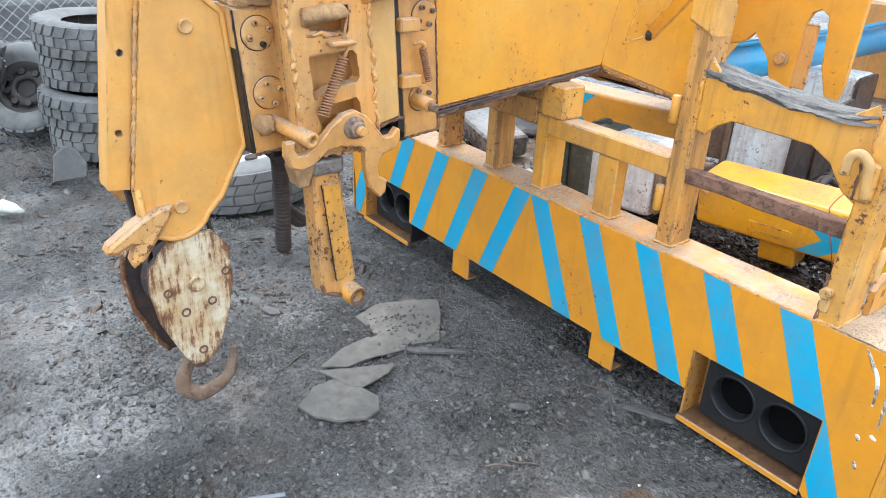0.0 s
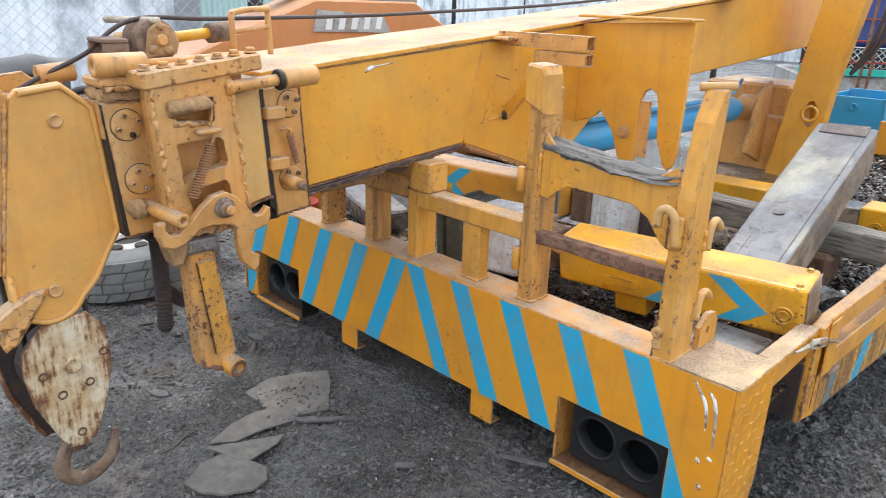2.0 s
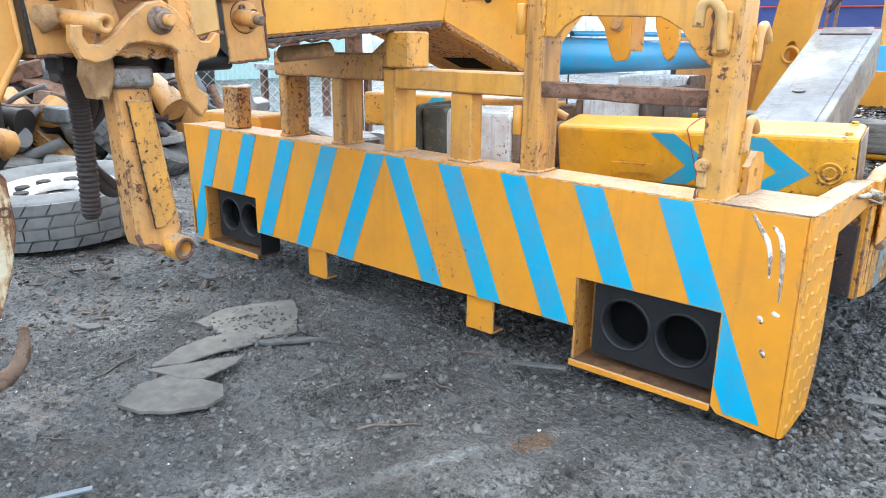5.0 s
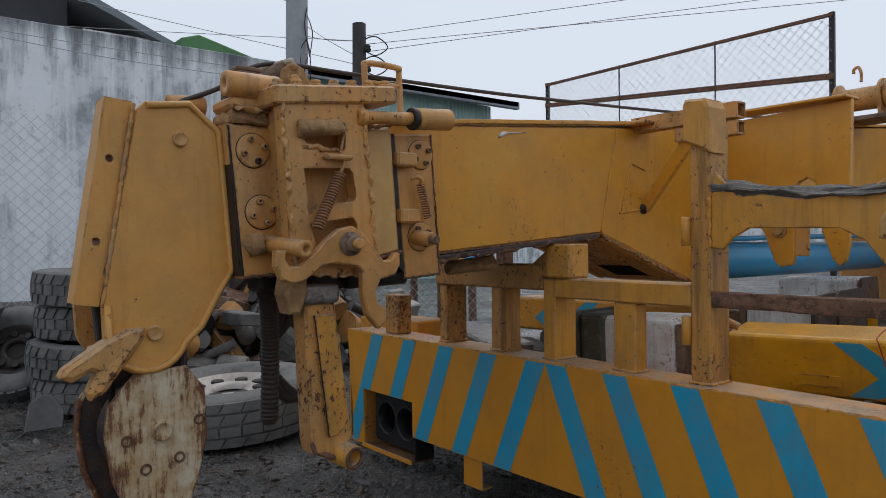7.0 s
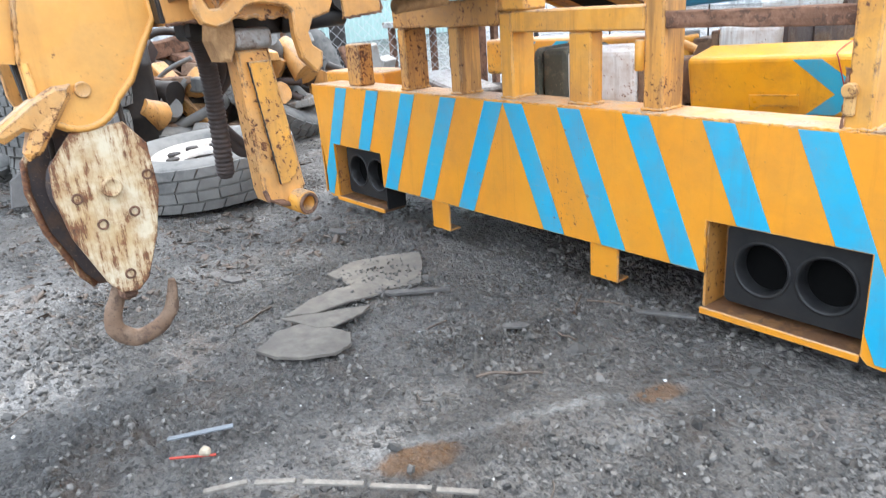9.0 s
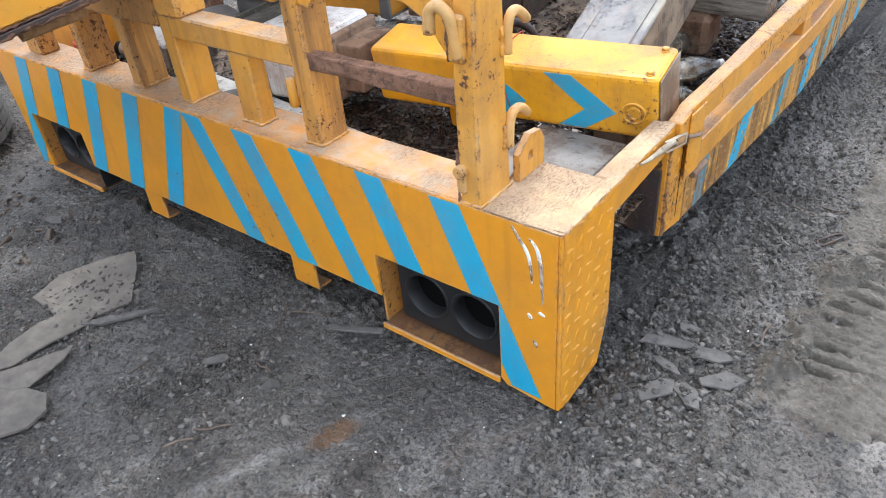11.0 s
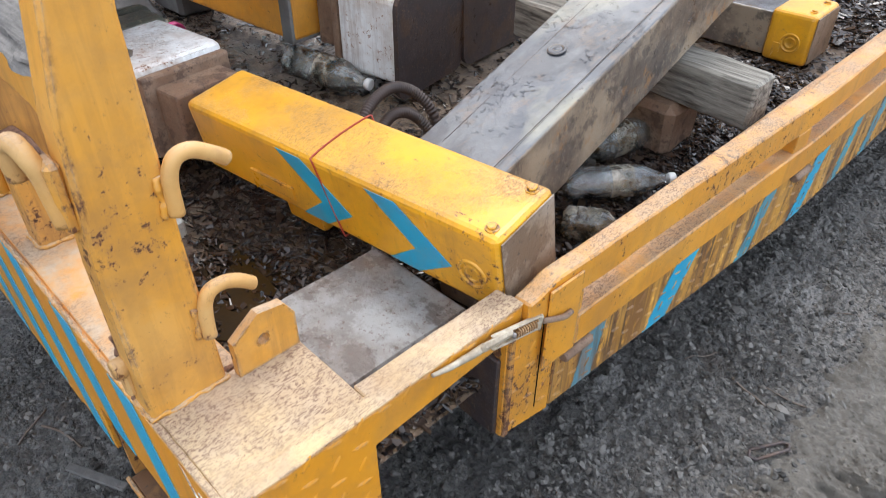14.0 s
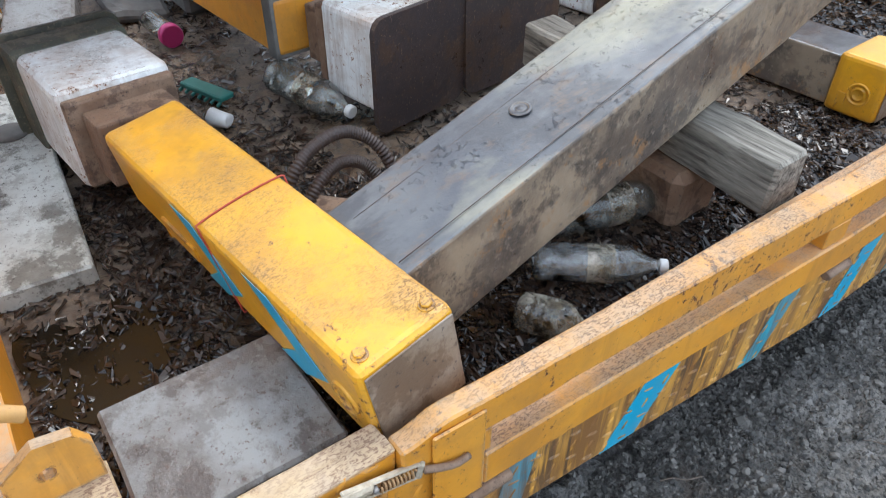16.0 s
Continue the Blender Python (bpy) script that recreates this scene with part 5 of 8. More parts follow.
# weathered log in the saddle
bm = bmesh.new()
n = 60
rings = []
for k in range(n + 1):
    x = -0.72 + 0.455 * k / n
    t = k / n
    sag = 0.012 * (2 * t - 1) ** 2 + 0.022 * (1 - t) ** 2
    r = 0.022 - 0.007 * t
    ring = []
    for q in range(26):
        a = 2 * math.pi * q / 26
        wob = 1 + 0.5 * noise.noise(Vector((x * 9, math.cos(a) * 1.6, math.sin(a) * 1.6)))
        ring.append(bm.verts.new((x, 0.095 + math.cos(a) * 0.055 * wob, 1.008 + sag + r + math.sin(a) * r * wob)))
    rings.append(ring)
for p, q in zip(rings, rings[1:]):
    for i in range(26):
        bm.faces.new((p[i], p[(i + 1) % 26], q[(i + 1) % 26], q[i]))
bm.faces.new(rings[0][::-1])
bm.faces.new(rings[-1])
single("wooden_chock", rough_up(rough_up(bm, 0.005, 18), 0.003, 70), M_LOG, "worn grey log lying in the saddle of the boom rest", "wood block")

# ---- crane boom ----
BXR, BXL = -1.29, -1.70
boom = thing("crane_boom", "orange telescopic crane boom with a faded head, lying on its rest", "crane boom", (-1.5, 0.3, 0.95))
side = [(-0.66, 0.872), (0.286, 0.951), (0.83, 0.765), (0.905, 0.752), (0.975, 0.785), (1.0, 0.85), (1.25, 1.03), (1.6, 1.085), (2.1, 1.125), (4.3, 1.275),
        (4.3, 1.70), (0.4, 1.332), (-0.66, 1.243)]
part("boom_box", prism(side, "x", BXL, BXR, 0.006), M_BOOM, boom, "smooth orange box section with scratches")
bm = bmesh.new()
obox((-1.50, -0.60, 1.2545), (-1.50, 4.25, 1.7035), 0.44, 0.014, 0.002, bm=bm)
bmesh.ops.subdivide_edges(bm, edges=[e for e in bm.edges if e.calc_length() > 1], cuts=120)
part("top_plate", rough_up(bm, 0.0022, 9), M_BOOM, boom, "dusty peeling top plate")
part("bottom_flange", obox((-1.50, -0.50, 0.872), (-1.50, 0.27, 0.944), 0.44, 0.012, 0.002), M_PLATE, boom, "dark greasy bottom plate")
part("bottom_flange", obox((-1.50, 0.30, 0.942), (-1.50, 0.80, 0.771), 0.43, 0.012, 0.002), M_RECESS, boom, "rust-brown bottom plate")
for x in (-1.30, -1.70):
    part("edge_strip", obox((x, 0.30, 0.934), (x, 0.79, 0.766), 0.03, 0.006, 0.002), M_BOOM, boom)
# Thin black plate in place of a hole's dark inside.
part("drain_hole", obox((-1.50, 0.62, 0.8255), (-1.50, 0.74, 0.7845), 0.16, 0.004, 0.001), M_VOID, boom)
bead([(-1.287, -0.48, 0.868), (-1.287, 0.27, 0.938)], 0.0065, M_RUSTY, boom, 0.8, 40, "rust_scale", "flaking rust along the lower edge")
bead([(-1.287, 0.29, 0.938), (-1.287, 0.78, 0.768)], 0.0035, M_RUSTY, boom, 0.8, 40, "rust_scale", "flaking rust along the lower edge")
part("slide_rod", rough_up(cyl((-1.42, -0.30, 0.842), (-1.40, -0.12, 0.856), 0.022, seg=14), 0.006, 40), M_CRUMB, boom, "greasy tan slide rod")
for a, b in (((-1.288, 0.286, 0.955), (-1.288, 0.375, 1.325)), ((-1.288, 0.385, 1.022), (-1.288, 0.56, 1.045)), ((-1.288, 0.40, 1.03), (-1.288, 0.455, 1.205)), ((-1.288, 0.455, 1.207), (-1.288, 0.54, 1.185))):
    n = 24
    q = [Vector(a).lerp(Vector(b), k / n) for k in range(n + 1)]
    part("weld_bead", rough_up(pipe(q, 0.0035, 6), 0.0015, 90), M_BOOM, boom)
part("pivot_boss", tube((BXR - 0.005, 0.905, 0.837), (BXR + 0.035, 0.905, 0.837), 0.072, 0.045), M_BOOM, boom)
part("pivot_pin", lathe((BXR, 0.905, 0.837), (1, 0, 0), [(0.0, 0.044), (0.02, 0.043), (0.022, 0.03), (0.03, 0.028), (0.03, 0.012), (0.015, 0.01), (0.015, 0.0)], 24), M_BROWN, boom, "brown greasy pivot pin")
scr = spline([(-1.2885, -0.20, 1.243), (-1.2885, -0.175, 1.258), (-1.2885, -0.13, 1.264), (-1.2885, -0.08, 1.27)], 6)
part("scratch", pipe(scr, [0.002 + 0.006 * math.exp(-((k - 5) / 3.0) ** 2) for k in range(len(scr))], 6), M_WHITE, boom, "bare pale scratch")
# square outreach tubes and their strut
for z, y, x1 in ((1.345, 0.50, -0.888), (1.288, 0.50, -0.888)):
    h = 0.026 if z > 1.3 else 0.023
    n = prism([(y - h, z - h), (y + h, z - h), (y + h, z + h), (y - h, z + h)], "x", -1.30 if z > 1.3 else -1.12, x1, 0.002, holes=[[(y - h + 0.006, z - h + 0.006), (y + h - 0.006, z - h + 0.006), (y + h - 0.006, z + h - 0.006), (y - h + 0.006, z + h - 0.006)]])
    part("square_tube", n, M_TAN, boom)
part("tube_foot", box(-1.33, -1.20, 0.42, 0.56, 1.339, 1.352, 0.003), M_TAN, boom)
part("strut", obox((-1.285, 0.53, 1.045), (-1.07, 0.50, 1.275), 0.05, 0.018, 0.004, (0, 1, 0)), M_BOOM, boom)
part("grease_lump", rough_up(lathe((-1.289, 0.525, 1.04), (1, 0, 0), [(-0.004, 0.02), (0.012, 0.016), (0.02, 0.006), (0.021, 0.0)], 14), 0.006, 50), M_DARK, boom)
# transverse hook bracket
fork = [(-1.29, 1.40), (-0.768, 1.425), (-0.772, 1.2), (-0.778, 0.90), (-0.79, 0.845), (-0.81, 0.825), (-0.835, 0.85), (-0.872, 0.95), (-0.885, 1.08), (-0.895, 1.135), (-0.925, 1.155), (-0.955, 1.14),
        (-0.972, 1.10), (-0.975, 0.85), (-0.985, 0.825), (-1.03, 0.818), (-1.05, 0.84), (-1.09, 0.95), (-1.16, 1.04), (-1.20, 1.0), (-1.29, 0.97)]
part("fork_plate", prism(fork, "y", 1.03, 1.055, 0.004), M_BOOM, boom, "forked orange hook bracket")
part("fork_flange", box(-1.29, -0.768, 0.985, 1.10, 1.4265, 1.438, 0.003), M_BOOM, boom)
part("fork_bolt", bolt((-1.03, 1.029, 0.96), (0, -1, 0), 0.022, 0.02), M_TAN, boom)
part("fork_lip", obox((-0.967, 1.045, 1.10), (-0.967, 1.045, 0.86), 0.09, 0.012, 0.003, (0, 1, 0)), M_TAN, boom)

# ---- lift cylinder and crane column behind the boom ----
ram = thing("lift_cylinder", "light blue hydraulic lift cylinder with a rusty rod eye", "hydraulic cylinder", (-1.45, 2.1, 0.75))
part("barrel", cyl((-1.424, 0.96, 0.833), (-1.494, 3.17, 0.830), 0.084, seg=32, bevel=0.012), M_CYL, ram)
part("gland", cyl((-1.494, 3.1705, 0.830), (-1.496, 3.22, 0.830), 0.070, seg=24), M_CYL, ram)
part("rod", cyl((-1.496, 3.2205, 0.830), (-1.498, 3.30, 0.830), 0.045, seg=20), M_STEEL, ram)
part("eye", cyl((-1.51, 3.37, 0.830), (-1.377, 3.37, 0.830), 0.092, seg=24, bevel=0.01), M_TAN, ram)
part("eye_pin", cyl((-1.56, 3.37, 0.830), (-1.375, 3.37, 0.830), 0.040, seg=18), M_STEEL, ram)
part("pressure_line", pipe(spline([(-1.40, 1.3, 0.930), (-1.39, 1.9, 0.940), (-1.38, 2.6, 0.945), (-1.42, 3.0, 0.955), (-1.50, 3.3, 1.02)], 8), 0.012, 10), M_CYL, ram)
column = thing("crane_column", "orange crane column with a leaning web and pin hole", "crane column", (-1.1, 3.5, 0.36))
HOLE = (-1.035, 0.84)
web = [(-1.27, 0.36), (-0.995, 0.36), (-0.979, 0.506), (-0.923, 1.063), (-0.861, 1.433), (-0.74, 2.15), (-0.99, 2.15), (-1.113, 1.419), (-1.178, 0.96), (-1.248, 0.463)]
part("web", prism(web, "y", 3.36, 3.48, 0.006, holes=[[(x * 0.042 + HOLE[0], z * 0.085 + HOLE[1]) for x, z in circle(0, 0, 1, 20)]]), M_BOOM, column)
part("pin_rim", lathe((HOLE[0], 3.352, HOLE[1]), (0, 1, 0), [(0.0, 0.058), (-0.008, 0.055), (-0.008, 0.040), (0.004, 0.038)], 24), M_BOOM, column)
part("web", prism([(x - 0.045, z) for x, z in web], "y", 3.56, 3.60, 0.004), M_BOOM, column)
part("bracket", prism([(3.18, 0.55), (3.46, 0.45), (3.46, 1.02), (3.40, 0.99), (3.28, 0.93)], "x", -1.375, -1.345, 0.004), M_TAN, column)
part("turret", box(-1.9, -1.28, 3.62, 4.15, 0.36, 0.98, 0.02), M_TAN, column)
part("base_plate", box(-1.7, -1.05, 3.45, 3.555, 0.38, 0.78, 0.01), M_TAN, column)
for k in range(3):
    part("cable", pipe(spline([(-0.75 + 0.03 * k, 3.52, 2.15), (-0.74 + 0.03 * k, 3.52, 1.7), (-0.79 + 0.03 * k, 3.52, 1.35), (-0.89, 3.52, 1.1)], 8), 0.012, 8), M_HOSE, column)

winch = thing("winch", "faded tan cable winch on top of the boom", "winch", (-1.27, 2.35, 1.53))
part("base", box(-1.40, -1.08, 2.25, 2.47, 1.535, 1.56, 0.004), M_BROWN, winch)
part("drum", lathe((-1.36, 2.35, 1.66), (1, 0, 0), [(0, 0.0), (0, 0.09), (0.012, 0.09), (0.014, 0.06), (0.21, 0.06), (0.212, 0.09), (0.225, 0.09), (0.225, 0.0)], 28), M_TAN, winch)
part("motor", cyl((-1.13, 2.35, 1.66), (-0.98, 2.35, 1.66), 0.07, seg=22, bevel=0.01), M_TAN, winch, "tan motor housing")
part("motor_flange", cyl((-1.06, 2.35, 1.66), (-1.045, 2.35, 1.66), 0.085, seg=22), M_BROWN, winch)
for x in (-1.35, -1.14):
    part("cheek", box(x - 0.008, x + 0.008, 2.28, 2.42, 1.561, 1.70, 0.004), M_TAN, winch)
part("frame", pipe([(-1.0, 2.27, 1.56), (-1.0, 2.27, 1.60), (-0.95, 2.27, 1.62)], 0.012, 8), M_BROWN, winch)
part("eye_hook", pipe(spline([(-1.25, 2.35, 1.75), (-1.25, 2.35, 1.80), (-1.265, 2.35, 1.83), (-1.285, 2.35, 1.82), (-1.285, 2.35, 1.80)], 6), 0.008, 8), M_TAN, winch)

# ---- boom head ----
head = thing("boom_tip", "faded tan crane boom head with cheek plates, rollers and latch", "boom head", (-1.45, -0.95, 0.62))
cheek = [(-1.243, 1.222), (-1.225, 1.243), (-1.125, 1.256), (-1.05, 1.192), (-1.018, 0.86), (-1.06, 0.79), (-1.095, 0.725)]
cheek += circle(-1.222, 0.723, 0.095, 12, -10, -165)[1:] + [(-1.318, 0.79)]
part("cheek_plate", prism(cheek, "x", -1.365, -1.340, 0.003), M_CHEEK, head, "smooth orange cheek plate")
rim = cheek + [cheek[0]]
pts = [Vector((-1.338, y, z)) for y, z in rim]
c = Vector((-1.338, -1.16, 0.95))
inner = []
for i, p in enumerate(pts[:-1]):
    a, b = pts[i - 1 if i else -2], pts[(i + 1) % (len(pts) - 1)]
    t = (b - a).normalized()
    inner.append(p + Vector((0, t.z, -t.y)) * 0.010 * (1 if (Vector((0, t.z, -t.y))).dot(c - p) > 0 else -1))
part("rim", pipe(inner[1:], 0.008, 8), M_CHEEK, head)
for y, z in ((-1.149, 1.163), (-1.209, 0.721)):
    part("pin_cap", lathe((-1.340, y, z), (1, 0, 0), [(0.0, 0.018), (0.008, 0.017), (0.009, 0.014), (0.007, 0.012), (0.008, 0.0)], 20), M_TAN, head)
flange = [(-1.307, 1.246), (-1.249, 1.241), (-1.322, 0.786), (-1.372, 0.794)]
part("front_flange", prism(flange, "x", -1.425, -1.352, 0.004, holes=[circle(-1.298, 1.111, 0.0085, 14), circle(-1.327, 0.929, 0.0085, 14)]), M_CHEEK, head, "flange with two bolt holes")
wb = [Vector((-1.342, -1.249 + (-1.318 + 1.249) * k / 60, 1.235 - 0.45 * k / 60)) for k in range(61)]
bead([wb[0], wb[-1]], 0.0048, M_TAN, head, 0.22, 130)
part("cheek_plate", prism(cheek, "x", -1.66, -1.635, 0.003), M_TAN, head)
part("head_web", prism([(-1.235, 1.215), (-1.06, 1.185), (-1.03, 0.86), (-1.12, 0.72), (-1.27, 0.80)], "x", -1.63, -1.37, 0), M_BROWN, head)
# sheave column with its round covers
col = [(-1.055, 1.205), (-0.933, 1.205), (-0.893, 0.845), (-1.02, 0.838)]
part("sheave_column", prism(col, "x", -1.42, -1.295, 0.006), M_TAN, head)
# Solid black strips paint the shade in the greasy gaps.
part("column_gap", prism([(-0.931, 1.24), (-0.915, 1.24), (-0.873, 0.85), (-0.891, 0.85)], "x", -1.42, -1.31, 0), M_DARK, head, "black strip for a shaded, greasy gap")
part("column_gap", prism([(-1.052, 1.2), (-1.042, 1.2), (-1.01, 0.845), (-1.028, 0.845)], "x", -1.36, -1.296, 0), M_DARK, head, "black strip for a shaded, greasy gap")
for y, z, dark in ((-0.992, 1.144, True), (-0.971, 0.997, False)):
    # Added dark disc draws the shaded joint round the cover.
    part("seal", lathe((-1.2955, y, z), (1, 0, 0), [(0, 0.0432), (0.0015, 0.0428), (0.0015, 0.0)], 24), M_DARK, head, "dark disc standing for the shaded joint round the cover")
    cov = part("round_cover", lathe((-1.296, y, z), (1, 0, 0), [(0, 0.041), (0.007, 0.040), (0.008, 0.038), (0.008, 0.0)], 30), M_TAN, head, "round cover with four socket screws")
    for k in range(4):
        a = radians(20 + 90 * k)
        part("screw", tube((-1.289, y + 0.027 * math.cos(a), z + 0.027 * math.sin(a)), (-1.276, y + 0.027 * math.cos(a), z + 0.027 * math.sin(a)), 0.0075, 0.0035, 10), M_DARK if (k == 3 and dark) else M_TAN, cov)
part("packing", rough_up(box(-1.40, -1.285, -1.048, -0.937, 1.206, 1.238, 0.006), 0.009, 55, 4), M_CRUMB, head, "crumbling packing strip")
part("cap_block", rough_up(box(-1.40, -1.28, -1.052, -0.933, 1.239, 1.268, 0.008), 0.002, 30, 2), M_TAN, head)
part("roller", tube((-1.29, -1.062, 1.296), (-1.29, -0.93, 1.298), 0.030, 0.012), M_TAN, head)
part("roller_rod", cyl((-1.29, -0.93, 1.298), (-1.28, -0.66, 1.312), 0.011, seg=14), M_TAN, head)
part("roller", tube((-1.46, -1.14, 1.262), (-1.46, -1.05, 1.27), 0.026, 0.01), M_TAN, head)
# ladder-shaped latch carrier
lad = [(-0.968, 1.262), (-0.748, 1.287), (-0.738, 1.25), (-0.705, 0.86), (-0.71, 0.838), (-0.925, 0.845), (-0.945, 0.9)]
holes = [[(-0.918, 1.205), (-0.795, 1.215), (-0.795, 1.155), (-0.80, 1.148), (-0.90, 1.158), (-0.912, 1.17)],
         [(-0.908, 1.098), (-0.785, 1.106), (-0.774, 1.095), (-0.765, 1.035), (-0.775, 1.024), (-0.85, 1.015), (-0.895, 0.99)],
         [(-0.893, 0.968), (-0.775, 0.985), (-0.764, 0.97), (-0.758, 0.90), (-0.87, 0.885)]]
part("latch_carrier", prism(lad, "x", -1.235, -1.195, 0.005, holes=holes), M_TAN, head, "ladder-shaped cast carrier frame")
part("carrier_back", prism([(-0.955, 1.25), (-0.67, 1.27), (-0.65, 0.87), (-0.93, 0.86)], "x", -1.42, -1.262, 0.003), M_TAN, head)
part("top_bar", obox((-1.24, -0.985, 1.263), (-1.24, -0.648, 1.302), 0.11, 0.044, 0.005), M_TAN, head)
for k in range(7):
    y = -0.965 + k * 0.05
    part("bolt", bolt((-1.215, y, 1.285 + (y + 0.985) * 0.118), (0, 0, 1), 0.013, 0.016), M_TAN, head)
bm = cyl((-1.19, -0.925, 1.19), (-1.19, -0.812, 1.203), 0.020, seg=14)
part("packing", rough_up(bm, 0.009, 70), M_CRUMB, head, "crumbling packing roll")
part("side_panel", prism([(-0.735, 1.215), (-0.625, 1.235), (-0.60, 0.895), (-0.70, 0.872)], "x", -1.30, -1.24, 0.012), M_PALE, head, "pale smooth side panel")
# Another solid black strip in place of a shaded gap.
part("panel_gap", prism([(-0.622, 1.215), (-0.605, 1.215), (-0.575, 0.84), (-0.597, 0.86)], "x", -1.34, -1.262, 0), M_DARK, head, "black strip for a shaded, greasy gap")
part("guide_rod", cyl((-1.20, -0.748, 1.236), (-1.20, -0.585, 1.248), 0.017, seg=16), M_TAN, head)
part("guide_rod_end", rough_up(cyl((-1.20, -0.758, 1.235), (-1.20, -0.735, 1.237), 0.022, seg=14), 0.004, 60), M_TAN, head)
part("guide_collar", cyl((-1.20, -0.595, 1.247), (-1.20, -0.578, 1.2485), 0.030, seg=20), M_DARK, head)
part("guide_sleeve", cyl((-1.20, -0.578, 1.2485), (-1.20, -0.462, 1.257), 0.029, seg=24, bevel=0.005), M_TAN, head)
part("side_bracket", prism([(-0.602, 1.215), (-0.472, 1.228), (-0.445, 0.832), (-0.568, 0.822)], "x", -1.30, -1.272, 0.005), M_TAN, head)
for y, z in ((-0.512, 1.165), (-0.515, 0.938)):
    # Same added disc for the joint's shade on the side bracket.
    part("seal", lathe((-1.2725, y, z), (1, 0, 0), [(0, 0.0418), (0.0015, 0.0414), (0.0015, 0.0)], 24), M_DARK, head, "dark disc standing for the shaded joint round the cover")
    cov = part("round_cover", lathe((-1.273, y, z), (1, 0, 0), [(0, 0.040), (0.007, 0.039), (0.008, 0.036), (0.008, 0.0)], 28), M_TAN, head, "round cover with socket screws")
    for k in range(4):
        a = radians(30 + 90 * k)
        part("screw", tube((-1.266, y + 0.026 * math.cos(a), z + 0.026 * math.sin(a)), (-1.253, y + 0.026 * math.cos(a), z + 0.026 * math.sin(a)), 0.0075, 0.0035, 10), M_BROWN, cov)
for y, z in ((-0.575, 1.145), (-0.565, 0.993)):
    part("lug_block", box(-1.272, -1.235, y - 0.035, y + 0.03, z - 0.018, z + 0.02, 0.005), M_TAN, head)
part("small_spring", helix((-1.245, -0.53, 1.08), (-1.245, -0.505, 0.99), 0.010, 0.0022, 14), M_SPRING, head, "rusty tension spring")
part("spring_hook", pipe(spline([(-1.25, -0.56, 1.095), (-1.24, -0.545, 1.10), (-1.24, -0.53, 1.092), (-1.245, -0.53, 1.08)], 5), 0.006, 8), M_TAN, head)
part("stub_rod", cyl((-1.27, -0.535, 0.937), (-1.20, -0.53, 0.93), 0.020, seg=16), M_TAN, head)
part("stub_nut", cyl((-1.20, -0.53, 0.93), (-1.175, -0.528, 0.927), 0.013, seg=6), M_BROWN, head)
part("main_spring", helix((-1.185, -0.815, 1.092), (-1.17, -0.888, 0.955), 0.0125, 0.0026, 21), M_SPRING, head, "rusty tension spring")
part("spring_hook", pipe(spline([(-1.20, -0.83, 1.125), (-1.185, -0.815, 1.13), (-1.18, -0.808, 1.115), (-1.185, -0.815, 1.092)], 5), 0.0045, 8), M_TAN, head)
part("spring_plate", rough_up(box(-1.21, -1.165, -0.86, -0.79, 1.122, 1.134, 0.004), 0.003, 40, 1), M_TAN, head)
part("link_rod", pipe([(-1.19, -0.815, 1.13), (-1.205, -0.79, 1.20)], 0.004, 8), M_TAN, head)
# crumbling weld, putty and seams over the head; dark beads stand for greasy, shaded gaps
for pts, r, mt in (([(-1.194, -0.962, 1.255), (-1.194, -0.665, 1.292)], 0.005, M_CRUMB),
                   ([(-1.294, -0.935, 1.20), (-1.294, -0.897, 0.85)], 0.0042, M_DARK), ([(-1.294, -1.053, 1.20), (-1.294, -1.022, 0.845)], 0.0022, M_DARK),
                   ([(-1.240, -0.735, 1.212), (-1.240, -0.63, 1.232)], 0.004, M_CRUMB), ([(-1.239, -0.70, 0.875), (-1.239, -0.603, 0.897)], 0.004, M_RUSTY),
                   ([(-1.272, -0.60, 1.215), (-1.272, -0.57, 0.826)], 0.0022, M_DARK), ([(-1.271, -0.474, 1.225), (-1.271, -0.447, 0.836)], 0.003, M_RUSTY),
                   ([(-1.271, -0.566, 0.823), (-1.271, -0.446, 0.832)], 0.003, M_RUSTY), ([(-1.295, -1.018, 0.84), (-1.295, -0.894, 0.847)], 0.004, M_RUSTY),
                   ([(-1.288, -0.66, 0.871), (-1.288, 0.28, 0.949)], 0.0035, M_RUSTY), ([(-1.288, -0.60, 1.245), (-1.288, 0.95, 1.388)], 0.003, M_CRUMB)):
    bead(pts, r, mt, head, 0.5, 80)
for pts in ([(-1.195, -0.966, 1.255), (-1.195, -0.928, 0.86)], [(-1.195, -0.742, 1.25), (-1.195, -0.708, 0.865)], [(-1.195, -0.92, 0.847), (-1.195, -0.712, 0.840)], [(-1.278, -1.05, 1.240), (-1.278, -0.935, 1.240)], [(-1.195, -0.915, 1.150), (-1.195, -0.80, 1.143)]):
    bead(pts, 0.0055, M_TAN, head, 0.9, 55, "crusted_seam", "crusted seam of old paint and dirt")
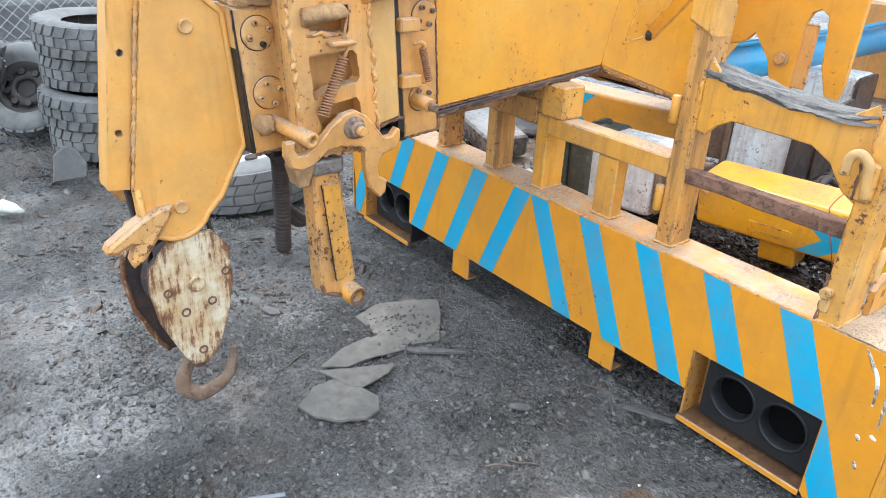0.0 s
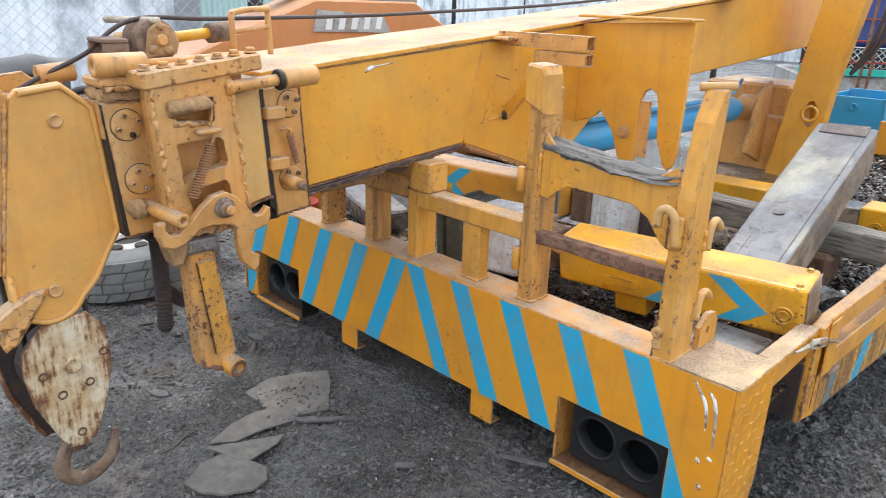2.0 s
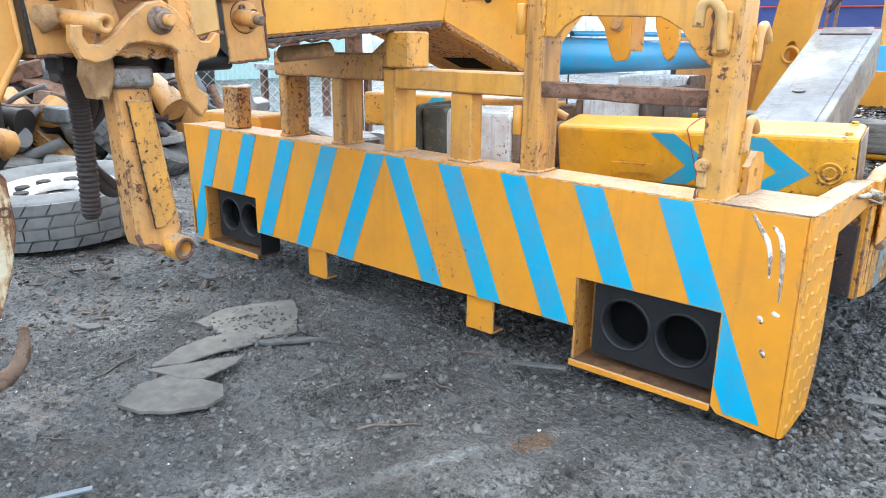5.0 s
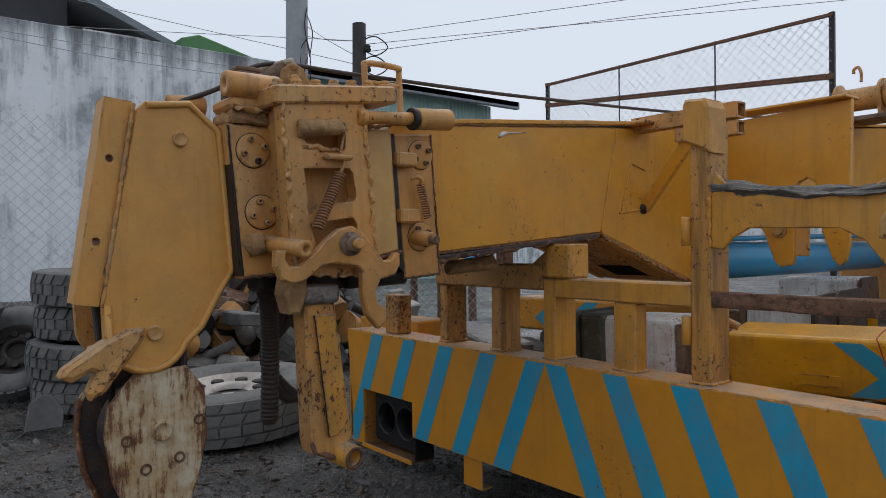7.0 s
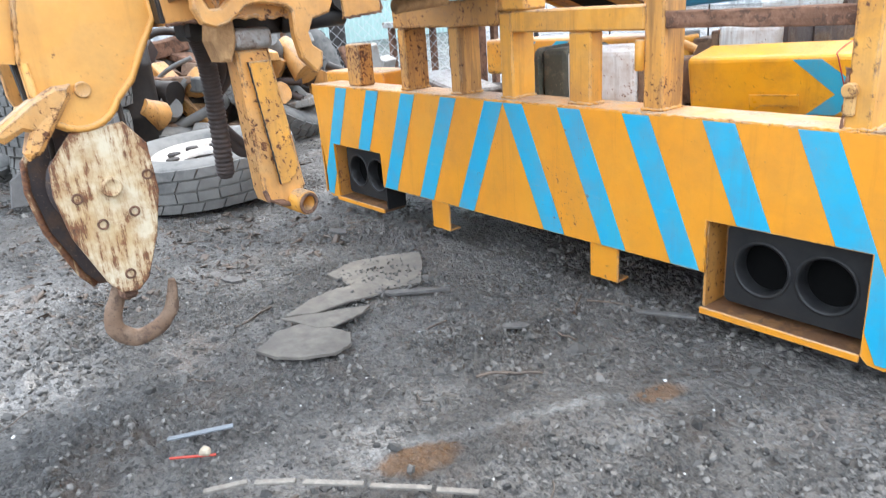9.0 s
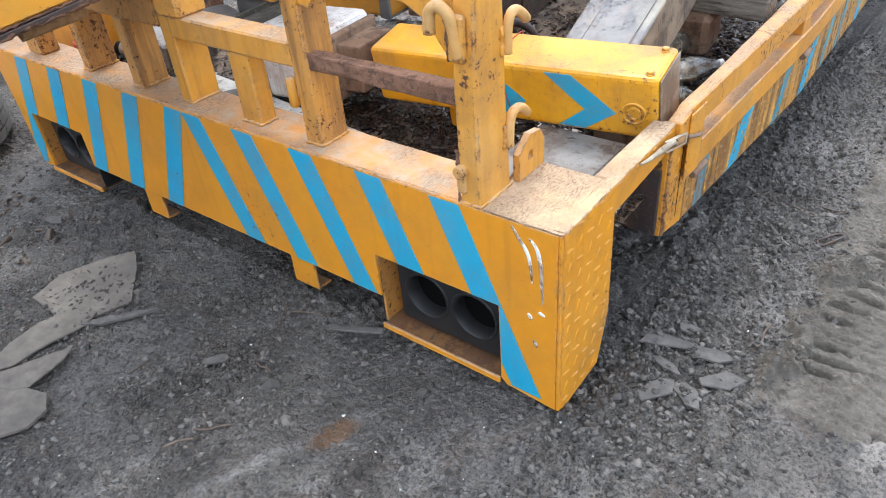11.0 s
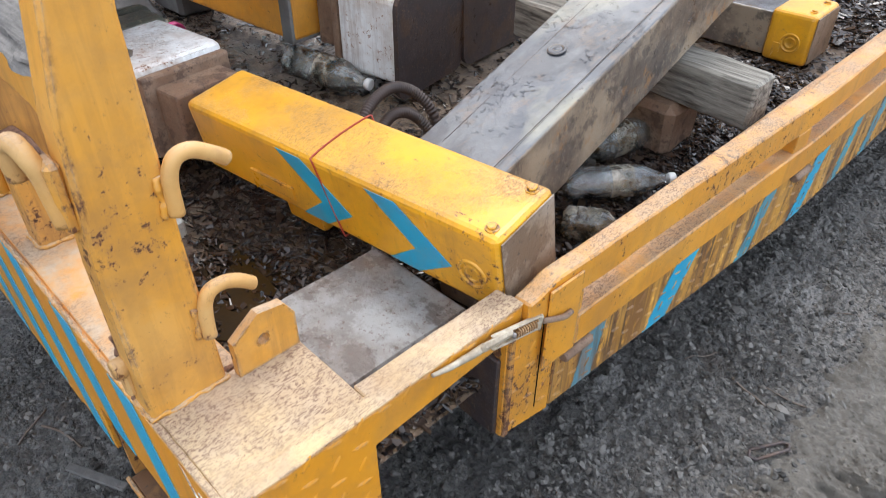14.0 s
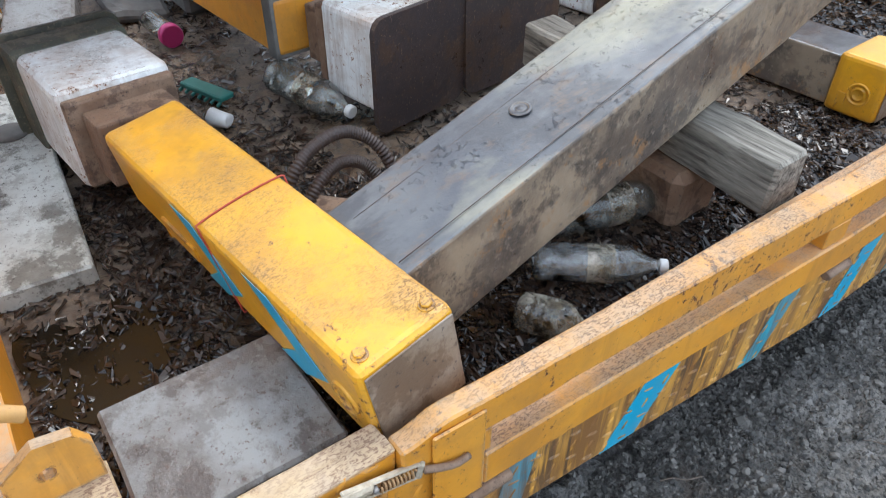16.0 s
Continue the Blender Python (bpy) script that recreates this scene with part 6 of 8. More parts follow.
# claw lever
claw = [(-0.998, 0.905), (-1.0, 0.87), (-0.985, 0.838), (-0.955, 0.828), (-0.925, 0.836), (-0.88, 0.868), (-0.845, 0.873), (-0.785, 0.862), (-0.772, 0.85), (-0.772, 0.80), (-0.76, 0.745), (-0.725, 0.708),
        (-0.708, 0.722), (-0.703, 0.755), (-0.728, 0.772), (-0.735, 0.80), (-0.72, 0.83), (-0.675, 0.842), (-0.662, 0.865), (-0.662, 0.893), (-0.672, 0.898), (-0.69, 0.878), (-0.712, 0.878),
        (-0.735, 0.905), (-0.768, 0.945), (-0.80, 0.962), (-0.835, 0.955), (-0.87, 0.93), (-0.905, 0.895), (-0.94, 0.868), (-0.965, 0.868), (-0.975, 0.885), (-0.972, 0.905)]
lever = thing("claw_lever", "faded tan claw latch lever bolted to the boom head", "latch lever", (-1.17, -0.81, 0.72))
part("claw", prism(claw, "x", -1.182, -1.155, 0.004), M_TAN, lever)
part("washer", lathe((-1.155, -0.808, 0.919), (1, 0, 0), [(0, 0.030), (0.008, 0.029), (0.008, 0.0)], 24), M_BROWN, lever)
part("nut", cyl((-1.147, -0.808, 0.919), (-1.125, -0.808, 0.919), 0.022, seg=6), M_BROWN, lever, "brown hexagon nut")
part("pivot_end", cyl((-1.125, -0.808, 0.919), (-1.108, -0.808, 0.919), 0.013, seg=16), M_TAN, lever)
part("pivot_shaft", cyl((-1.24, -0.808, 0.919), (-1.182, -0.808, 0.919), 0.02, seg=16), M_TAN, lever)
part("stop_pin", tube((-1.30, -0.965, 0.922), (-1.135, -0.935, 0.908), 0.020, 0.009), M_TAN, lever, "hollow stop pin")
part("grease_lump", rough_up(lathe((-1.29, -0.99, 0.92), (1, 0, 0), [(-0.01, 0.026), (0.02, 0.024), (0.035, 0.012), (0.036, 0)], 16), 0.014, 60), M_CRUMB, lever)
# folded jib leg
jib = thing("jib_leg", "tapered yellow jib leg with a tube end below the boom", "jib leg", (-1.27, -0.83, 0.4))
part("leg", prism([(-0.885, 0.775), (-0.80, 0.775), (-0.752, 0.425), (-0.785, 0.378), (-0.862, 0.40), (-0.868, 0.43)], "x", -1.315, -1.245, 0.006), M_TAN, jib)
part("doubler", prism([(-0.863, 0.745), (-0.803, 0.745), (-0.768, 0.47), (-0.80, 0.44), (-0.825, 0.44)], "x", -1.2445, -1.236, 0.002), M_POST, jib)
part("pivot_block", rough_up(box(-1.328, -1.228, -0.892, -0.792, 0.772, 0.822, 0.014, seg=3), 0.0015, 20), M_STEEL, jib, "grey pivot block")
part("end_tube", tube((-1.34, -0.79, 0.395), (-1.205, -0.772, 0.385), 0.031, 0.021), M_POST, jib)
part("tube_lip", tube((-1.206, -0.7722, 0.385), (-1.201, -0.7715, 0.3846), 0.0285, 0.0195), M_RUSTY, jib, "rusty tube lip")
# Dark plug stands for the shade deep in the tube.
part("tube_core", cyl((-1.33, -0.789, 0.3943), (-1.25, -0.778, 0.388), 0.0212, seg=16), M_DARK, jib)
bead([(-1.245, -0.868, 0.43), (-1.243, -0.86, 0.405), (-1.24, -0.80, 0.382)], 0.006, M_RUSTY, jib)
# Dark bead draws the contact shade beside the doubler.
bead([(-1.2355, -0.863, 0.745), (-1.2355, -0.825, 0.44)], 0.002, M_DARK, jib)
part("yoke", rough_up(prism([(-0.928, 0.868), (-0.888, 0.872), (-0.882, 0.80), (-0.902, 0.75), (-0.928, 0.752), (-0.942, 0.80)], "x", -1.30, -1.225, 0.008), 0.002, 30), M_CRUMB, jib, "brown greasy yoke")
# Solid dark box put in for a shaded cavity.
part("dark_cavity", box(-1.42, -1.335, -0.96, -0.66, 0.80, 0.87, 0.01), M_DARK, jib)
part("bumper_rod", cyl((-1.33, -0.72, 0.826), (-1.30, -0.55, 0.835), 0.028, seg=16), M_BLACK, jib, "black rubber rod")
# hanging hoses
hose = thing("hanging_hose", "brown corrugated hose sleeve hanging below the boom head", "hose", (-1.5, -0.86, 0.4))
part("sleeve", pipe(spline([(-1.46, -0.90, 0.84), (-1.50, -0.862, 0.75), (-1.52, -0.85, 0.6), (-1.53, -0.85, 0.42)], 60), [0.0235 + 0.0025 * ((k // 2) % 2) - 0.010 * max(0, (k - 172) / 8) for k in range(181)], 16), M_HOSE, hose)
for k, off in enumerate((0.0, 0.03)):
    part("loop", pipe(spline([(-1.48, -0.88, 0.80), (-1.56, -0.80 + off, 0.72), (-1.60, -0.83, 0.60), (-1.62, -0.76, 0.50 - off), (-1.60, -0.70, 0.46 + off), (-1.54, -0.72, 0.56)], 10), 0.016, 10), M_HOSE, hose, "black rubber loop")
# fork casting below the front flange
horn = thing("rope_guide_fork", "worn tan rope guide fork under the boom head", "rope guide", (-1.36, -1.34, 0.62))
fk = [(-1.268, 0.735), (-1.235, 0.738), (-1.238, 0.712), (-1.318, 0.60), (-1.345, 0.588), (-1.352, 0.605), (-1.335, 0.648), (-1.345, 0.652), (-1.382, 0.632), (-1.405, 0.642), (-1.398, 0.66), (-1.32, 0.712)]
part("prong", rough_up(prism(fk, "x", -1.372, -1.318, 0.010), 0.003, 30), M_TAN, horn, "worn forked casting")
part("bridge", obox((-1.386, -1.33, 0.69), (-1.351, -1.305, 0.675), 0.05, 0.03, 0.006), M_TAN, horn)
# Solid dark bar takes the place of the slot's shade.
part("rope_slot", obox((-1.40, -1.318, 0.80), (-1.40, -1.30, 0.62), 0.03, 0.018, 0.004), M_DARK, horn)
# sheave gear on top of the head
gear = thing("rope_sheaves", "brown greasy rope sheaves in a bracket on the boom head", "sheaves", (-1.47, -0.9, 1.27))
for k in range(4):
    part("sheave", lathe((-1.412 - 0.023 * k, -0.842, 1.345), (1, 0, 0.03), [(-0.010, 0.012), (-0.010, 0.055), (-0.007, 0.060), (0, 0.046), (0.007, 0.060), (0.010, 0.055), (0.010, 0.012)], 30), M_BROWN, gear)
part("side_plate", prism([(-0.885, 1.30), (-0.795, 1.312), (-0.785, 1.345), (-0.81, 1.385), (-0.84, 1.40), (-0.87, 1.375)], "x", -1.397, -1.383, 0.003), M_CRUMB, gear)
for y, z in ((-0.865, 1.325), (-0.82, 1.322), (-0.838, 1.385)):
    part("grease_lump", rough_up(lathe((-1.383, y, z), (1, 0, 0), [(-0.002, 0.013), (0.006, 0.011), (0.009, 0.0)], 10), 0.005, 60), M_CRUMB, gear)
part("sheave_pin", cyl((-1.60, -0.87, 1.345), (-1.375, -0.835, 1.35), 0.016, seg=16), M_TAN, gear)
part("top_stay", cyl((-1.60, -0.90, 1.395), (-1.385, -0.84, 1.40), 0.010, seg=12), M_LATCH, gear)
part("front_plate", box(-1.45, -1.34, -1.01, -0.945, 1.345, 1.357, 0.003), M_BROWN, gear)
for x in (-1.445, -1.345):
    part("front_cheek", box(x - 0.006, x + 0.006, -1.01, -0.945, 1.27, 1.3445, 0.002), M_BROWN, gear)
part("yellow_rod", cyl((-1.50, -0.79, 1.345), (-1.52, -0.62, 1.36), 0.016, seg=14), M_BRIGHT, gear, "bright yellow rod")
part("rod_collar", cyl((-1.52, -0.63, 1.358), (-1.524, -0.56, 1.364), 0.030, seg=18), M_BROWN, gear)
guard = spline([(-1.36, -0.63, 1.30), (-1.36, -0.635, 1.40), (-1.37, -0.62, 1.425), (-1.40, -0.50, 1.435), (-1.41, -0.485, 1.42), (-1.41, -0.48, 1.30)], 6)
gd = thing("rope_guard", "bent yellow rope guard bar welded on the boom", "rope guard", (-1.38, -0.55, 1.27))
part("bar", pipe(guard, 0.009, 10), M_TAN, gd)
part("bar", pipe([(-1.36, -0.63, 1.37), (-1.41, -0.485, 1.385)], 0.007, 10), M_TAN, gd)
rope = spline([(-1.45, -1.20, 1.225), (-1.44, -1.12, 1.268), (-1.44, -1.02, 1.315), (-1.45, -0.88, 1.40), (-1.43, -0.6, 1.405), (-1.43, 0.2, 1.43), (-1.45, 1.6, 1.52), (-1.5, 4.2, 1.80)], 14)
single("hoist_rope", pipe(rope, 0.0062, 8), M_HOSE, "dark greasy steel hoist rope along the boom", "wire rope")

# ---- hook block ----
blk = thing("hook_block", "rusty cream hook block with peeling paint hanging from the boom head", "hook block", (-1.39, -1.21, 0.09))
outline = [(-1.255, 0.632), (-1.14, 0.640), (-1.098, 0.585), (-1.092, 0.47), (-1.118, 0.36), (-1.158, 0.262), (-1.185, 0.238), (-1.225, 0.243), (-1.25, 0.275), (-1.302, 0.40), (-1.318, 0.50), (-1.312, 0.565)]
part("side_plate", rough_up(prism(outline, "x", -1.352, -1.338, 0.003), 0.001, 10), M_HOOKPL, blk, "cream side plate flaking to rust")
part("side_plate", prism([(y - 0.03, z - 0.0) for y, z in outline], "x", -1.462, -1.455, 0.001), M_PLATE, blk, "dark greasy inner plate")
part("side_plate", prism([(y - 0.03, z - 0.0) for y, z in outline], "x", -1.472, -1.4625, 0.003), M_HOOKPL, blk)
part("plate_rim", pipe([(-1.457, y - 0.031, z) for y, z in outline[7:] + outline[:1]], 0.0085, 8), M_HOOKPL, blk)
part("sheave", lathe((-1.40, -1.205, 0.50), (1, 0, 0), [(-0.022, 0.02), (-0.022, 0.10), (-0.016, 0.112), (0, 0.096), (0.016, 0.112), (0.022, 0.10), (0.022, 0.02)], 40), M_PLATE, blk, "dark grooved sheave")
part("axle", lathe((-1.338, -1.197, 0.50), (1, 0, 0), [(0, 0.024), (0.012, 0.023), (0.013, 0.018), (0.011, 0.016), (0.012, 0)], 20), M_HOOKPL, blk)
for y, z in ((-1.272, 0.487), (-1.112, 0.512), (-1.232, 0.417), (-1.158, 0.432), (-1.198, 0.285)):
    part("bolt", lathe((-1.338, y, z), (1, 0, 0), [(0, 0.0130), (0.004, 0.0125), (0.004, 0.0085), (-0.004, 0.008), (-0.004, 0.0)], 14), M_RUSTY, blk)
    part("spacer", cyl((-1.455, y - 0.01, z), (-1.352, y, z), 0.009, seg=10), M_RUSTY, blk)
part("rope_fall", pipe([(-1.40, -1.29, 0.50), (-1.395, -1.285, 0.68), (-1.40, -1.27, 0.82)], 0.007, 8), M_DARK, blk)
part("rope_fall", pipe([(-1.40, -1.115, 0.50), (-1.40, -1.13, 0.72)], 0.007, 8), M_DARK, blk)
part("trunnion", box(-1.453, -1.353, -1.225, -1.185, 0.215, 0.262, 0.008), M_RUSTY, blk)
hk = spline([(-1.40, -1.213, 0.245), (-1.40, -1.232, 0.205), (-1.40, -1.248, 0.165), (-1.398, -1.245, 0.13), (-1.396, -1.205, 0.097), (-1.394, -1.15, 0.107), (-1.392, -1.112, 0.14), (-1.392, -1.098, 0.185), (-1.392, -1.092, 0.225)], 7)
nk = len(hk)
bm = pipe(hk, [0.017 + 0.006 * math.sin(min(1, k / nk * 1.25) * math.pi) - 0.010 * max(0, (k / nk - 0.8) / 0.2) for k in range(nk)], 14)
for v in bm.verts:
    v.co.x = -1.396 + (v.co.x + 1.396) * 0.75
part("hook", rough_up(bm, 0.002, 30), M_BROWN, blk, "brown rusted forged hook")

# ---- deck and side rail ----
PITCH = 0.033


def rz(y, z):
    """Height along the rail: level beside the outriggers, then rising gently to the tail."""
    return z + 0.012 + 0.010 * min(1.1, max(0.0, y - 0.7)) + 0.038 * max(0.0, y - 1.8)


def rail_bar(x0, x1, y0, y1, z0, z1, bevel=0.003, cuts=0):
    bm = box(x0, x1, y0, y1, z0, z1, bevel)
    if cuts:
        bmesh.ops.subdivide_edges(bm, edges=[e for e in bm.edges if abs(e.verts[0].co.y - e.verts[1].co.y) > (y1 - y0) * 0.6], cuts=cuts)
    for v in bm.verts:
        v.co.z = rz(v.co.y, v.co.z)
    return bm


YE = 4.35


def board_low(y):
    """How the lower edge of the drop board falls away from the level of the bars."""
    return 0.035 - 0.05 * min(1.2, y - 0.7)


deck = thing("truck_deck", "muddy steel truck deck with an orange side frame", "truck deck", (-1.2, 2.2, 0.0))


def deck_height(x, y):
    p = Vector((x, y, 3.0))
    return 0.325 + 0.028 * min(1.0, max(0.0, (-x - 0.4) / 1.0)) + noise.noise(p * 5) * 0.008 + noise.noise(p * 17) * 0.006 + PITCH * 0.6 * max(0, y - 0.7)


xs, ys = np.linspace(-2.52, -0.03, 120), np.linspace(0.14, YE - 0.02, 190)
bm = bmesh.new()
grid = [[bm.verts.new((x, y, deck_height(x, y))) for x in xs] for y in ys]
for j in range(len(ys) - 1):
    for i in range(len(xs) - 1):
        f = bm.faces.new((grid[j][i], grid[j][i + 1], grid[j + 1][i + 1], grid[j + 1][i]))
        f.smooth = True
part("deck_floor", bm, M_DECK, deck, "deck floor under wet dark mud")
part("deck_underside", box(-2.5, -0.05, 0.56, YE, 0.20, 0.285, 0), M_DARK, deck)
part("deck_end_wall", box(-0.30, 0.004, 0.535, 0.546, 0.21, 0.415, 0.003), M_PLATE, deck, "rusty dark wall below the deck")
rail = thing("side_rail", "long orange side rail with a slotted frame and blue stripes", "side rail", (0.0, 2.4, 0.05))
bm = rail_bar(-0.004, 0.050, 0.585, YE, 0.470, 0.546, 0.004, 180)
for v in bm.verts:
    if v.co.z > rz(v.co.y, 0.51):
        v.co.z -= 0.022 * (1 - smooth(0.585, 0.67, v.co.y))
    if v.co.x < 0.01:
        v.co.x += 0.014 * (1 - smooth(0.7, 1.5, v.co.y))
part("top_bar", rough_up(bm, 0.0014, 16), M_RAIL, rail, "top bar with scraped bare upper face")
bm = box(-0.050, -0.0007, 0.2555, 0.584, 0.478, 0.532, 0.003)
bmesh.ops.subdivide_edges(bm, edges=[e for e in bm.edges if abs(e.verts[0].co.y - e.verts[1].co.y) > 0.2], cuts=14)
part("corner_bar", rough_up(bm, 0.0012, 18), M_BLOCKTOP, rail, "dirty scraped bar joining the bumper end")
part("lower_bar", rail_bar(-0.010, 0.055, 0.728, YE, 0.335, 0.416, 0.004, 60), M_RAIL, rail)
part("slot_back", rail_bar(-0.030, -0.0125, 0.70, YE, 0.340, 0.470, 0), M_RAIL, rail)
for y, w in ((0.66, 0.085), (1.60, 0.075), (2.62, 0.062), (3.5, 0.062), (4.28, 0.062)):
    part("rib", rail_bar(-0.012, 0.0485, y, y + w, 0.4165, 0.4695, 0.002), M_RAIL, rail)
part("corner_plate", prism([(0.545, 0.205), (0.688, 0.178), (0.688, 0.481), (0.545, 0.476)], "x", 0.022, 0.040, 0.003), M_RAIL, rail, "tread-plate corner post")
part("corner_return", box(-0.02, 0.0215, 0.547, 0.562, 0.205, 0.47, 0.002), M_RECESS, rail, "rusty inner edge of the corner post")
bm = rail_bar(0.018, 0.040, 0.692, YE, 0.135, 0.334, 0.003, 60)
for v in bm.verts:
    if v.co.z < rz(v.co.y, 0.2):
        v.co.z += board_low(v.co.y)
part("drop_board", bm, M_BOARD, rail, "rusty tread-plate drop board")
bm = bmesh.new()
for i in range(78):
    for j in range(5):
        y = 0.715 + i * 0.0465
        z = rz(y, 0.155 + j * 0.0415 + board_low(y) * (1 - j / 4.5))
        tread_lug(bm, Vector((0.0402, y, z)), 60 if (i + j) % 2 else -8)
tagged(part("tread_relief", bm, M_BOARD, rail), kind="stuff")
for y, w, lean, mat in ((0.765, 0.065, 0.03, M_TEALST), (1.03, 0.095, 0.10, M_BLUE), (1.455, 0.065, 0.085, M_TEALST), (1.765, 0.085, 0.085, M_BLUE), (2.05, 0.06, 0.07, M_TEALST), (2.28, 0.07, 0.07, M_TEALST), (2.62, 0.085, 0.07, M_BLUE), (3.0, 0.07, 0.07, M_TEALST), (3.4, 0.085, 0.07, M_BLUE), (3.85, 0.08, 0.07, M_TEALST)):
    lo = rz(y, 0.138 + board_low(y))
    p = [(y, lo), (y + w, lo), (y + w + lean, rz(y, 0.331)), (y + lean, rz(y, 0.331))]
    part("stripe", prism(p, "x", 0.0404, 0.0418, 0), mat, rail)
for y in (0.70, 1.66, 2.4, 3.3):
    part("hinge", cyl((0.052, y, rz(y, 0.318)), (0.052, y + 0.085, rz(y, 0.320)), 0.0125, seg=14), M_BROWN, rail, "worn steel hinge barrel")
part("hasp_plate", rough_up(box(0.0505, 0.0565, 0.632, 0.727, 0.345, 0.543, 0.003), 0.001, 20), M_RAIL, rail, "tall orange corner gusset")
bm = bmesh.new()
for i in range(3):
    for j in range(6):
        tread_lug(bm, Vector((0.0402, 0.568 + i * 0.0465, 0.228 + j * 0.0455)), 60 if (i + j) % 2 else -8)
tagged(part("corner_plate_relief", bm, M_RAIL, rail), kind="stuff")
part("seam", box(0.0395, 0.0408, 0.640, 0.643, 0.22, 0.46, 0), M_VOID, rail)
for ob in list(rail.children_recursive):
    for v in ob.data.vertices:
        v.co.x += 0.032 * min(v.co.y, 1.7) - 0.042 if v.co.y > 0.584 or ob.name.startswith("corner_p") else 0.0
# cast toggle latch with its spring, lying along the outer face
part("hasp_loop", pipe(spline([(0.034, 0.615, 0.487), (0.043, 0.64, 0.482), (0.046, 0.665, 0.474), (0.042, 0.69, 0.467)], 6), 0.006, 10), M_BROWN, rail)
q = spline([(0.017, 0.360, 0.528), (0.019, 0.39, 0.521), (0.021, 0.43, 0.517), (0.023, 0.475, 0.513)], 6)
bm = pipe(q, [0.0035 + 0.005 * k / len(q) for k in range(len(q))], 10)
clasp = part("latch_lever", rough_up(bm, 0.0012, 50), M_LATCH, rail, "pale worn toggle lever")
for dz in (-0.014, 0.014):
    part("clasp_bar", rough_up(obox((0.024, 0.490, 0.512 + dz), (0.028, 0.612, 0.484 + dz), 0.010, 0.005, 0.002), 0.001, 50), M_LATCH, clasp)
part("clasp_end", rough_up(obox((0.028, 0.606, 0.485), (0.028, 0.618, 0.482), 0.013, 0.034, 0.004), 0.001, 50), M_LATCH, clasp)
part("clasp_pad", rough_up(obox((0.027, 0.462, 0.522), (0.029, 0.535, 0.512), 0.012, 0.016, 0.005), 0.003, 40), M_LATCH, clasp)
part("latch_spring", helix((0.028, 0.545, 0.500), (0.028, 0.602, 0.487), 0.008, 0.002, 9), M_CRUMB, clasp)
part("clasp_pin", cyl((0.014, 0.538, 0.503), (0.036, 0.538, 0.503), 0.005, seg=12), M_STEEL, clasp)
part("tail_board", rough_up(box(-0.84, -0.025, YE - 0.05, YE - 0.02, 0.42, 0.735, 0.006), 0.002, 6), M_BOOM, deck, "orange tail board")
part("tail_post", box(-0.02, 0.05, YE + 0.002, YE + 0.05, 0.15, 0.755, 0.006), M_RAIL, deck)


# ---- outriggers and loads on the deck ----
class Frame:
    """A bar's own axes: u along it from its end, v up, n out of its front face."""

    def __init__(self, end, far, roll=0.0):
        self.o = Vector(end)
        self.u = (Vector(far) - self.o).normalized()
        self.n = self.u.cross(Vector((0, 0, 1))).normalized()
        if self.n.y > 0:
            self.n = -self.n
        self.v = Vector((0, 0, 1))
        self.v = (self.v - self.u * self.v.dot(self.u)).normalized()
        c, q = math.cos(radians(roll)), math.sin(radians(roll))
        self.n, self.v = self.n * c - self.v * q, self.v * c + self.n * q
        self.length = (Vector(far) - self.o).length

    def at(self, u, v, n):
        return self.o + self.u * u + self.v * v + self.n * n

    def slab(self, pts, n0, n1):
        bm = bmesh.new()
        lo, hi = [bm.verts.new(self.at(u, v, n0)) for u, v in pts], [bm.verts.new(self.at(u, v, n1)) for u, v in pts]
        bm.faces.new(lo)
        bm.faces.new(hi[::-1])
        for i in range(len(pts)):
            bm.faces.new((lo[i], lo[(i + 1) % len(pts)], hi[(i + 1) % len(pts)], hi[i]))
        bmesh.ops.recalc_face_normals(bm, faces=bm.faces)
        return bm

    def bar(self, u0, u1, w, h, bevel=0.008, dv=0.0, dn=0.0, seg=2):
        return obox(self.at(u0, dv, dn), self.at(u1, dv, dn), w, h, bevel, self.v, seg=seg)


def chevron(fr, tip, w, h, way):
    k = way
    low, run = -0.02, 0.125
    pts = [(tip, low), (tip + k * run, h / 2 - 0.012), (tip + k * (run + w), h / 2 - 0.012), (tip + k * w * 1.15, low), (tip + k * (run * 0.72 + w), -h / 2 + 0.012), (tip + k * run * 0.72, -h / 2 + 0.012)]
    return pts


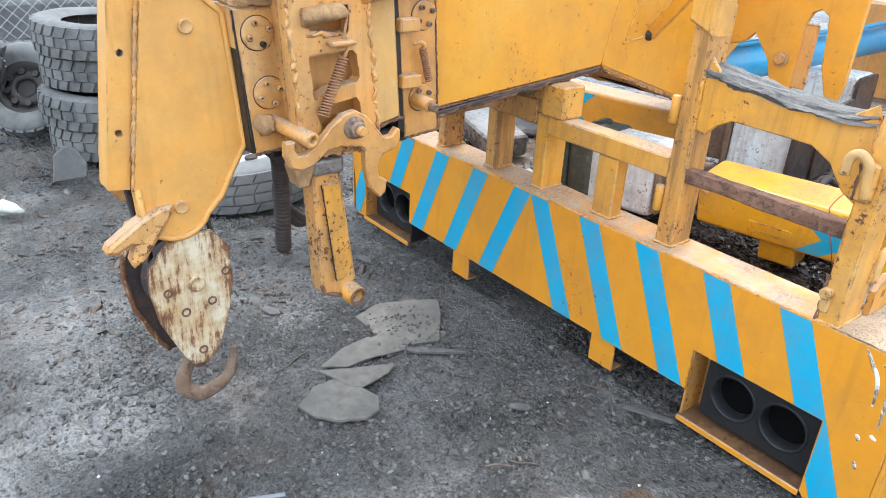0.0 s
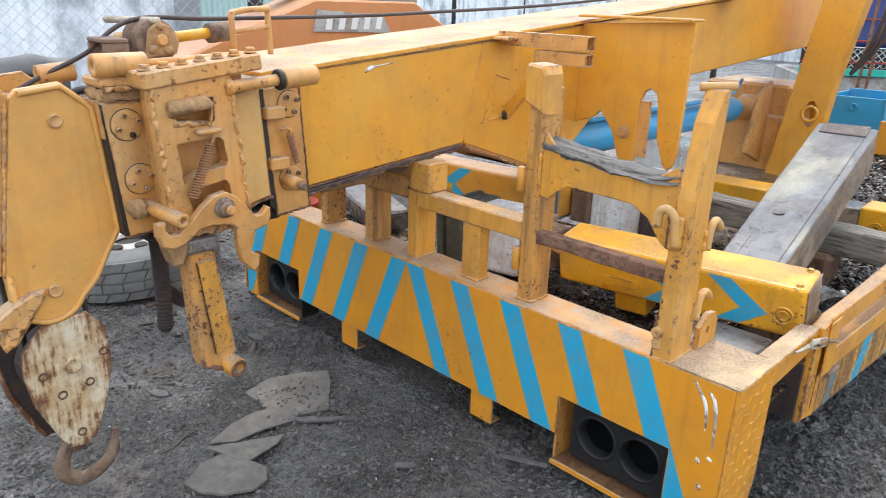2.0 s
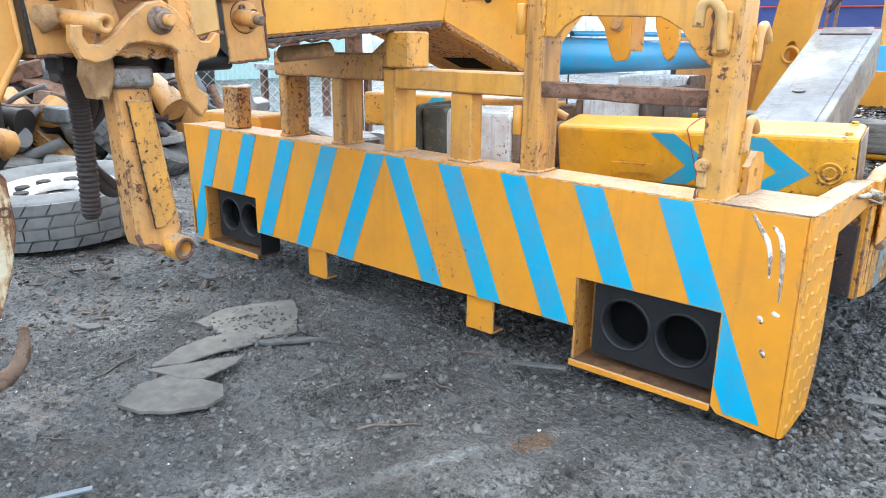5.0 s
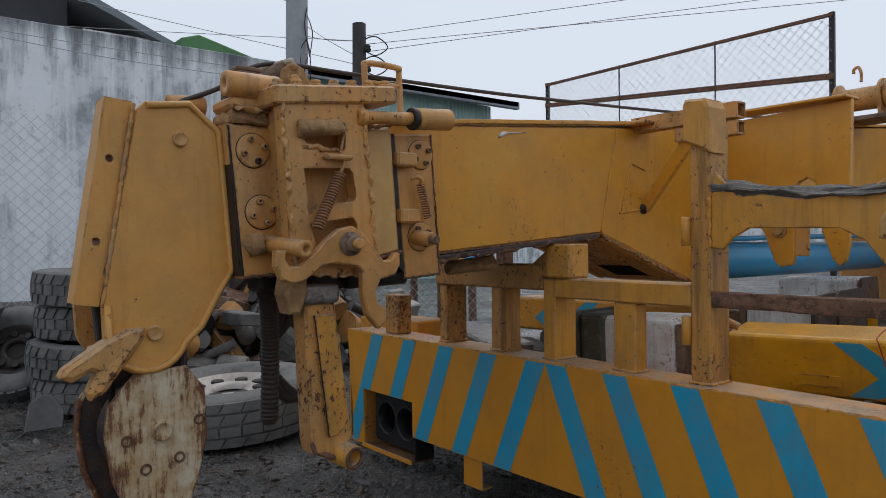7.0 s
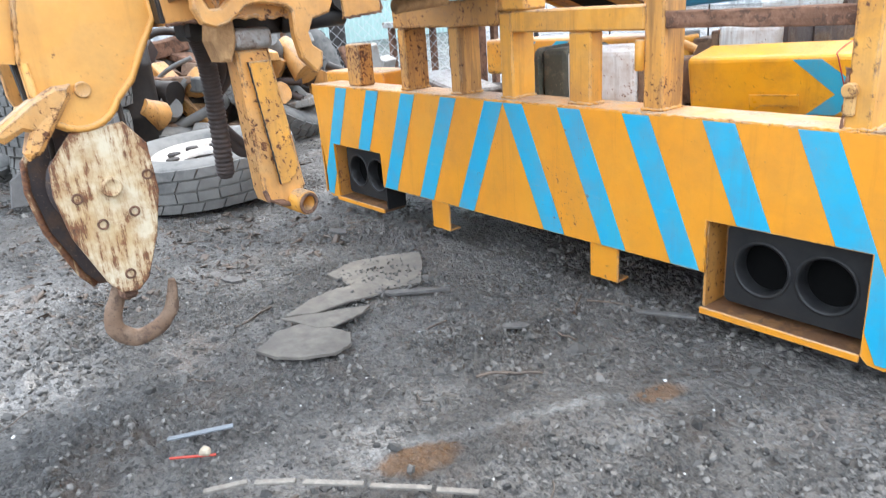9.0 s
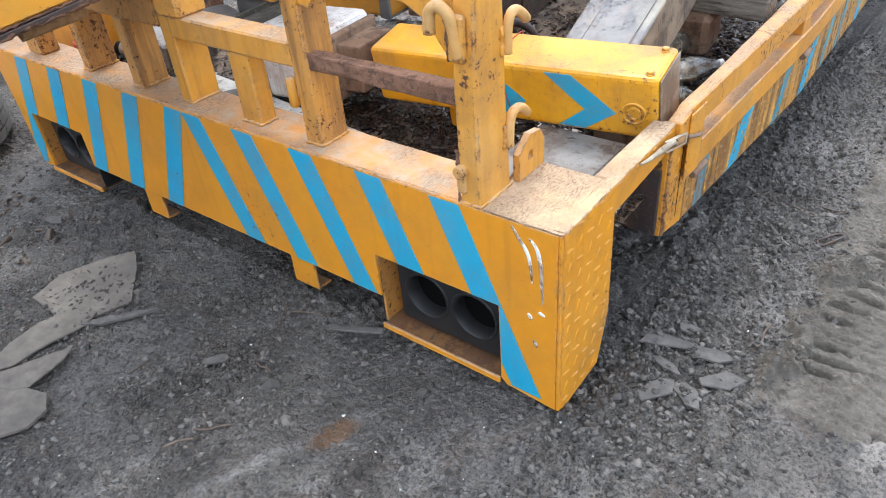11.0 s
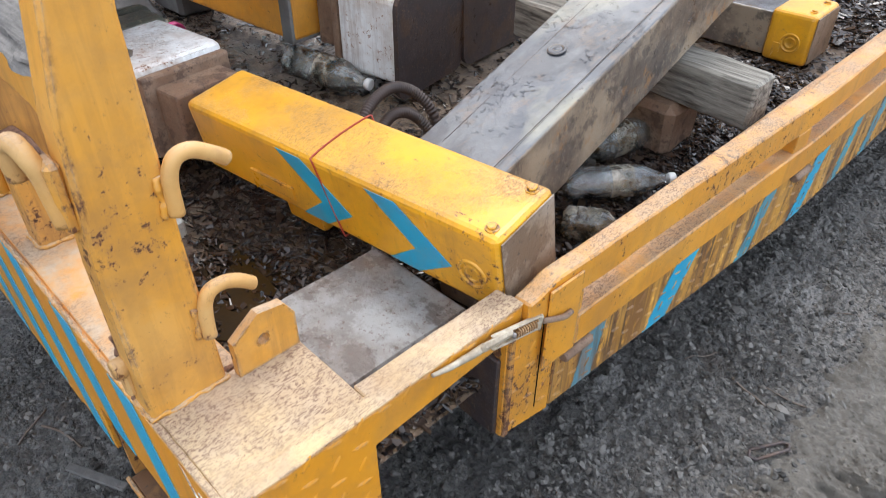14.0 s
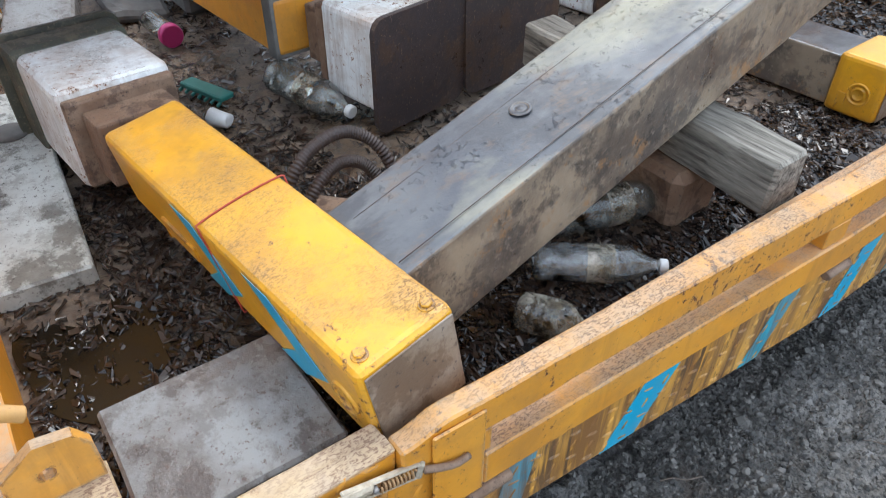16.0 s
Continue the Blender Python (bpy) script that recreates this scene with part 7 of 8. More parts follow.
def outrigger(label, end, far, w, h, chevrons, way=1, ring=True, cap=True, coat=None, roll=0.0):
    fr = Frame(end, far, roll)
    out = thing("outrigger_beam", label, "outrigger", fr.at(fr.length / 2, -h / 2, 0))
    bm = fr.bar(0, fr.length, w, h, 0.016, seg=3)
    part("beam", bm, coat or M_BRIGHT, out)
    for tip in chevrons:
        pts = chevron(fr, tip, 0.078, h, way)
        a, b = pts[:4], [pts[0], pts[3], pts[4], pts[5]]
        bm = fr.slab([pts[0], pts[1], pts[2], pts[3]], w / 2 + 0.0006, w / 2 + 0.0018)
        part("chevron", bm, M_BLUE, out, "blue painted arrow")
        part("chevron", fr.slab([pts[0], pts[3], pts[4], pts[5]], w / 2 + 0.0006, w / 2 + 0.0018), M_BLUE, out, "blue painted arrow")
    if ring:
        n = fr.n
        part("ring", lathe(fr.at(0.064, -0.014, w / 2 - 0.001), n, [(0.0, 0.034), (0.005, 0.032), (0.005, 0.028), (0.001, 0.026), (0.001, 0.020), (0.004, 0.018), (0.004, 0.015), (0.001, 0.013), (0.001, 0.0)], 28), M_BRIGHT, out)
        for dn in (-0.06, 0.06):
            part("bolt", bolt(fr.at(0.03, h / 2 - 0.0005, dn), fr.v, 0.010, 0.009), M_BRIGHT, out)
    if cap:
        part("end_cap", fr.bar(-0.004, -0.0003, w * 0.9, h * 0.9, 0.0015), M_ENDCAP, out, "bare scuffed end plate")
    part("rib", fr.slab([(fr.length * 0.62, -h * 0.12), (fr.length * 0.78, -h * 0.12), (fr.length * 0.78, -h * 0.42), (fr.length * 0.74, -h * 0.30), (fr.length * 0.62, -h * 0.30)], w / 2, w / 2 + 0.006), M_BRIGHT, out)
    return out, fr


H = 0.185
o1, f1 = outrigger("bright orange outrigger beam with blue arrows lying on the deck", (-0.045, 0.661, 0.571), (-0.945, 0.573, 0.541), 0.175, H, (0.112, 0.375), roll=9.0)
part("foot", f1.bar(0.55, 0.68, 0.10, 0.09, 0.01, -H / 2 - 0.046), M_BRIGHT, o1)
part("foot", f1.bar(0.10, 0.2, 0.10, 0.09, 0.01, -H / 2 - 0.046), M_BROWN, o1)
wire = [f1.at(0.44 + 0.03 * math.sin(a), H / 2 * 1.02 * max(-1, min(1, 1.5 * math.sin(a))), 0.089 * max(-1, min(1, 1.5 * math.cos(a)))) for a in np.linspace(0, 2 * math.pi, 40)]
single("red_wire", pipe(wire, 0.0019, 6), M_RED, "thin red wire tied round the orange outrigger beam", "wire")


def jack_box(label, fr, u0, u1, w, h, dv, plate_u, pw, ph, collar=True, mat=None, plate_mat=None):
    j = thing("stabiliser_jack", label, "stabiliser jack", fr.at((u0 + u1) / 2, dv - h / 2, 0))
    bm = fr.bar(u0, u1, w, h, 0.022, dv, seg=3)
    part("foot_box", rough_up(bm, 0.001, 8), mat or M_WHITE, j)
    if collar:
        part("collar", fr.bar(u0 - 0.115, u0 - 0.001, w * 0.72, h * 0.62, 0.008, dv), M_BROWN, j, "brown rusty collar")
        part("collar_flange", fr.bar(u0 - 0.03, u0 - 0.0005, w * 0.95, h * 0.85, 0.008, dv), M_BROWN, j)
    c = []
    r = 0.04
    for sx, sy, a in ((1, 1, 0), (-1, 1, 90), (-1, -1, 180), (1, -1, 270)):
        for q in range(5):
            b = radians(a + 22.5 * q)
            c.append((sx * (pw / 2 - r) + r * math.cos(b), sy * (ph / 2 - r) + r * math.sin(b)))
    bm = bmesh.new()
    t = 0.016
    lo, hi = [bm.verts.new(fr.at(plate_u, dv + y, x)) for x, y in c], [bm.verts.new(fr.at(plate_u + t, dv + y, x)) for x, y in c]
    bm.faces.new(lo)
    bm.faces.new(hi[::-1])
    for i in range(len(c)):
        bm.faces.new((lo[i], lo[(i + 1) % len(c)], hi[(i + 1) % len(c)], hi[i]))
    bmesh.ops.recalc_face_normals(bm, faces=bm.faces)
    part("foot_plate", rough_up(bm, 0.001, 12), plate_mat or M_PLATE, j, "dark worn plate with rounded corners")
    return j


f1j = Frame((-0.045, 0.661, 0.571), (-0.945, 0.573, 0.541))
jack_box("chipped white steel outrigger foot with a mossy dark plate", f1j, 1.065, 1.45, 0.265, 0.25, -0.005, 1.451, 0.325, 0.285, True, None, M_MOSS)
part("mossy_band", rough_up(f1j.bar(1.335, 1.4505, 0.288, 0.268, 0.02, -0.005, seg=2), 0.003, 25), M_MOSS, bpy.data.objects["stabiliser_jack"], "moss-covered flared end")
o3, f3 = outrigger("orange outrigger beam with blue arrows and a black strap", (-1.365, 1.150, 0.560), (-2.45, 1.07, 0.55), 0.185, 0.17, (0.75, 0.95), -1, False, False, M_RAIL)
part("strap", f3.bar(0.004, 0.055, 0.196, 0.182, 0.004), M_RUBBER, o3, "black rubber strap")
f3b = Frame((-1.36, 1.235, 0.545), (-0.93, 1.315, 0.545))
jack_box("white steel outrigger foot with a dark brown plate", f3b, 0.11, 0.372, 0.24, 0.27, -0.005, 0.373, 0.335, 0.32)
f4 = Frame((-1.62, 1.60, 0.53), (-0.93, 1.68, 0.545))
jack_box("grey-white outrigger foot with a rusty brown plate", f4, 0.27, 0.585, 0.25, 0.25, 0.0, 0.586, 0.40, 0.32, True, M_WHITE)
f5 = Frame((-1.72, 2.29, 0.53), (-1.15, 2.35, 0.54))
jack_box("grey painted steel box beside the crane column", f5, 0.1, 0.5, 0.28, 0.34, 0.02, 0.501, 0.29, 0.34, False, M_WHITE)
o2, f2 = outrigger("orange outrigger beam end on a steel arm", (-0.222, 2.432, 0.452), (-0.372, 2.425, 0.450), 0.215, 0.175, (), 1, True, True, M_BRIGHT)
part("arm", f2.bar(f2.length + 0.001, 0.62, 0.185, 0.15, 0.006, -0.005), M_BEAM, o2, "greasy bare steel arm")
part("far_beam", f2.bar(0.621, 1.1, 0.21, 0.175, 0.01), M_BRIGHT, o2)

beam = thing("steel_beam", "greasy grey-black steel beam leaning across the outrigger", "steel beam", (-0.33, 1.4, 0.6))
a, b = Vector((-0.288, 0.738, 0.548)), Vector((-0.445, 2.10, 0.872))
bm = obox(a, b, 0.215, 0.195, 0.006, seg=2)
bmesh.ops.subdivide_edges(bm, edges=[e for e in bm.edges if e.calc_length() > 0.5], cuts=40)
for v in bm.verts:
    t = (v.co.y - 0.735) / 1.365
    v.co.x = v.co.x + (v.co.x - (-0.287 - 0.158 * t)) * 0.22 * t
part("beam", rough_up(bm, 0.0022, 7), M_BEAM, beam)
d = (b - a).normalized()
up = Vector((1, 0, 0)).cross(d).normalized()
up = up if up.z > 0 else -up
for off in (-0.055, 0.085):
    part("weld_seam", pipe([a + d * (0.02 + k * 0.066) + up * 0.0985 + Vector((off * (1 + 0.01 * k), 0, 0)) for k in range(20)], 0.0009, 6), M_PLATE, beam)
hc = Vector((-0.353, 1.10, 0.742))
part("plug", lathe(hc - up * 0.003, up, [(0, 0.022), (0.002, 0.020), (0.002, 0.016), (0.0003, 0.015), (0.0003, 0.008), (0.0015, 0.007), (0.0015, 0.0)], 26), M_BEAM, beam, "greasy round plug")
part("end_cap", obox(a - d * 0.005, a - d * 0.0005, 0.19, 0.17, 0.001), M_ENDCAP, beam)
part("top_rust", rough_up(obox(b - d * 0.12 + up * 0.098, b + up * 0.098, 0.2, 0.01, 0.003), 0.008, 30), M_PLATE, beam, "flaking rust crust")

timber = box(-0.90, -0.052, 1.522, 1.636, 0.488, 0.612, 0.008)
bmesh.ops.subdivide_edges(timber, edges=[e for e in timber.edges if e.calc_length() > 0.5], cuts=24)
for v in timber.verts:
    v.co.y += -0.085 * (v.co.x + 0.052)
single("timber_beam", rough_up(timber, 0.004, 12), M_WOOD, "weathered grey square timber lying under the steel beam", "timber")
prop = rough_up(box(-0.60, -0.24, 1.50, 1.66, 0.33, 0.487, 0.02), 0.012, 9, 3)
single("steel_scrap", prop, M_BROWN, "brown rusty steel scrap propping the timber", "scrap")
slab = box(-0.378, -0.108, 0.262, 0.572, 0.335, 0.452, 0.006)
bmesh.ops.subdivide_edges(slab, edges=slab.edges, cuts=6, use_grid_fill=True)
single("steel_plank", rough_up(slab, 0.002, 9), M_SLAB, "scuffed grey steel plank across the deck corner", "plank")
pl = bmesh.new()
obox((-0.845, 0.265, 0.355), (-1.75, 0.34, 0.375), 0.20, 0.06, 0.006, bm=pl)
bmesh.ops.subdivide_edges(pl, edges=[e for e in pl.edges if e.calc_length() > 0.5], cuts=18)
single("white_plank", rough_up(pl, 0.002, 9), M_OLDWHITE, "plank with worn white paint lying in the mud", "plank")


def bottle(a, b, r, label, material, cap_mat, filled=False):
    a, b = Vector(a), Vector(b)
    n = (b - a).length
    bot = thing("plastic_bottle", label, "bottle", a, "discarded bottles")
    prof = [(0, 0), (0.0, r * 0.7), (0.008, r * 0.95), (0.02, r), (n * 0.18, r), (n * 0.2, r * 0.965), (n * 0.22, r), (n * 0.34, r), (n * 0.36, r * 0.965), (n * 0.38, r), (n * 0.62, r), (n * 0.70, r * 0.9), (n * 0.80, r * 0.62), (n * 0.88, r * 0.36), (n * 0.905, r * 0.3), (n * 0.96, r * 0.3)]
    part("body", lathe(a, b - a, prof, 28), material, bot)
    part("cap", cyl(a.lerp(b, 0.935), b, r * 0.36, seg=16), cap_mat, bot)
    part("label_band", lathe(a, b - a, [(n * 0.40, r + 0.0006), (n * 0.60, r + 0.0006)], 28), M_DIRTYGLASS, bot)
    return bot


M_CAPW = plain("white_cap", (0.75, 0.75, 0.74), 0.4, 0, 0.2, 40, 0.1)
bottle((-0.305, 1.125, 0.392), (-0.118, 1.338, 0.402), 0.042, "clear empty plastic bottle lying on its side", M_GLASS, M_CAPW)
bottle((-0.40, 1.262, 0.385), (-0.305, 1.585, 0.388), 0.05, "dirty brownish plastic bottle under the steel beam", M_DUSTY, M_DIRTYGLASS)
bottle((-1.385, 1.045, 0.420), (-1.070, 1.133, 0.402), 0.052, "scuffed dusty plastic bottle with a white cap", M_DUSTY, M_CAPW)
bottle((-0.225, 1.02, 0.37), (-0.10, 1.10, 0.372), 0.042, "crushed clear plastic bottle beside the rail", M_DIRTYGLASS, M_DIRTYGLASS)
jar = thing("plastic_jar", "clear plastic jar with a pink lid lying on the deck", "jar", (-1.95, 0.9, 0.36))
part("body", lathe((-2.07, 0.89, 0.402), (1, 0.06, 0), [(0, 0), (0, 0.032), (0.01, 0.036), (0.15, 0.036), (0.165, 0.034)], 26), M_DUSTY, jar)
part("lid", cyl((-1.905, 0.90, 0.402), (-1.872, 0.902, 0.402), 0.040, seg=26, bevel=0.005), M_PINK, jar, "pink lid")
jar2 = thing("plastic_jar", "clear plastic jar with a red lid standing in the mud", "jar", (-2.36, 0.30, 0.36))
part("body", lathe((-2.36, 0.30, 0.355), (0.1, -0.1, 1), [(0, 0), (0, 0.04), (0.01, 0.045), (0.10, 0.045), (0.11, 0.042)], 22), M_DIRTYGLASS, jar2)
part("lid", cyl((-2.349, 0.289, 0.462), (-2.345, 0.285, 0.492), 0.048, seg=22, bevel=0.004), M_RED, jar2, "dull red lid")
can = thing("drink_can", "cream and black drink can lying on its side", "can", (-2.38, 0.46, 0.36))
part("body", lathe((-2.44, 0.44, 0.39), (1, 0.25, 0), [(0, 0), (0, 0.024), (0.008, 0.031), (0.10, 0.031), (0.112, 0.026), (0.112, 0.024), (0.108, 0.022), (0.108, 0)], 24), M_LATCH, can)
part("print", lathe((-2.44, 0.44, 0.39), (1, 0.25, 0), [(0.035, 0.0315), (0.06, 0.0315)], 24), M_BLACK, can, "dark printed band")
single("sink_strainer", lathe((-1.50, 0.33, 0.395), (0, 0, 1), [(0, 0), (0.0, 0.045), (0.006, 0.05), (0.012, 0.047), (0.010, 0.03), (0.014, 0.014), (0.014, 0)], 26), M_RUBBER, "flat black rubber disc lying on the plank", "disc")
br = thing("plastic_brush", "dark green plastic brush lying on the deck", "brush", (-1.47, 0.86, 0.365))
part("back", obox((-1.56, 0.83, 0.385), (-1.38, 0.89, 0.39), 0.05, 0.018, 0.004), M_GREEN, br)
for k in range(7):
    part("tooth", obox((-1.55 + 0.027 * k, 0.836 + 0.009 * k - 0.02, 0.378), (-1.545 + 0.027 * k, 0.80 + 0.009 * k, 0.37), 0.008, 0.01, 0.002), M_GREEN, br)
single("foam_scrap", rough_up(cyl((-1.31, 0.81, 0.385), (-1.25, 0.84, 0.385), 0.026, 0.02, 14), 0.006, 30), M_CAPW, "small white foam scrap", "scrap")
hs = thing("corrugated_hose", "black corrugated hose coiled on the deck", "hose", (-0.63, 0.85, 0.36))
for pts in (((-0.665, 0.68, 0.36), (-0.645, 0.75, 0.55), (-0.67, 0.83, 0.60), (-0.68, 0.92, 0.595), (-0.64, 0.98, 0.53), (-0.58, 1.0, 0.36)), ((-0.63, 0.70, 0.36), (-0.63, 0.78, 0.50), (-0.655, 0.86, 0.545), (-0.645, 0.925, 0.53), (-0.60, 0.96, 0.46), (-0.57, 0.97, 0.36))):
    path = spline(pts, 52)
    part("coil", pipe(path, [0.0115 + 0.0030 * ((i // 2) % 2) for i in range(len(path))], 12), M_HOSE, hs)
single("steel_offcut", rough_up(obox((-0.74, 0.80, 0.385), (-0.50, 0.96, 0.42), 0.17, 0.012, 0.003), 0.002, 20), M_BROWN, "brown steel offcut lying under the hose coil", "scrap")
single("concrete_chunk", rough_up(box(-2.32, -2.10, 1.03, 1.20, 0.365, 0.46, 0.015), 0.010, 9, 3), M_ROCK, "grey broken concrete chunk on the deck", "rubble")
single("cloth_rag", rough_up(box(-2.60 + 0.12, -2.16, 0.78, 1.0, 0.37, 0.41, 0.015), 0.035, 7, 5), M_ROCK, "crumpled grey rag on the deck", "rag")
fl = Frame((-2.40, 0.385, 0.47), (-2.82, 0.33, 0.47))
part_o = thing("outrigger_end", "orange outrigger end with a rusty top", "outrigger", (-2.6, 0.35, 0.37))
part("beam", fl.bar(0, 0.43, 0.19, 0.17, 0.01), M_RAIL, part_o)
part("foot", fl.bar(0.02, 0.1, 0.12, 0.05, 0.004, -0.108), M_BROWN, part_o)
single("grey_sheet", rough_up(obox((-1.98, 0.52, 0.42), (-2.5, 0.66, 0.47), 0.22, 0.10, 0.01), 0.003, 8), M_SLAB, "grey rusted sheet metal box on the deck", "sheet metal")
bx = thing("blue_box", "open sky-blue steel box behind the deck", "steel box", (-0.95, 4.75, 0.3))
part("front", box(-1.25, -0.86, 4.42, 4.44, 0.30, 0.875, 0.003), M_CYL, bx)
part("side", obox((-0.85, 4.43, 0.60), (-0.66, 4.85, 0.66), 0.012, 0.56, 0.002), M_CYL, bx)
part("back", box(-1.25, -0.66, 4.86, 4.88, 0.30, 0.90, 0.003), M_CYL, bx)
part("side", box(-1.265, -1.251, 4.42, 4.88, 0.30, 0.88, 0.002), M_CYL, bx)
part("base", box(-1.25, -0.70, 4.445, 4.855, 0.0, 0.31, 0.002), M_DARK, bx)
part("hasp", tube((-1.07, 4.415, 0.80), (-1.07, 4.40, 0.80), 0.028, 0.018), M_CYL, bx)

pud = []
for k in range(36):
    a = 2 * math.pi * k / 36
    w = 1 + 0.22 * noise.noise(Vector((math.cos(a) * 1.5, math.sin(a) * 1.5, 4)))
    pud.append((-0.66 + 0.19 * w * math.cos(a), 0.305 + 0.15 * w * math.sin(a)))
single("puddle", prism(pud, "z", 0.331, 0.336, 0), M_PUDDLE, "shallow brown puddle lying on the deck mud", "puddle")


def on_deck(r):
    x, y = r.uniform(-2.4, -0.03), 0.17 + 2.6 * r.random() ** 1.2
    if math.hypot((x + 0.66) / 0.17, (y - 0.3) / 0.14) < 1 and r.random() < 0.85:
        y += 0.3
    if x < -0.85 and r.random() < 0.55:
        x = r.uniform(-0.85, -0.05)
    while noise.noise(Vector((x * 4.2, y * 4.2, 8.0))) < -0.02 and r.random() < 0.72:
        x, y = r.uniform(-2.4, -0.03), 0.17 + 2.6 * r.random() ** 1.2
    return x, y, deck_height(x, y) + 0.004


chips("leaf_litter", 24000, on_deck, lambda r: 0.003 + 0.008 * r.random() ** 2, M_LITTER, "rotting dark leaves and bark strewn over the deck", "leaf litter", 0.13, 21, 1.9, False)


def round_puddle(r):
    x, y = r.uniform(-1.2, -0.06), r.uniform(0.19, 1.0)
    while math.hypot((x + 0.66) / 0.20, (y - 0.3) / 0.17) < 1 and r.random() < 0.93:
        x, y = r.uniform(-1.2, -0.06), r.uniform(0.19, 1.0)
    return x, y, deck_height(x, y) + 0.006


chips("bark_strips", 4200, round_puddle, lambda r: 0.004 + 0.007 * r.random() ** 2, M_LITTER,
      "wet black strips of bark heaped on the deck", "leaf litter", 0.12, 27, 2.6, False)
chips("rail_litter", 10000, lambda r: (lambda x, y: (x, y, deck_height(x, y) + 0.008))(r.uniform(-0.42, -0.03), r.uniform(0.75, 2.3)), lambda r: 0.004 + 0.008 * r.random() ** 2, M_LITTER,
      "thick dark leaf litter along the side rail", "leaf litter", 0.13, 22, 1.9, False)
chips("tail_litter", 8000, lambda r: (lambda x, y: (x, y, deck_height(x, y) + 0.02 + 0.06 * max(0, (y - 2.6) / 1.7)))(r.uniform(-0.9, -0.03), r.uniform(2.6, 4.3)), lambda r: 0.006 + 0.012 * r.random() ** 2, M_LITTER,
      "heaped dark litter before the tail board", "leaf litter", 0.2, 23, 1.45, False)

# ---- yard around ----
wall = tagged(part("wall_boundary", box(-8.95, -8.7, -16, 2.95, -0.05, 3.44, 0.01), M_CONC), "tall stained whitewashed concrete wall", "wall", kind="structure")
tagged(part("wall_kerb", rough_up(box(-8.69, -8.4, -16, 2.9, -0.05, 0.34, 0.03), 0.01, 3), M_ROCK), "low mossy kerb along the wall", "kerb", kind="structure")


def chain_link(name, a, b, z0, z1, pitch, r, label, posts=True, zb=None):
    """A wire mesh panel from a to b: slanting zigzag wires, a top and a bottom rail and posts."""
    a, b = Vector((*a, 0)), Vector((*b, 0))
    n = (b - a).length
    d = (b - a).normalized()
    fence = thing(name, label, "mesh fence", (a + b) / 2)
    bm = bmesh.new()
    s = Vector((-d.y, d.x, 0))
    h = z1 - z0
    k = -h
    while k < n:
        for way in (1, -1):
            u0, u1 = (k, k + h) if way == 1 else (k + h, k)
            p, q = (u0, z0), (u1, z1)
            lo, hi = min(p[0], q[0]), max(p[0], q[0])
            if hi <= 0 or lo >= n:
                continue
            pts = []
            for uu in (max(lo, 0), min(hi, n)):
                t = (uu - p[0]) / (q[0] - p[0])
                top = z1 if zb is None else z1
                pts.append(a + d * uu + Vector((0, 0, z0 + h * t)) + s * (r * 0.8 * way))
            pipe(pts, r, 4, bm, False)
        k += pitch
    tagged(part("mesh", bm, M_WIRE, fence, "galvanised wire mesh"), kind="stuff")
    if posts:
        part("top_wire", pipe([a + Vector((0, 0, z1)), b + Vector((0, 0, z1))], r * 1.6, 6), M_WIRE, fence)
        part("mid_wire", pipe([a + Vector((0, 0, (z0 + z1) / 2)), b + Vector((0, 0, (z0 + z1) / 2))], r * 1.6, 6), M_WIRE, fence)
        m = max(2, int(n / 3) + 1)
        for i in range(m):
            c = a.lerp(b, i / (m - 1))
            part("post", cyl(c, c + Vector((0, 0, z1 + 0.03)), 0.035, seg=12), M_POLE, fence)
    return fence


chain_link("chain_link_fence", (-6.9, -4.2), (-5.9, -0.5), 0.02, 1.96, 0.095, 0.0019, "sagging galvanised chain-link fence before the wall", False)
chain_link("chain_link_fence", (-5.9, -0.5), (-4.9, 2.9), 0.02, 1.96, 0.095, 0.0019, "sagging galvanised chain-link fence before the wall", False)
gate = chain_link("raised_mesh_frame", (-6.76, 5.8), (-2.87, 5.8), 2.32, 3.19, 0.11, 0.003, "rusty angle-iron frame with wire mesh above the yard", False)
for p, q in (((-6.78, 5.8, 3.19), (-2.85, 5.8, 3.19)), ((-6.78, 5.8, 2.90), (-2.85, 5.8, 2.57)), ((-6.78, 5.8, 2.32), (-2.85, 5.8, 2.32))):
    part("bar", obox(p, q, 0.035, 0.035 if p[2] > 3 else 0.06, 0.003), M_RUSTY, gate)
for x in (-6.76, -5.5, -4.15, -2.87):
    part("upright", obox((x, 5.82, 0.0), (x, 5.82, 3.22), 0.05 if x in (-6.76, -2.87) else 0.015, 0.04 if x in (-6.76, -2.87) else 0.015, 0.002, (0, 1, 0)), M_DARK, gate)


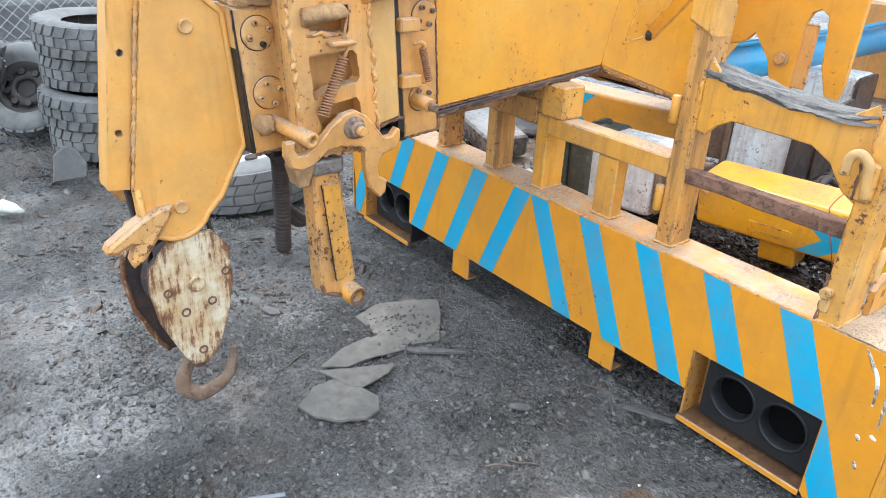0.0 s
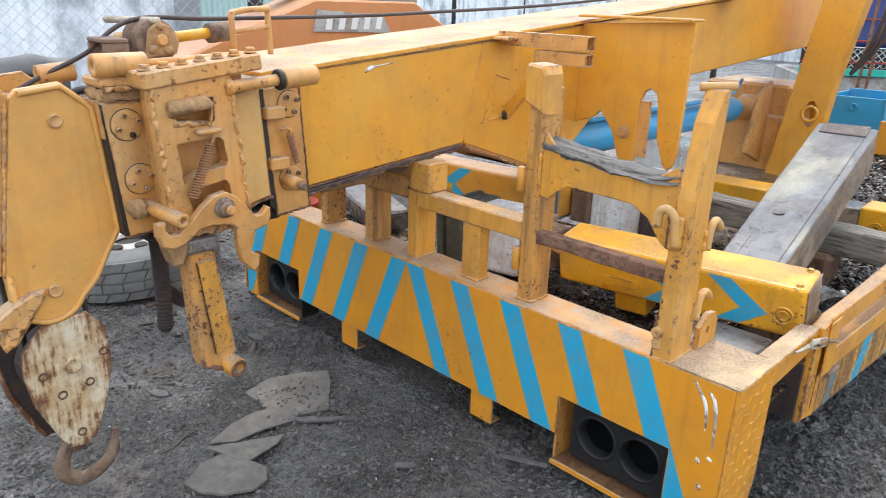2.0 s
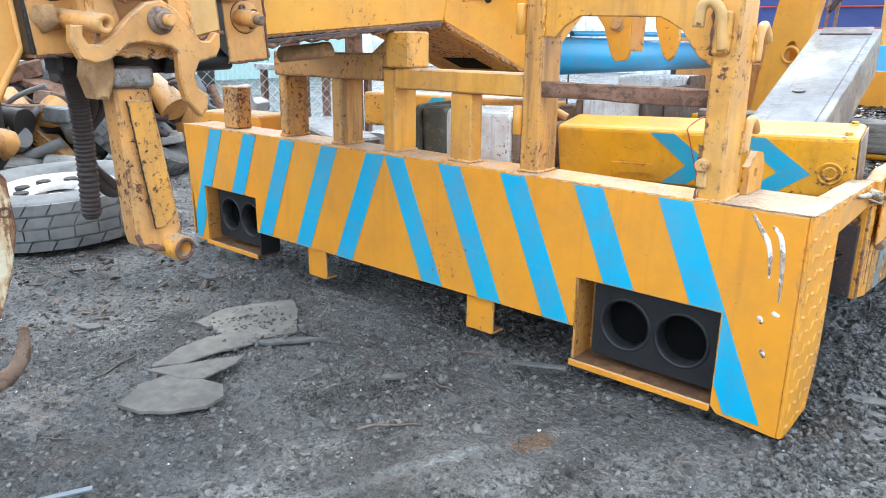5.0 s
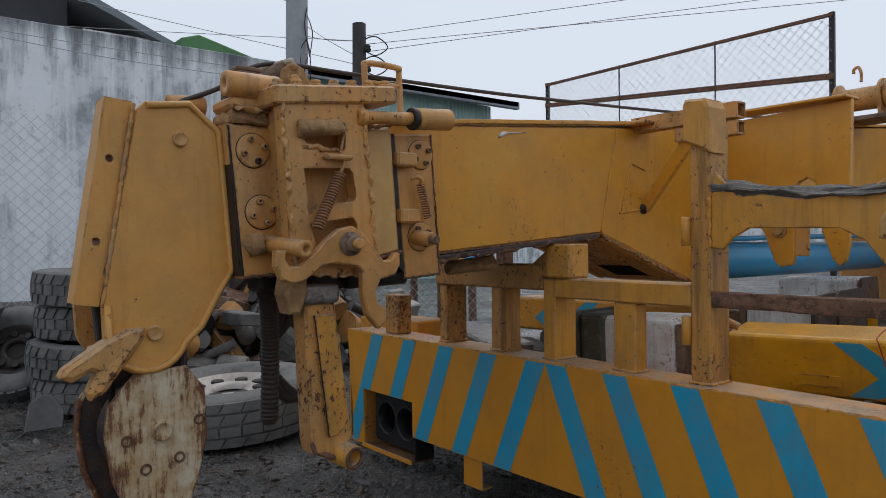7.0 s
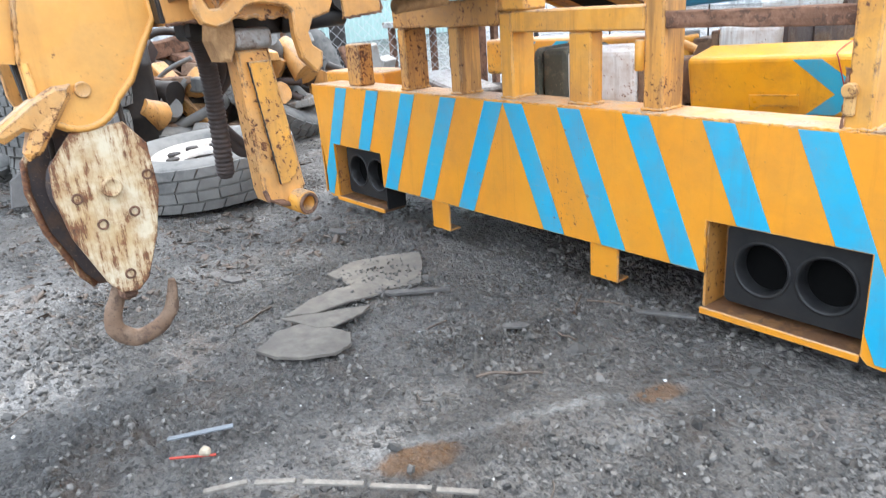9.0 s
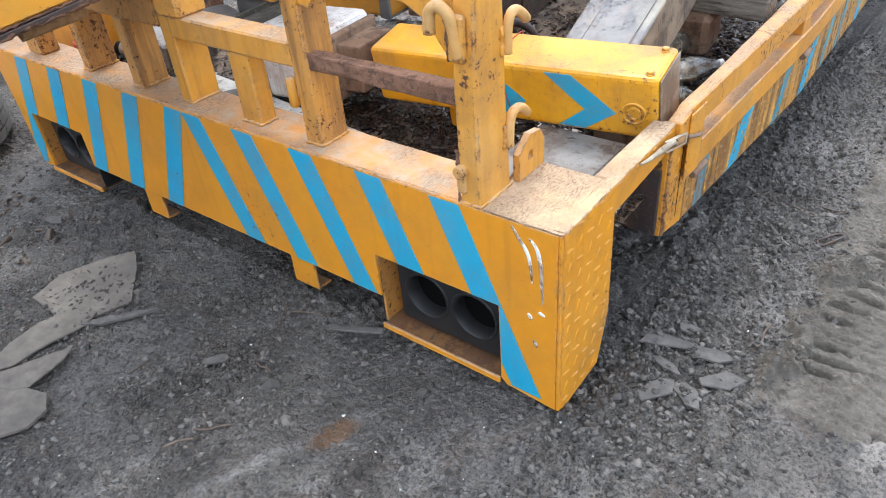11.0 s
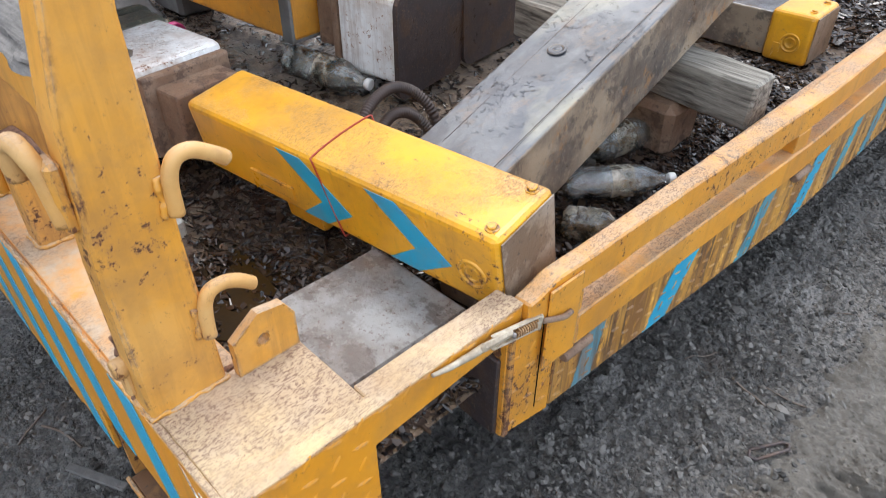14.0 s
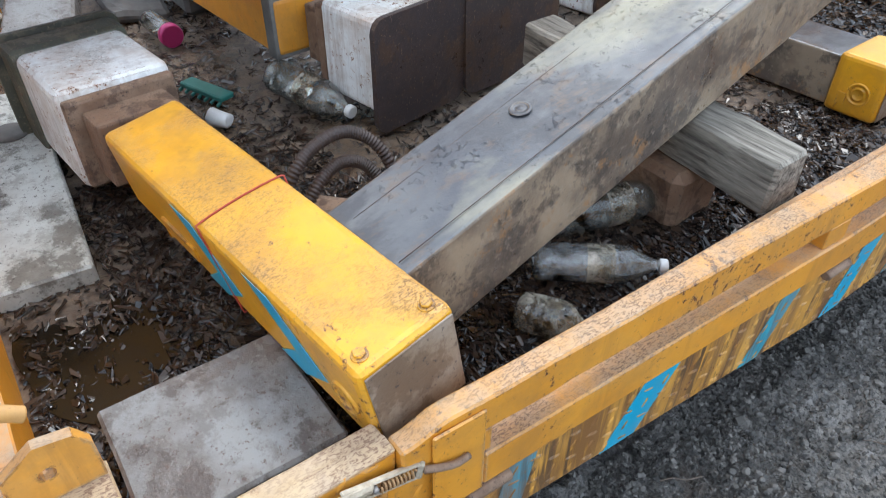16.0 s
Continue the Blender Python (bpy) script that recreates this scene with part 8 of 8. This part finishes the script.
def tyre(label, at, axis, R, width, rim_mat, group, tread="block", rim=True):
    """A truck tyre: turned carcass, raised tread blocks, a disc rim with dark discs for hand holes."""
    at, axis = Vector(at), Vector(axis).normalized()
    ty = thing("tyre", label, "tyre", at, group)
    w = width / 2
    ri = R * 0.56
    prof = [(-w * 0.72, ri), (-w * 0.92, ri + 0.03), (-w, R * 0.76), (-w * 0.95, R * 0.93), (-w * 0.82, R - 0.008), (0, R), (w * 0.82, R - 0.008), (w * 0.95, R * 0.93), (w, R * 0.76), (w * 0.92, ri + 0.03), (w * 0.72, ri)]
    part("carcass", lathe(at, axis, prof, 44), M_RUBBER, ty)
    s, u = frame_of(axis)
    bm = bmesh.new()
    n = 30
    for i in range(n):
        for row, (t0, t1, sk) in enumerate(((-0.86, -0.32, 0.5), (-0.26, 0.26, 0.0), (0.32, 0.86, -0.5)) if tread == "block" else ((-0.86, -0.5, 0), (-0.42, -0.04, 0), (0.04, 0.42, 0), (0.5, 0.86, 0))):
            a0 = 2 * math.pi * (i + sk * 0.4) / n
            a1 = a0 + 2 * math.pi / n * (0.72 if tread == "block" else 0.93)
            v = []
            for rr in (R - 0.012, R + 0.009):
                for t, aa in ((t0, a0), (t1, a0 + (0.06 if row != 1 else 0)), (t1, a1 + (0.06 if row != 1 else 0)), (t0, a1)):
                    v.append(bm.verts.new(at + axis * (t * w) + (s * math.cos(aa) + u * math.sin(aa)) * (rr - 0.012 * abs(t) ** 3)))
            for q in ((0, 1, 2, 3), (7, 6, 5, 4), (0, 4, 5, 1), (1, 5, 6, 2), (2, 6, 7, 3), (3, 7, 4, 0)):
                bm.faces.new([v[k] for k in q])
    bmesh.ops.recalc_face_normals(bm, faces=bm.faces)
    tagged(part("tread", bm, M_RUBBER, ty), kind="stuff")
    if rim:
        d = part("rim", lathe(at, axis, [(-w * 0.7, ri + 0.004), (-w * 0.74, ri - 0.015), (-w * 0.5, ri - 0.03), (w * 0.2, ri - 0.04), (w * 0.5, ri * 0.72), (w * 0.62, ri * 0.5), (w * 0.55, ri * 0.34), (w * 0.35, ri * 0.32)], 40), rim_mat, ty)
        part("rim", lathe(at, axis, [(w * 0.7, ri + 0.004), (w * 0.78, ri - 0.012), (w * 0.5, ri - 0.03), (w * 0.45, ri * 0.74)], 40), rim_mat, ty)
        # Dark plug and discs paint the shade inside the rim's holes.
        part("hub", cyl(at + axis * (w * 0.2), at + axis * (w * 0.3), ri * 0.36, seg=24), M_DARK, ty)
        for i in range(8):
            aa = 2 * math.pi * i / 8
            c = at + axis * (w * 0.56) + (s * math.cos(aa) + u * math.sin(aa)) * ri * 0.62
            part("hand_hole", cyl(c - axis * 0.004, c + axis * 0.014, min(0.035, ri * 0.13), seg=14), M_DARK, ty)
    return ty


for k, (dx, dy) in enumerate(((0, 0), (0.02, -0.03), (-0.03, 0.02), (0.03, 0.0))):
    tyre("worn black truck tyre in a stack of four", (-4.18 + dx, -0.70 + dy, 0.10 + 0.197 * k), (0.04 * (k % 2), 0.03, 1), 0.345, 0.192, M_DARK, "stacked tyres", "block", False)
tyre("worn truck tyre with a pale rim lying flat", (-3.22, -0.30, 0.125), (0.02, -0.06, 1), 0.46, 0.235, M_ALU, "loose tyres", "rib")
tyre("old truck tyre leaning against the stack", (-4.74, -1.04, 0.27), (0.72, -0.40, 0.56), 0.30, 0.18, M_DARK, "loose tyres", "block", True)
for k, (x, y, z, a) in enumerate(((-4.6, -0.2, 0.2, (0.3, 0.2, 1)), (-4.9, 0.35, 0.35, (0.8, -0.3, 0.4)), (-4.55, 0.75, 0.25, (0.5, 0.5, 0.8)), (-5.0, 1.2, 0.4, (0.9, 0.1, 0.3)))):
    tyre("discarded black tyre in a scrap heap", (x, y, z), a, 0.40, 0.2, M_DARK, "loose tyres")
slab = prism([(-0.10, 0), (0.07, 0.0), (0.085, 0.07), (0.05, 0.15), (-0.01, 0.17), (-0.07, 0.13)], "x", -0.012, 0.012, 0.005)
for v in slab.verts:
    v.co = Vector((-3.74 + v.co.x - 0.35 * v.co.z, -1.05 + v.co.y, v.co.z))
single("rubber_flap", slab, M_ROCK, "grey rubber flap leaning on the tyre stack", "rubber flap")
single("pipe_elbow", pipe(spline([(-4.2, -1.78, 0.06), (-3.95, -1.62, 0.06), (-3.82, -1.52, 0.055), (-3.78, -1.47, 0.03)], 6), 0.045, 14), M_DARK, "dark pipe elbow lying in the mud", "pipe")
single("oil_drum", rough_up(lathe((-4.36, -0.34, -0.01), (0, 0, 1), [(0, 0), (0, 0.2), (0.02, 0.21), (0.3, 0.205), (0.31, 0.212), (0.33, 0.205), (0.6, 0.205), (0.61, 0.212), (0.63, 0.205), (0.92, 0.205), (0.94, 0.2), (0.93, 0.0)], 28), 0.004, 8), M_DARK, "dark dented oil drum behind the tyre stack", "drum")
single("rolled_rubber", rough_up(pipe(spline([(-4.31, -0.56, 0.97), (-4.3, -0.38, 1.02), (-4.3, -0.13, 0.99)], 8), 0.065, 14), 0.02, 8), M_RUBBER, "crumpled black rubber sheet on the tyres", "rubber sheet")
crush = thing("crushed_bottle", "crushed white plastic bottle lying on the mud", "bottle", (-3.4, -1.4, 0.0))
part("body", rough_up(lathe((-3.46, -1.44, 0.02), (0.8, 0.5, 0.05), [(0, 0), (0, 0.02), (0.01, 0.027), (0.10, 0.027), (0.125, 0.014), (0.14, 0.011), (0.14, 0)], 20), 0.016, 26), M_OLDWHITE, crush)
M_UNIT = worn("dark_grey_unit", (0.055, 0.058, 0.062), (0.085, 0.086, 0.086), (0.13, 0.115, 0.10), 0.6, 12, 0.1)
cool = thing("radiator_unit", "dark grey steel radiator unit leaning on one corner", "radiator", (-4.74, -1.36, 0.0))


def lean(u, v):
    return -1.37 - 0.917 * u + 0.40 * v, -0.02 + 0.40 * u + 0.917 * v


def leaning(u0, u1, v0, v1, x0, x1, bevel=0.006):
    return prism([lean(u0, v0), lean(u1, v0), lean(u1, v1), lean(u0, v1)], "x", x0, x1, bevel)


part("core", leaning(0.02, 0.62, 0.02, 0.56, -4.86, -4.682), M_UNIT, cool, "dull grey core panel")
part("top_tank", leaning(0.0, 0.64, 0.561, 0.64, -4.88, -4.65, 0.025), M_UNIT, cool)
part("bottom_rail", leaning(0.0, 0.64, 0.0, 0.0195, -4.87, -4.65, 0.004), M_UNIT, cool)
for u0 in (0.0, 0.57):
    part("side_rail", leaning(u0, u0 + 0.05, 0.0205, 0.56, -4.681, -4.655, 0.006), M_UNIT, cool)
part("side_plate", leaning(-0.022, -0.001, 0.06, 0.54, -4.86, -4.70, 0.004), M_UNIT, cool)
part("side_lip", leaning(-0.045, -0.023, 0.10, 0.50, -4.84, -4.76, 0.004), M_UNIT, cool)

# scrap heap behind the jib leg
rs = random.Random(31)
for k in range(130):
    x, y = rs.uniform(-5.4, -4.2), rs.uniform(-0.3, 1.8)
    if k > 45:
        x, y = rs.uniform(-5.1, -4.35), rs.uniform(-0.15, 1.25)
    z = rs.uniform(0.05, 0.55 if k < 46 else 0.75) * (1 - abs(y - 0.5) * 0.3)
    kind = rs.random()
    d = Vector((rs.uniform(-1, 1), rs.uniform(-1, 1), rs.uniform(-0.7, 0.7))).normalized()
    c = Vector((x, y, max(z, 0.08)))
    m = rs.choice((M_DARK, M_PLATE, M_RUSTY, M_BROWN, M_RUBBER, M_TAN, M_HOSE, M_DARK, M_GREYPAINT))
    L = rs.uniform(0.12, 0.34)
    if kind < 0.35:
        single("pipe_scrap", pipe(spline([c - d * L, c + Vector((0, 0, rs.uniform(-0.1, 0.15))), c + d * L], 8), rs.uniform(0.012, 0.04), 10), m, "bent scrap pipe in a heap", "scrap", "scrap heap")
    elif kind < 0.75:
        single("metal_scrap", rough_up(obox(c - d * L, c + d * L, rs.uniform(0.05, 0.22), rs.uniform(0.02, 0.12), 0.008), 0.02, 6, 1), m, "bent scrap metal in a heap", "scrap", "scrap heap")
    else:
        single("casting_scrap", rough_up(cyl(c - d * L * 0.5, c + d * L * 0.5, rs.uniform(0.05, 0.13), rs.uniform(0.04, 0.1), 14), 0.01, 10), m, "oily machine part in a heap", "scrap", "scrap heap")

# items behind the boom: orange digger arm with a name plate
dig = thing("digger_arm", "orange digger arm with a grey name plate, lying behind the boom", "digger arm", (-2.75, 0.6, 0.0))
part("arm", prism([(-0.35, 1.12), (0.10, 1.30), (0.55, 1.46), (1.25, 1.46), (1.6, 1.28), (1.3, 1.20), (0.4, 1.15), (0.0, 1.0)], "x", -2.95, -2.62, 0.01), paint("digger_paint", (0.55, 0.21, 0.07), 0.25, 0.4, (0.55, 0.30, 0.15)), dig)
part("name_plate", prism([(0.53, 1.30), (0.55, 1.41), (1.0, 1.385), (1.06, 1.29)], "x", -2.619, -2.612, 0), M_GREYPAINT, dig, "grey name plate with pale worn marks")
for k in range(5):
    part("mark", prism([(0.60 + 0.085 * k, 1.31), (0.64 + 0.085 * k, 1.31), (0.655 + 0.085 * k, 1.375), (0.615 + 0.085 * k, 1.375)], "x", -2.6115, -2.609, 0), M_CAPW, dig)
for y in (0.75, 1.2):
    part("stand", box(-2.84, -2.76, y, y + 0.08, -0.03, 1.17, 0.01), M_RUSTY, dig)
single("tarred_roll", pipe([(-2.9, 0.0, 1.50), (-2.75, 0.9, 1.50), (-2.7, 1.3, 1.47)], 0.05, 14), M_GREYPAINT, "grey pipe lying on the digger arm", "pipe")

# small workshop litter seen under the boom
bench = thing("scrap_table", "low steel table with cans and a yellow cap behind the deck", "table", (-5.6, 3.2, 0.0))
part("top", box(-6.2, -5.0, 2.9, 3.6, 0.60, 0.66, 0.005), M_GREYPAINT, bench)
for x, y in ((-6.1, 2.95), (-5.1, 2.95), (-6.1, 3.5), (-5.1, 3.5)):
    part("leg", box(x - 0.03, x + 0.03, y - 0.03, y + 0.03, 0, 0.599, 0.003), M_RUSTY, bench)
for k, (x, y, m) in enumerate(((-5.9, 3.1, M_WHITE), (-5.6, 3.15, M_BRIGHT), (-5.3, 3.1, M_CYL), (-5.75, 3.3, M_GREYPAINT))):
    single("paint_can", cyl((x, y, 0.661), (x, y, 0.80), 0.07, seg=18), m, "old paint can on the steel table", "can", "paint cans")

# ---- buildings and poles ----
shed = thing("green_shed", "pale green corrugated shed with a grey roof", "shed", (-16, 10, 0))
sheet = bmesh.new()
A, B = Vector((-14.9, 6.0, 0)), Vector((-15.36, 12.4, 0))
n = 90
prev = None
for i in range(n + 1):
    p = A.lerp(B, i / n) + Vector((0.03 if i % 2 else 0, 0, 0))
    cur = [sheet.verts.new(p), sheet.verts.new(p + Vector((0, 0, 5.0)))]
    if prev:
        sheet.faces.new((prev[0], cur[0], cur[1], prev[1]))
    prev = cur
part("wall", sheet, M_TEAL, shed)
part("wall_end", box(-24, -15.37, 12.38, 12.5, 0, 5.0, 0), M_TEAL, shed)
part("roof", prism([(-14.6, 4.92), (-14.6, 5.05), (-20.0, 6.4), (-20.0, 6.2)], "y", 5.6, 12.9, 0.01), M_ROOF, shed)
part("eave", box(-14.75, -14.6, 5.6, 12.95, 4.85, 5.06, 0.01), M_ROOF, shed)
hall = thing("white_hall", "white hall with a dark roof edge behind the wall", "hall", (-14, 2, 0))
part("wall", box(-18.0, -12.4, 0.9, 2.3, 0, 4.5, 0.01), M_WHITE, hall)
part("roof", prism([(0.75, 5.1), (2.4, 4.42), (2.4, 4.30), (0.75, 4.95)], "x", -18.1, -12.2, 0.005), M_ROOF, hall)
part("tarpaulin", rough_up(prism([(-4.0, 4.3), (-2.0, 4.75), (0.72, 5.12), (0.75, 3.6), (-4.0, 3.6)], "x", -17.5, -12.6, 0.05), 0.12, 1.5, 0), M_TARP, hall, "black tarpaulin cover")
single("green_roof", prism([(2.3, 4.45), (2.6, 4.55), (4.4, 4.1), (4.4, 3.0), (2.3, 3.0)], "x", -14.0, -11.8, 0.02), plain("green_roof_paint", (0.10, 0.26, 0.10), 0.6, 0, 0.4, 3), "low green-edged roof behind the wall", "roof")
single("utility_pole", cyl((-8.26, 2.6, -0.02), (-8.2, 2.66, 8.5), 0.16, 0.12, 20), M_POLE, "round grey concrete utility pole", "utility pole")
wp = thing("wooden_pole", "dark tarred pole with insulators and loose cables", "utility pole", (-7.4, 3.05, 0))
part("mast", rough_up(cyl((-7.4, 3.05, -0.02), (-7.4, 3.07, 3.72), 0.10, 0.085, 16), 0.004, 12), M_WOODPOLE, wp)
for z in (3.35, 3.1):
    part("insulator", lathe((-7.28, 3.12, z), (0, 0, 1), [(0, 0), (0, 0.035), (0.03, 0.045), (0.05, 0.03), (0.07, 0.04), (0.09, 0.02), (0.09, 0)], 14), M_WOODPOLE, wp)
    part("loop", pipe(spline([(-7.4, 3.05, z + 0.12), (-7.25, 3.2, z + 0.2), (-7.1, 3.3, z + 0.05), (-7.2, 3.2, z - 0.05), (-7.3, 3.12, z)], 8), 0.008, 6), M_WOODPOLE, wp)
rw = random.Random(8)
ends = [((-7.4, 3.05, 3.55), (14, 30, 9.2)), ((-7.4, 3.05, 3.45), (14, 30, 8.9)), ((-7.4, 3.05, 3.35), (14, 30, 8.6)), ((-7.4, 3.05, 3.5), (-16, -6.0, 5.3)), ((-7.4, 3.05, 3.2), (-13, -4.0, 5.6)), ((-8.2, 2.6, 4.1), (-12, -6, 6.4)),
        ((-8.2, 2.6, 3.7), (-7.4, 3.05, 3.5)), ((-8.2, 2.6, 3.3), (-7.4, 3.05, 3.1)), ((-8.2, 2.6, 3.9), (-7.4, 3.05, 3.3)), ((-8.2, 2.6, 3.15), (-8.7, -5.0, 3.6)), ((-8.2, 2.6, 3.05), (-8.65, -2.0, 3.3)), ((-8.2, 2.6, 4.5), (-6.0, 9.0, 5.2))]
for k, (p, q) in enumerate(ends):
    p, q = Vector(p), Vector(q)
    mid = (p + q) / 2 - Vector((0, 0, 0.03 * (q - p).length * rw.uniform(0.3, 1)))
    single("overhead_wire", pipe(spline([p, mid, q], 10), 0.0045, 5), M_POLE, "thin overhead wire between poles", "wire", "overhead wires")
for k in range(9):
    a = rw.uniform(0, 6.3)
    z = rw.uniform(2.6, 4.2)
    single("loose_cable", pipe(spline([(-8.08, 2.7, z), (-8.0 + 0.1 * math.cos(a), 2.6 + 0.12 * math.sin(a), z - 0.25), (-8.06, 2.72, z - rw.uniform(0.5, 0.9))], 8), 0.007, 5), M_WOODPOLE, "loose cable hanging on the concrete pole", "cable", "loose cables")

# ---- vehicles at the far side ----
truck = thing("parked_truck", "parked truck with a blue canopy, wire mesh and a turquoise rail", "truck", (-2.0, 9.0, 0))
A, B = Vector((-3.4, 9.3, 0)), Vector((-0.55, 11.0, 0))
part("canopy", rough_up(obox(A + Vector((0, 0, 1.75)), B + Vector((0, 0, 1.75)), 1.6, 1.35, 0.04), 0.03, 2.5, 3), M_CLOTH, truck, "dark blue canopy")
part("body", obox(A + Vector((0, 0, 0.45)), B + Vector((0, 0, 0.45)), 1.6, 0.5, 0.02), M_GREYPAINT, truck)
d = (B - A).normalized()
s = Vector((d.y, -d.x, 0))
part("rail", obox(A + s * 0.83 + Vector((0, 0, 0.74)), B + s * 0.83 + Vector((0, 0, 0.74)), 0.03, 0.09, 0.005), M_WALLGREEN, truck, "turquoise side rail")
for k in range(3):
    part("rope", pipe([A + s * 0.84 + Vector((0, 0, 0.86 + 0.27 * k)), B + s * 0.84 + Vector((0, 0, 0.90 + 0.27 * k))], 0.012, 6), M_RED, truck)
bm = bmesh.new()
for k in range(40):
    u = k * 0.085
    for way in (0, 1):
        p0 = A + d * (u + 0.24 * way) + s * 0.835 + Vector((0, 0, 0.80))
        p1 = A + d * (u + 0.24 * (1 - way)) + s * 0.835 + Vector((0, 0, 1.04))
        pipe([p0, p1], 0.006, 4, bm, False)
tagged(part("mesh", bm, M_WIRE, truck, "wire mesh panel"), kind="stuff")
part("mesh_back", obox(A + s * 0.82 + Vector((0, 0, 0.92)), B + s * 0.82 + Vector((0, 0, 0.92)), 0.01, 0.26, 0), M_DARK, truck)
c = Vector((-1.0, 9.75, 0.12))
part("wheel_arch", lathe(c + s * 0.05, s, [(0, 0.0), (0.0, 0.40), (0.03, 0.42), (0.03, 0.50), (0.0, 0.52)], 36), M_GREYPAINT, truck)
tw = part("wheel", lathe(c + s * 0.02, s, [(0, 0.38), (0.06, 0.38), (0.09, 0.34), (0.08, 0.2), (0.03, 0.17), (0.06, 0.08), (0.06, 0)], 36), M_RUBBER, truck)
lad = thing("a_frame", "yellow steel A-frame standing behind the deck", "steel frame", (-1.0, 7.0, 0))
part("leg", obox((-1.12, 6.9, 0.0), (-1.22, 7.0, 2.4), 0.11, 0.07, 0.004), M_POST, lad)
part("leg", obox((-1.14, 6.95, 0.0), (-0.46, 7.25, 1.85), 0.05, 0.055, 0.004), M_POST, lad)
part("rung", obox((-1.18, 6.98, 1.40), (-0.62, 7.18, 1.38), 0.06, 0.05, 0.006), M_POST, lad)
part("stay", cyl((-1.1, 7.1, 1.75), (-0.5, 7.4, 1.10), 0.02, seg=10), M_WHITE, lad)
for x in (-1.62, -1.54):
    single("steel_rod", cyl((x, 6.3, 0), (x + 0.06, 6.35, 2.2), 0.016, seg=8), M_RUSTY, "thin rusty steel rod standing upright", "rod", "steel rods")
dz = thing("tracked_loader", "rusty tracked loader with a bucket", "loader", (0.1, 7.4, 0))
for k in range(12):
    part("track_shoe", rough_up(obox((-0.42, 7.9, 0.62 + 0.05 * k), (0.7, 8.2, 0.60 + 0.05 * k), 0.30, 0.035, 0.006), 0.006, 12), M_BROWN, dz)
part("bucket_side", prism([(6.9, 0.02), (7.8, 0.02), (7.9, 0.75), (7.5, 0.62)], "x", -0.40, -0.37, 0.004), M_PLATE, dz)
part("bucket_floor", box(-0.37, 1.2, 6.95, 7.8, 0.01, 0.05, 0.004), M_PLATE, dz)
part("bucket_back", box(-0.37, 1.2, 7.78, 7.86, 0.05, 0.62, 0.004), M_PLATE, dz)
part("bracket", rough_up(box(-0.42, -0.2, 7.6, 7.9, 0.6, 1.1, 0.03), 0.01, 9), M_GREYPAINT, dz)
single("far_sign", box(-0.7, 1.8, 15.0, 15.05, 0.6, 2.4, 0.01), plain("sign_board", (0.55, 0.68, 0.72), 0.5, 0, 0.3, 2), "pale blue sign board far behind", "sign")
sg = bpy.data.objects["far_sign"]
for x in (-0.5, 1.5):
    part("post", box(x, x + 0.08, 15.051, 15.12, -0.02, 2.4, 0), M_RUSTY, sg)
for k in range(4):
    part("letter_bar", box(-0.55 + 0.2 * k, -0.42 + 0.2 * k, 14.985, 14.995, 1.35, 1.58, 0), M_PINK, sg)
# closing walls of the yard out of view
tagged(part("wall_far", box(-30, 12, 22, 22.3, 0, 3.0, 0), M_CONC), "far concrete yard wall", "wall", kind="structure")
tagged(part("wall_back", box(-9, 12, -16.3, -16, 0, 3.0, 0), M_CONC), "concrete yard wall behind", "wall", kind="structure")
tagged(part("wall_side", box(12, 12.3, -16.3, 22.3, 0, 3.0, 0), M_CONC), "concrete yard wall at the side", "wall", kind="structure")
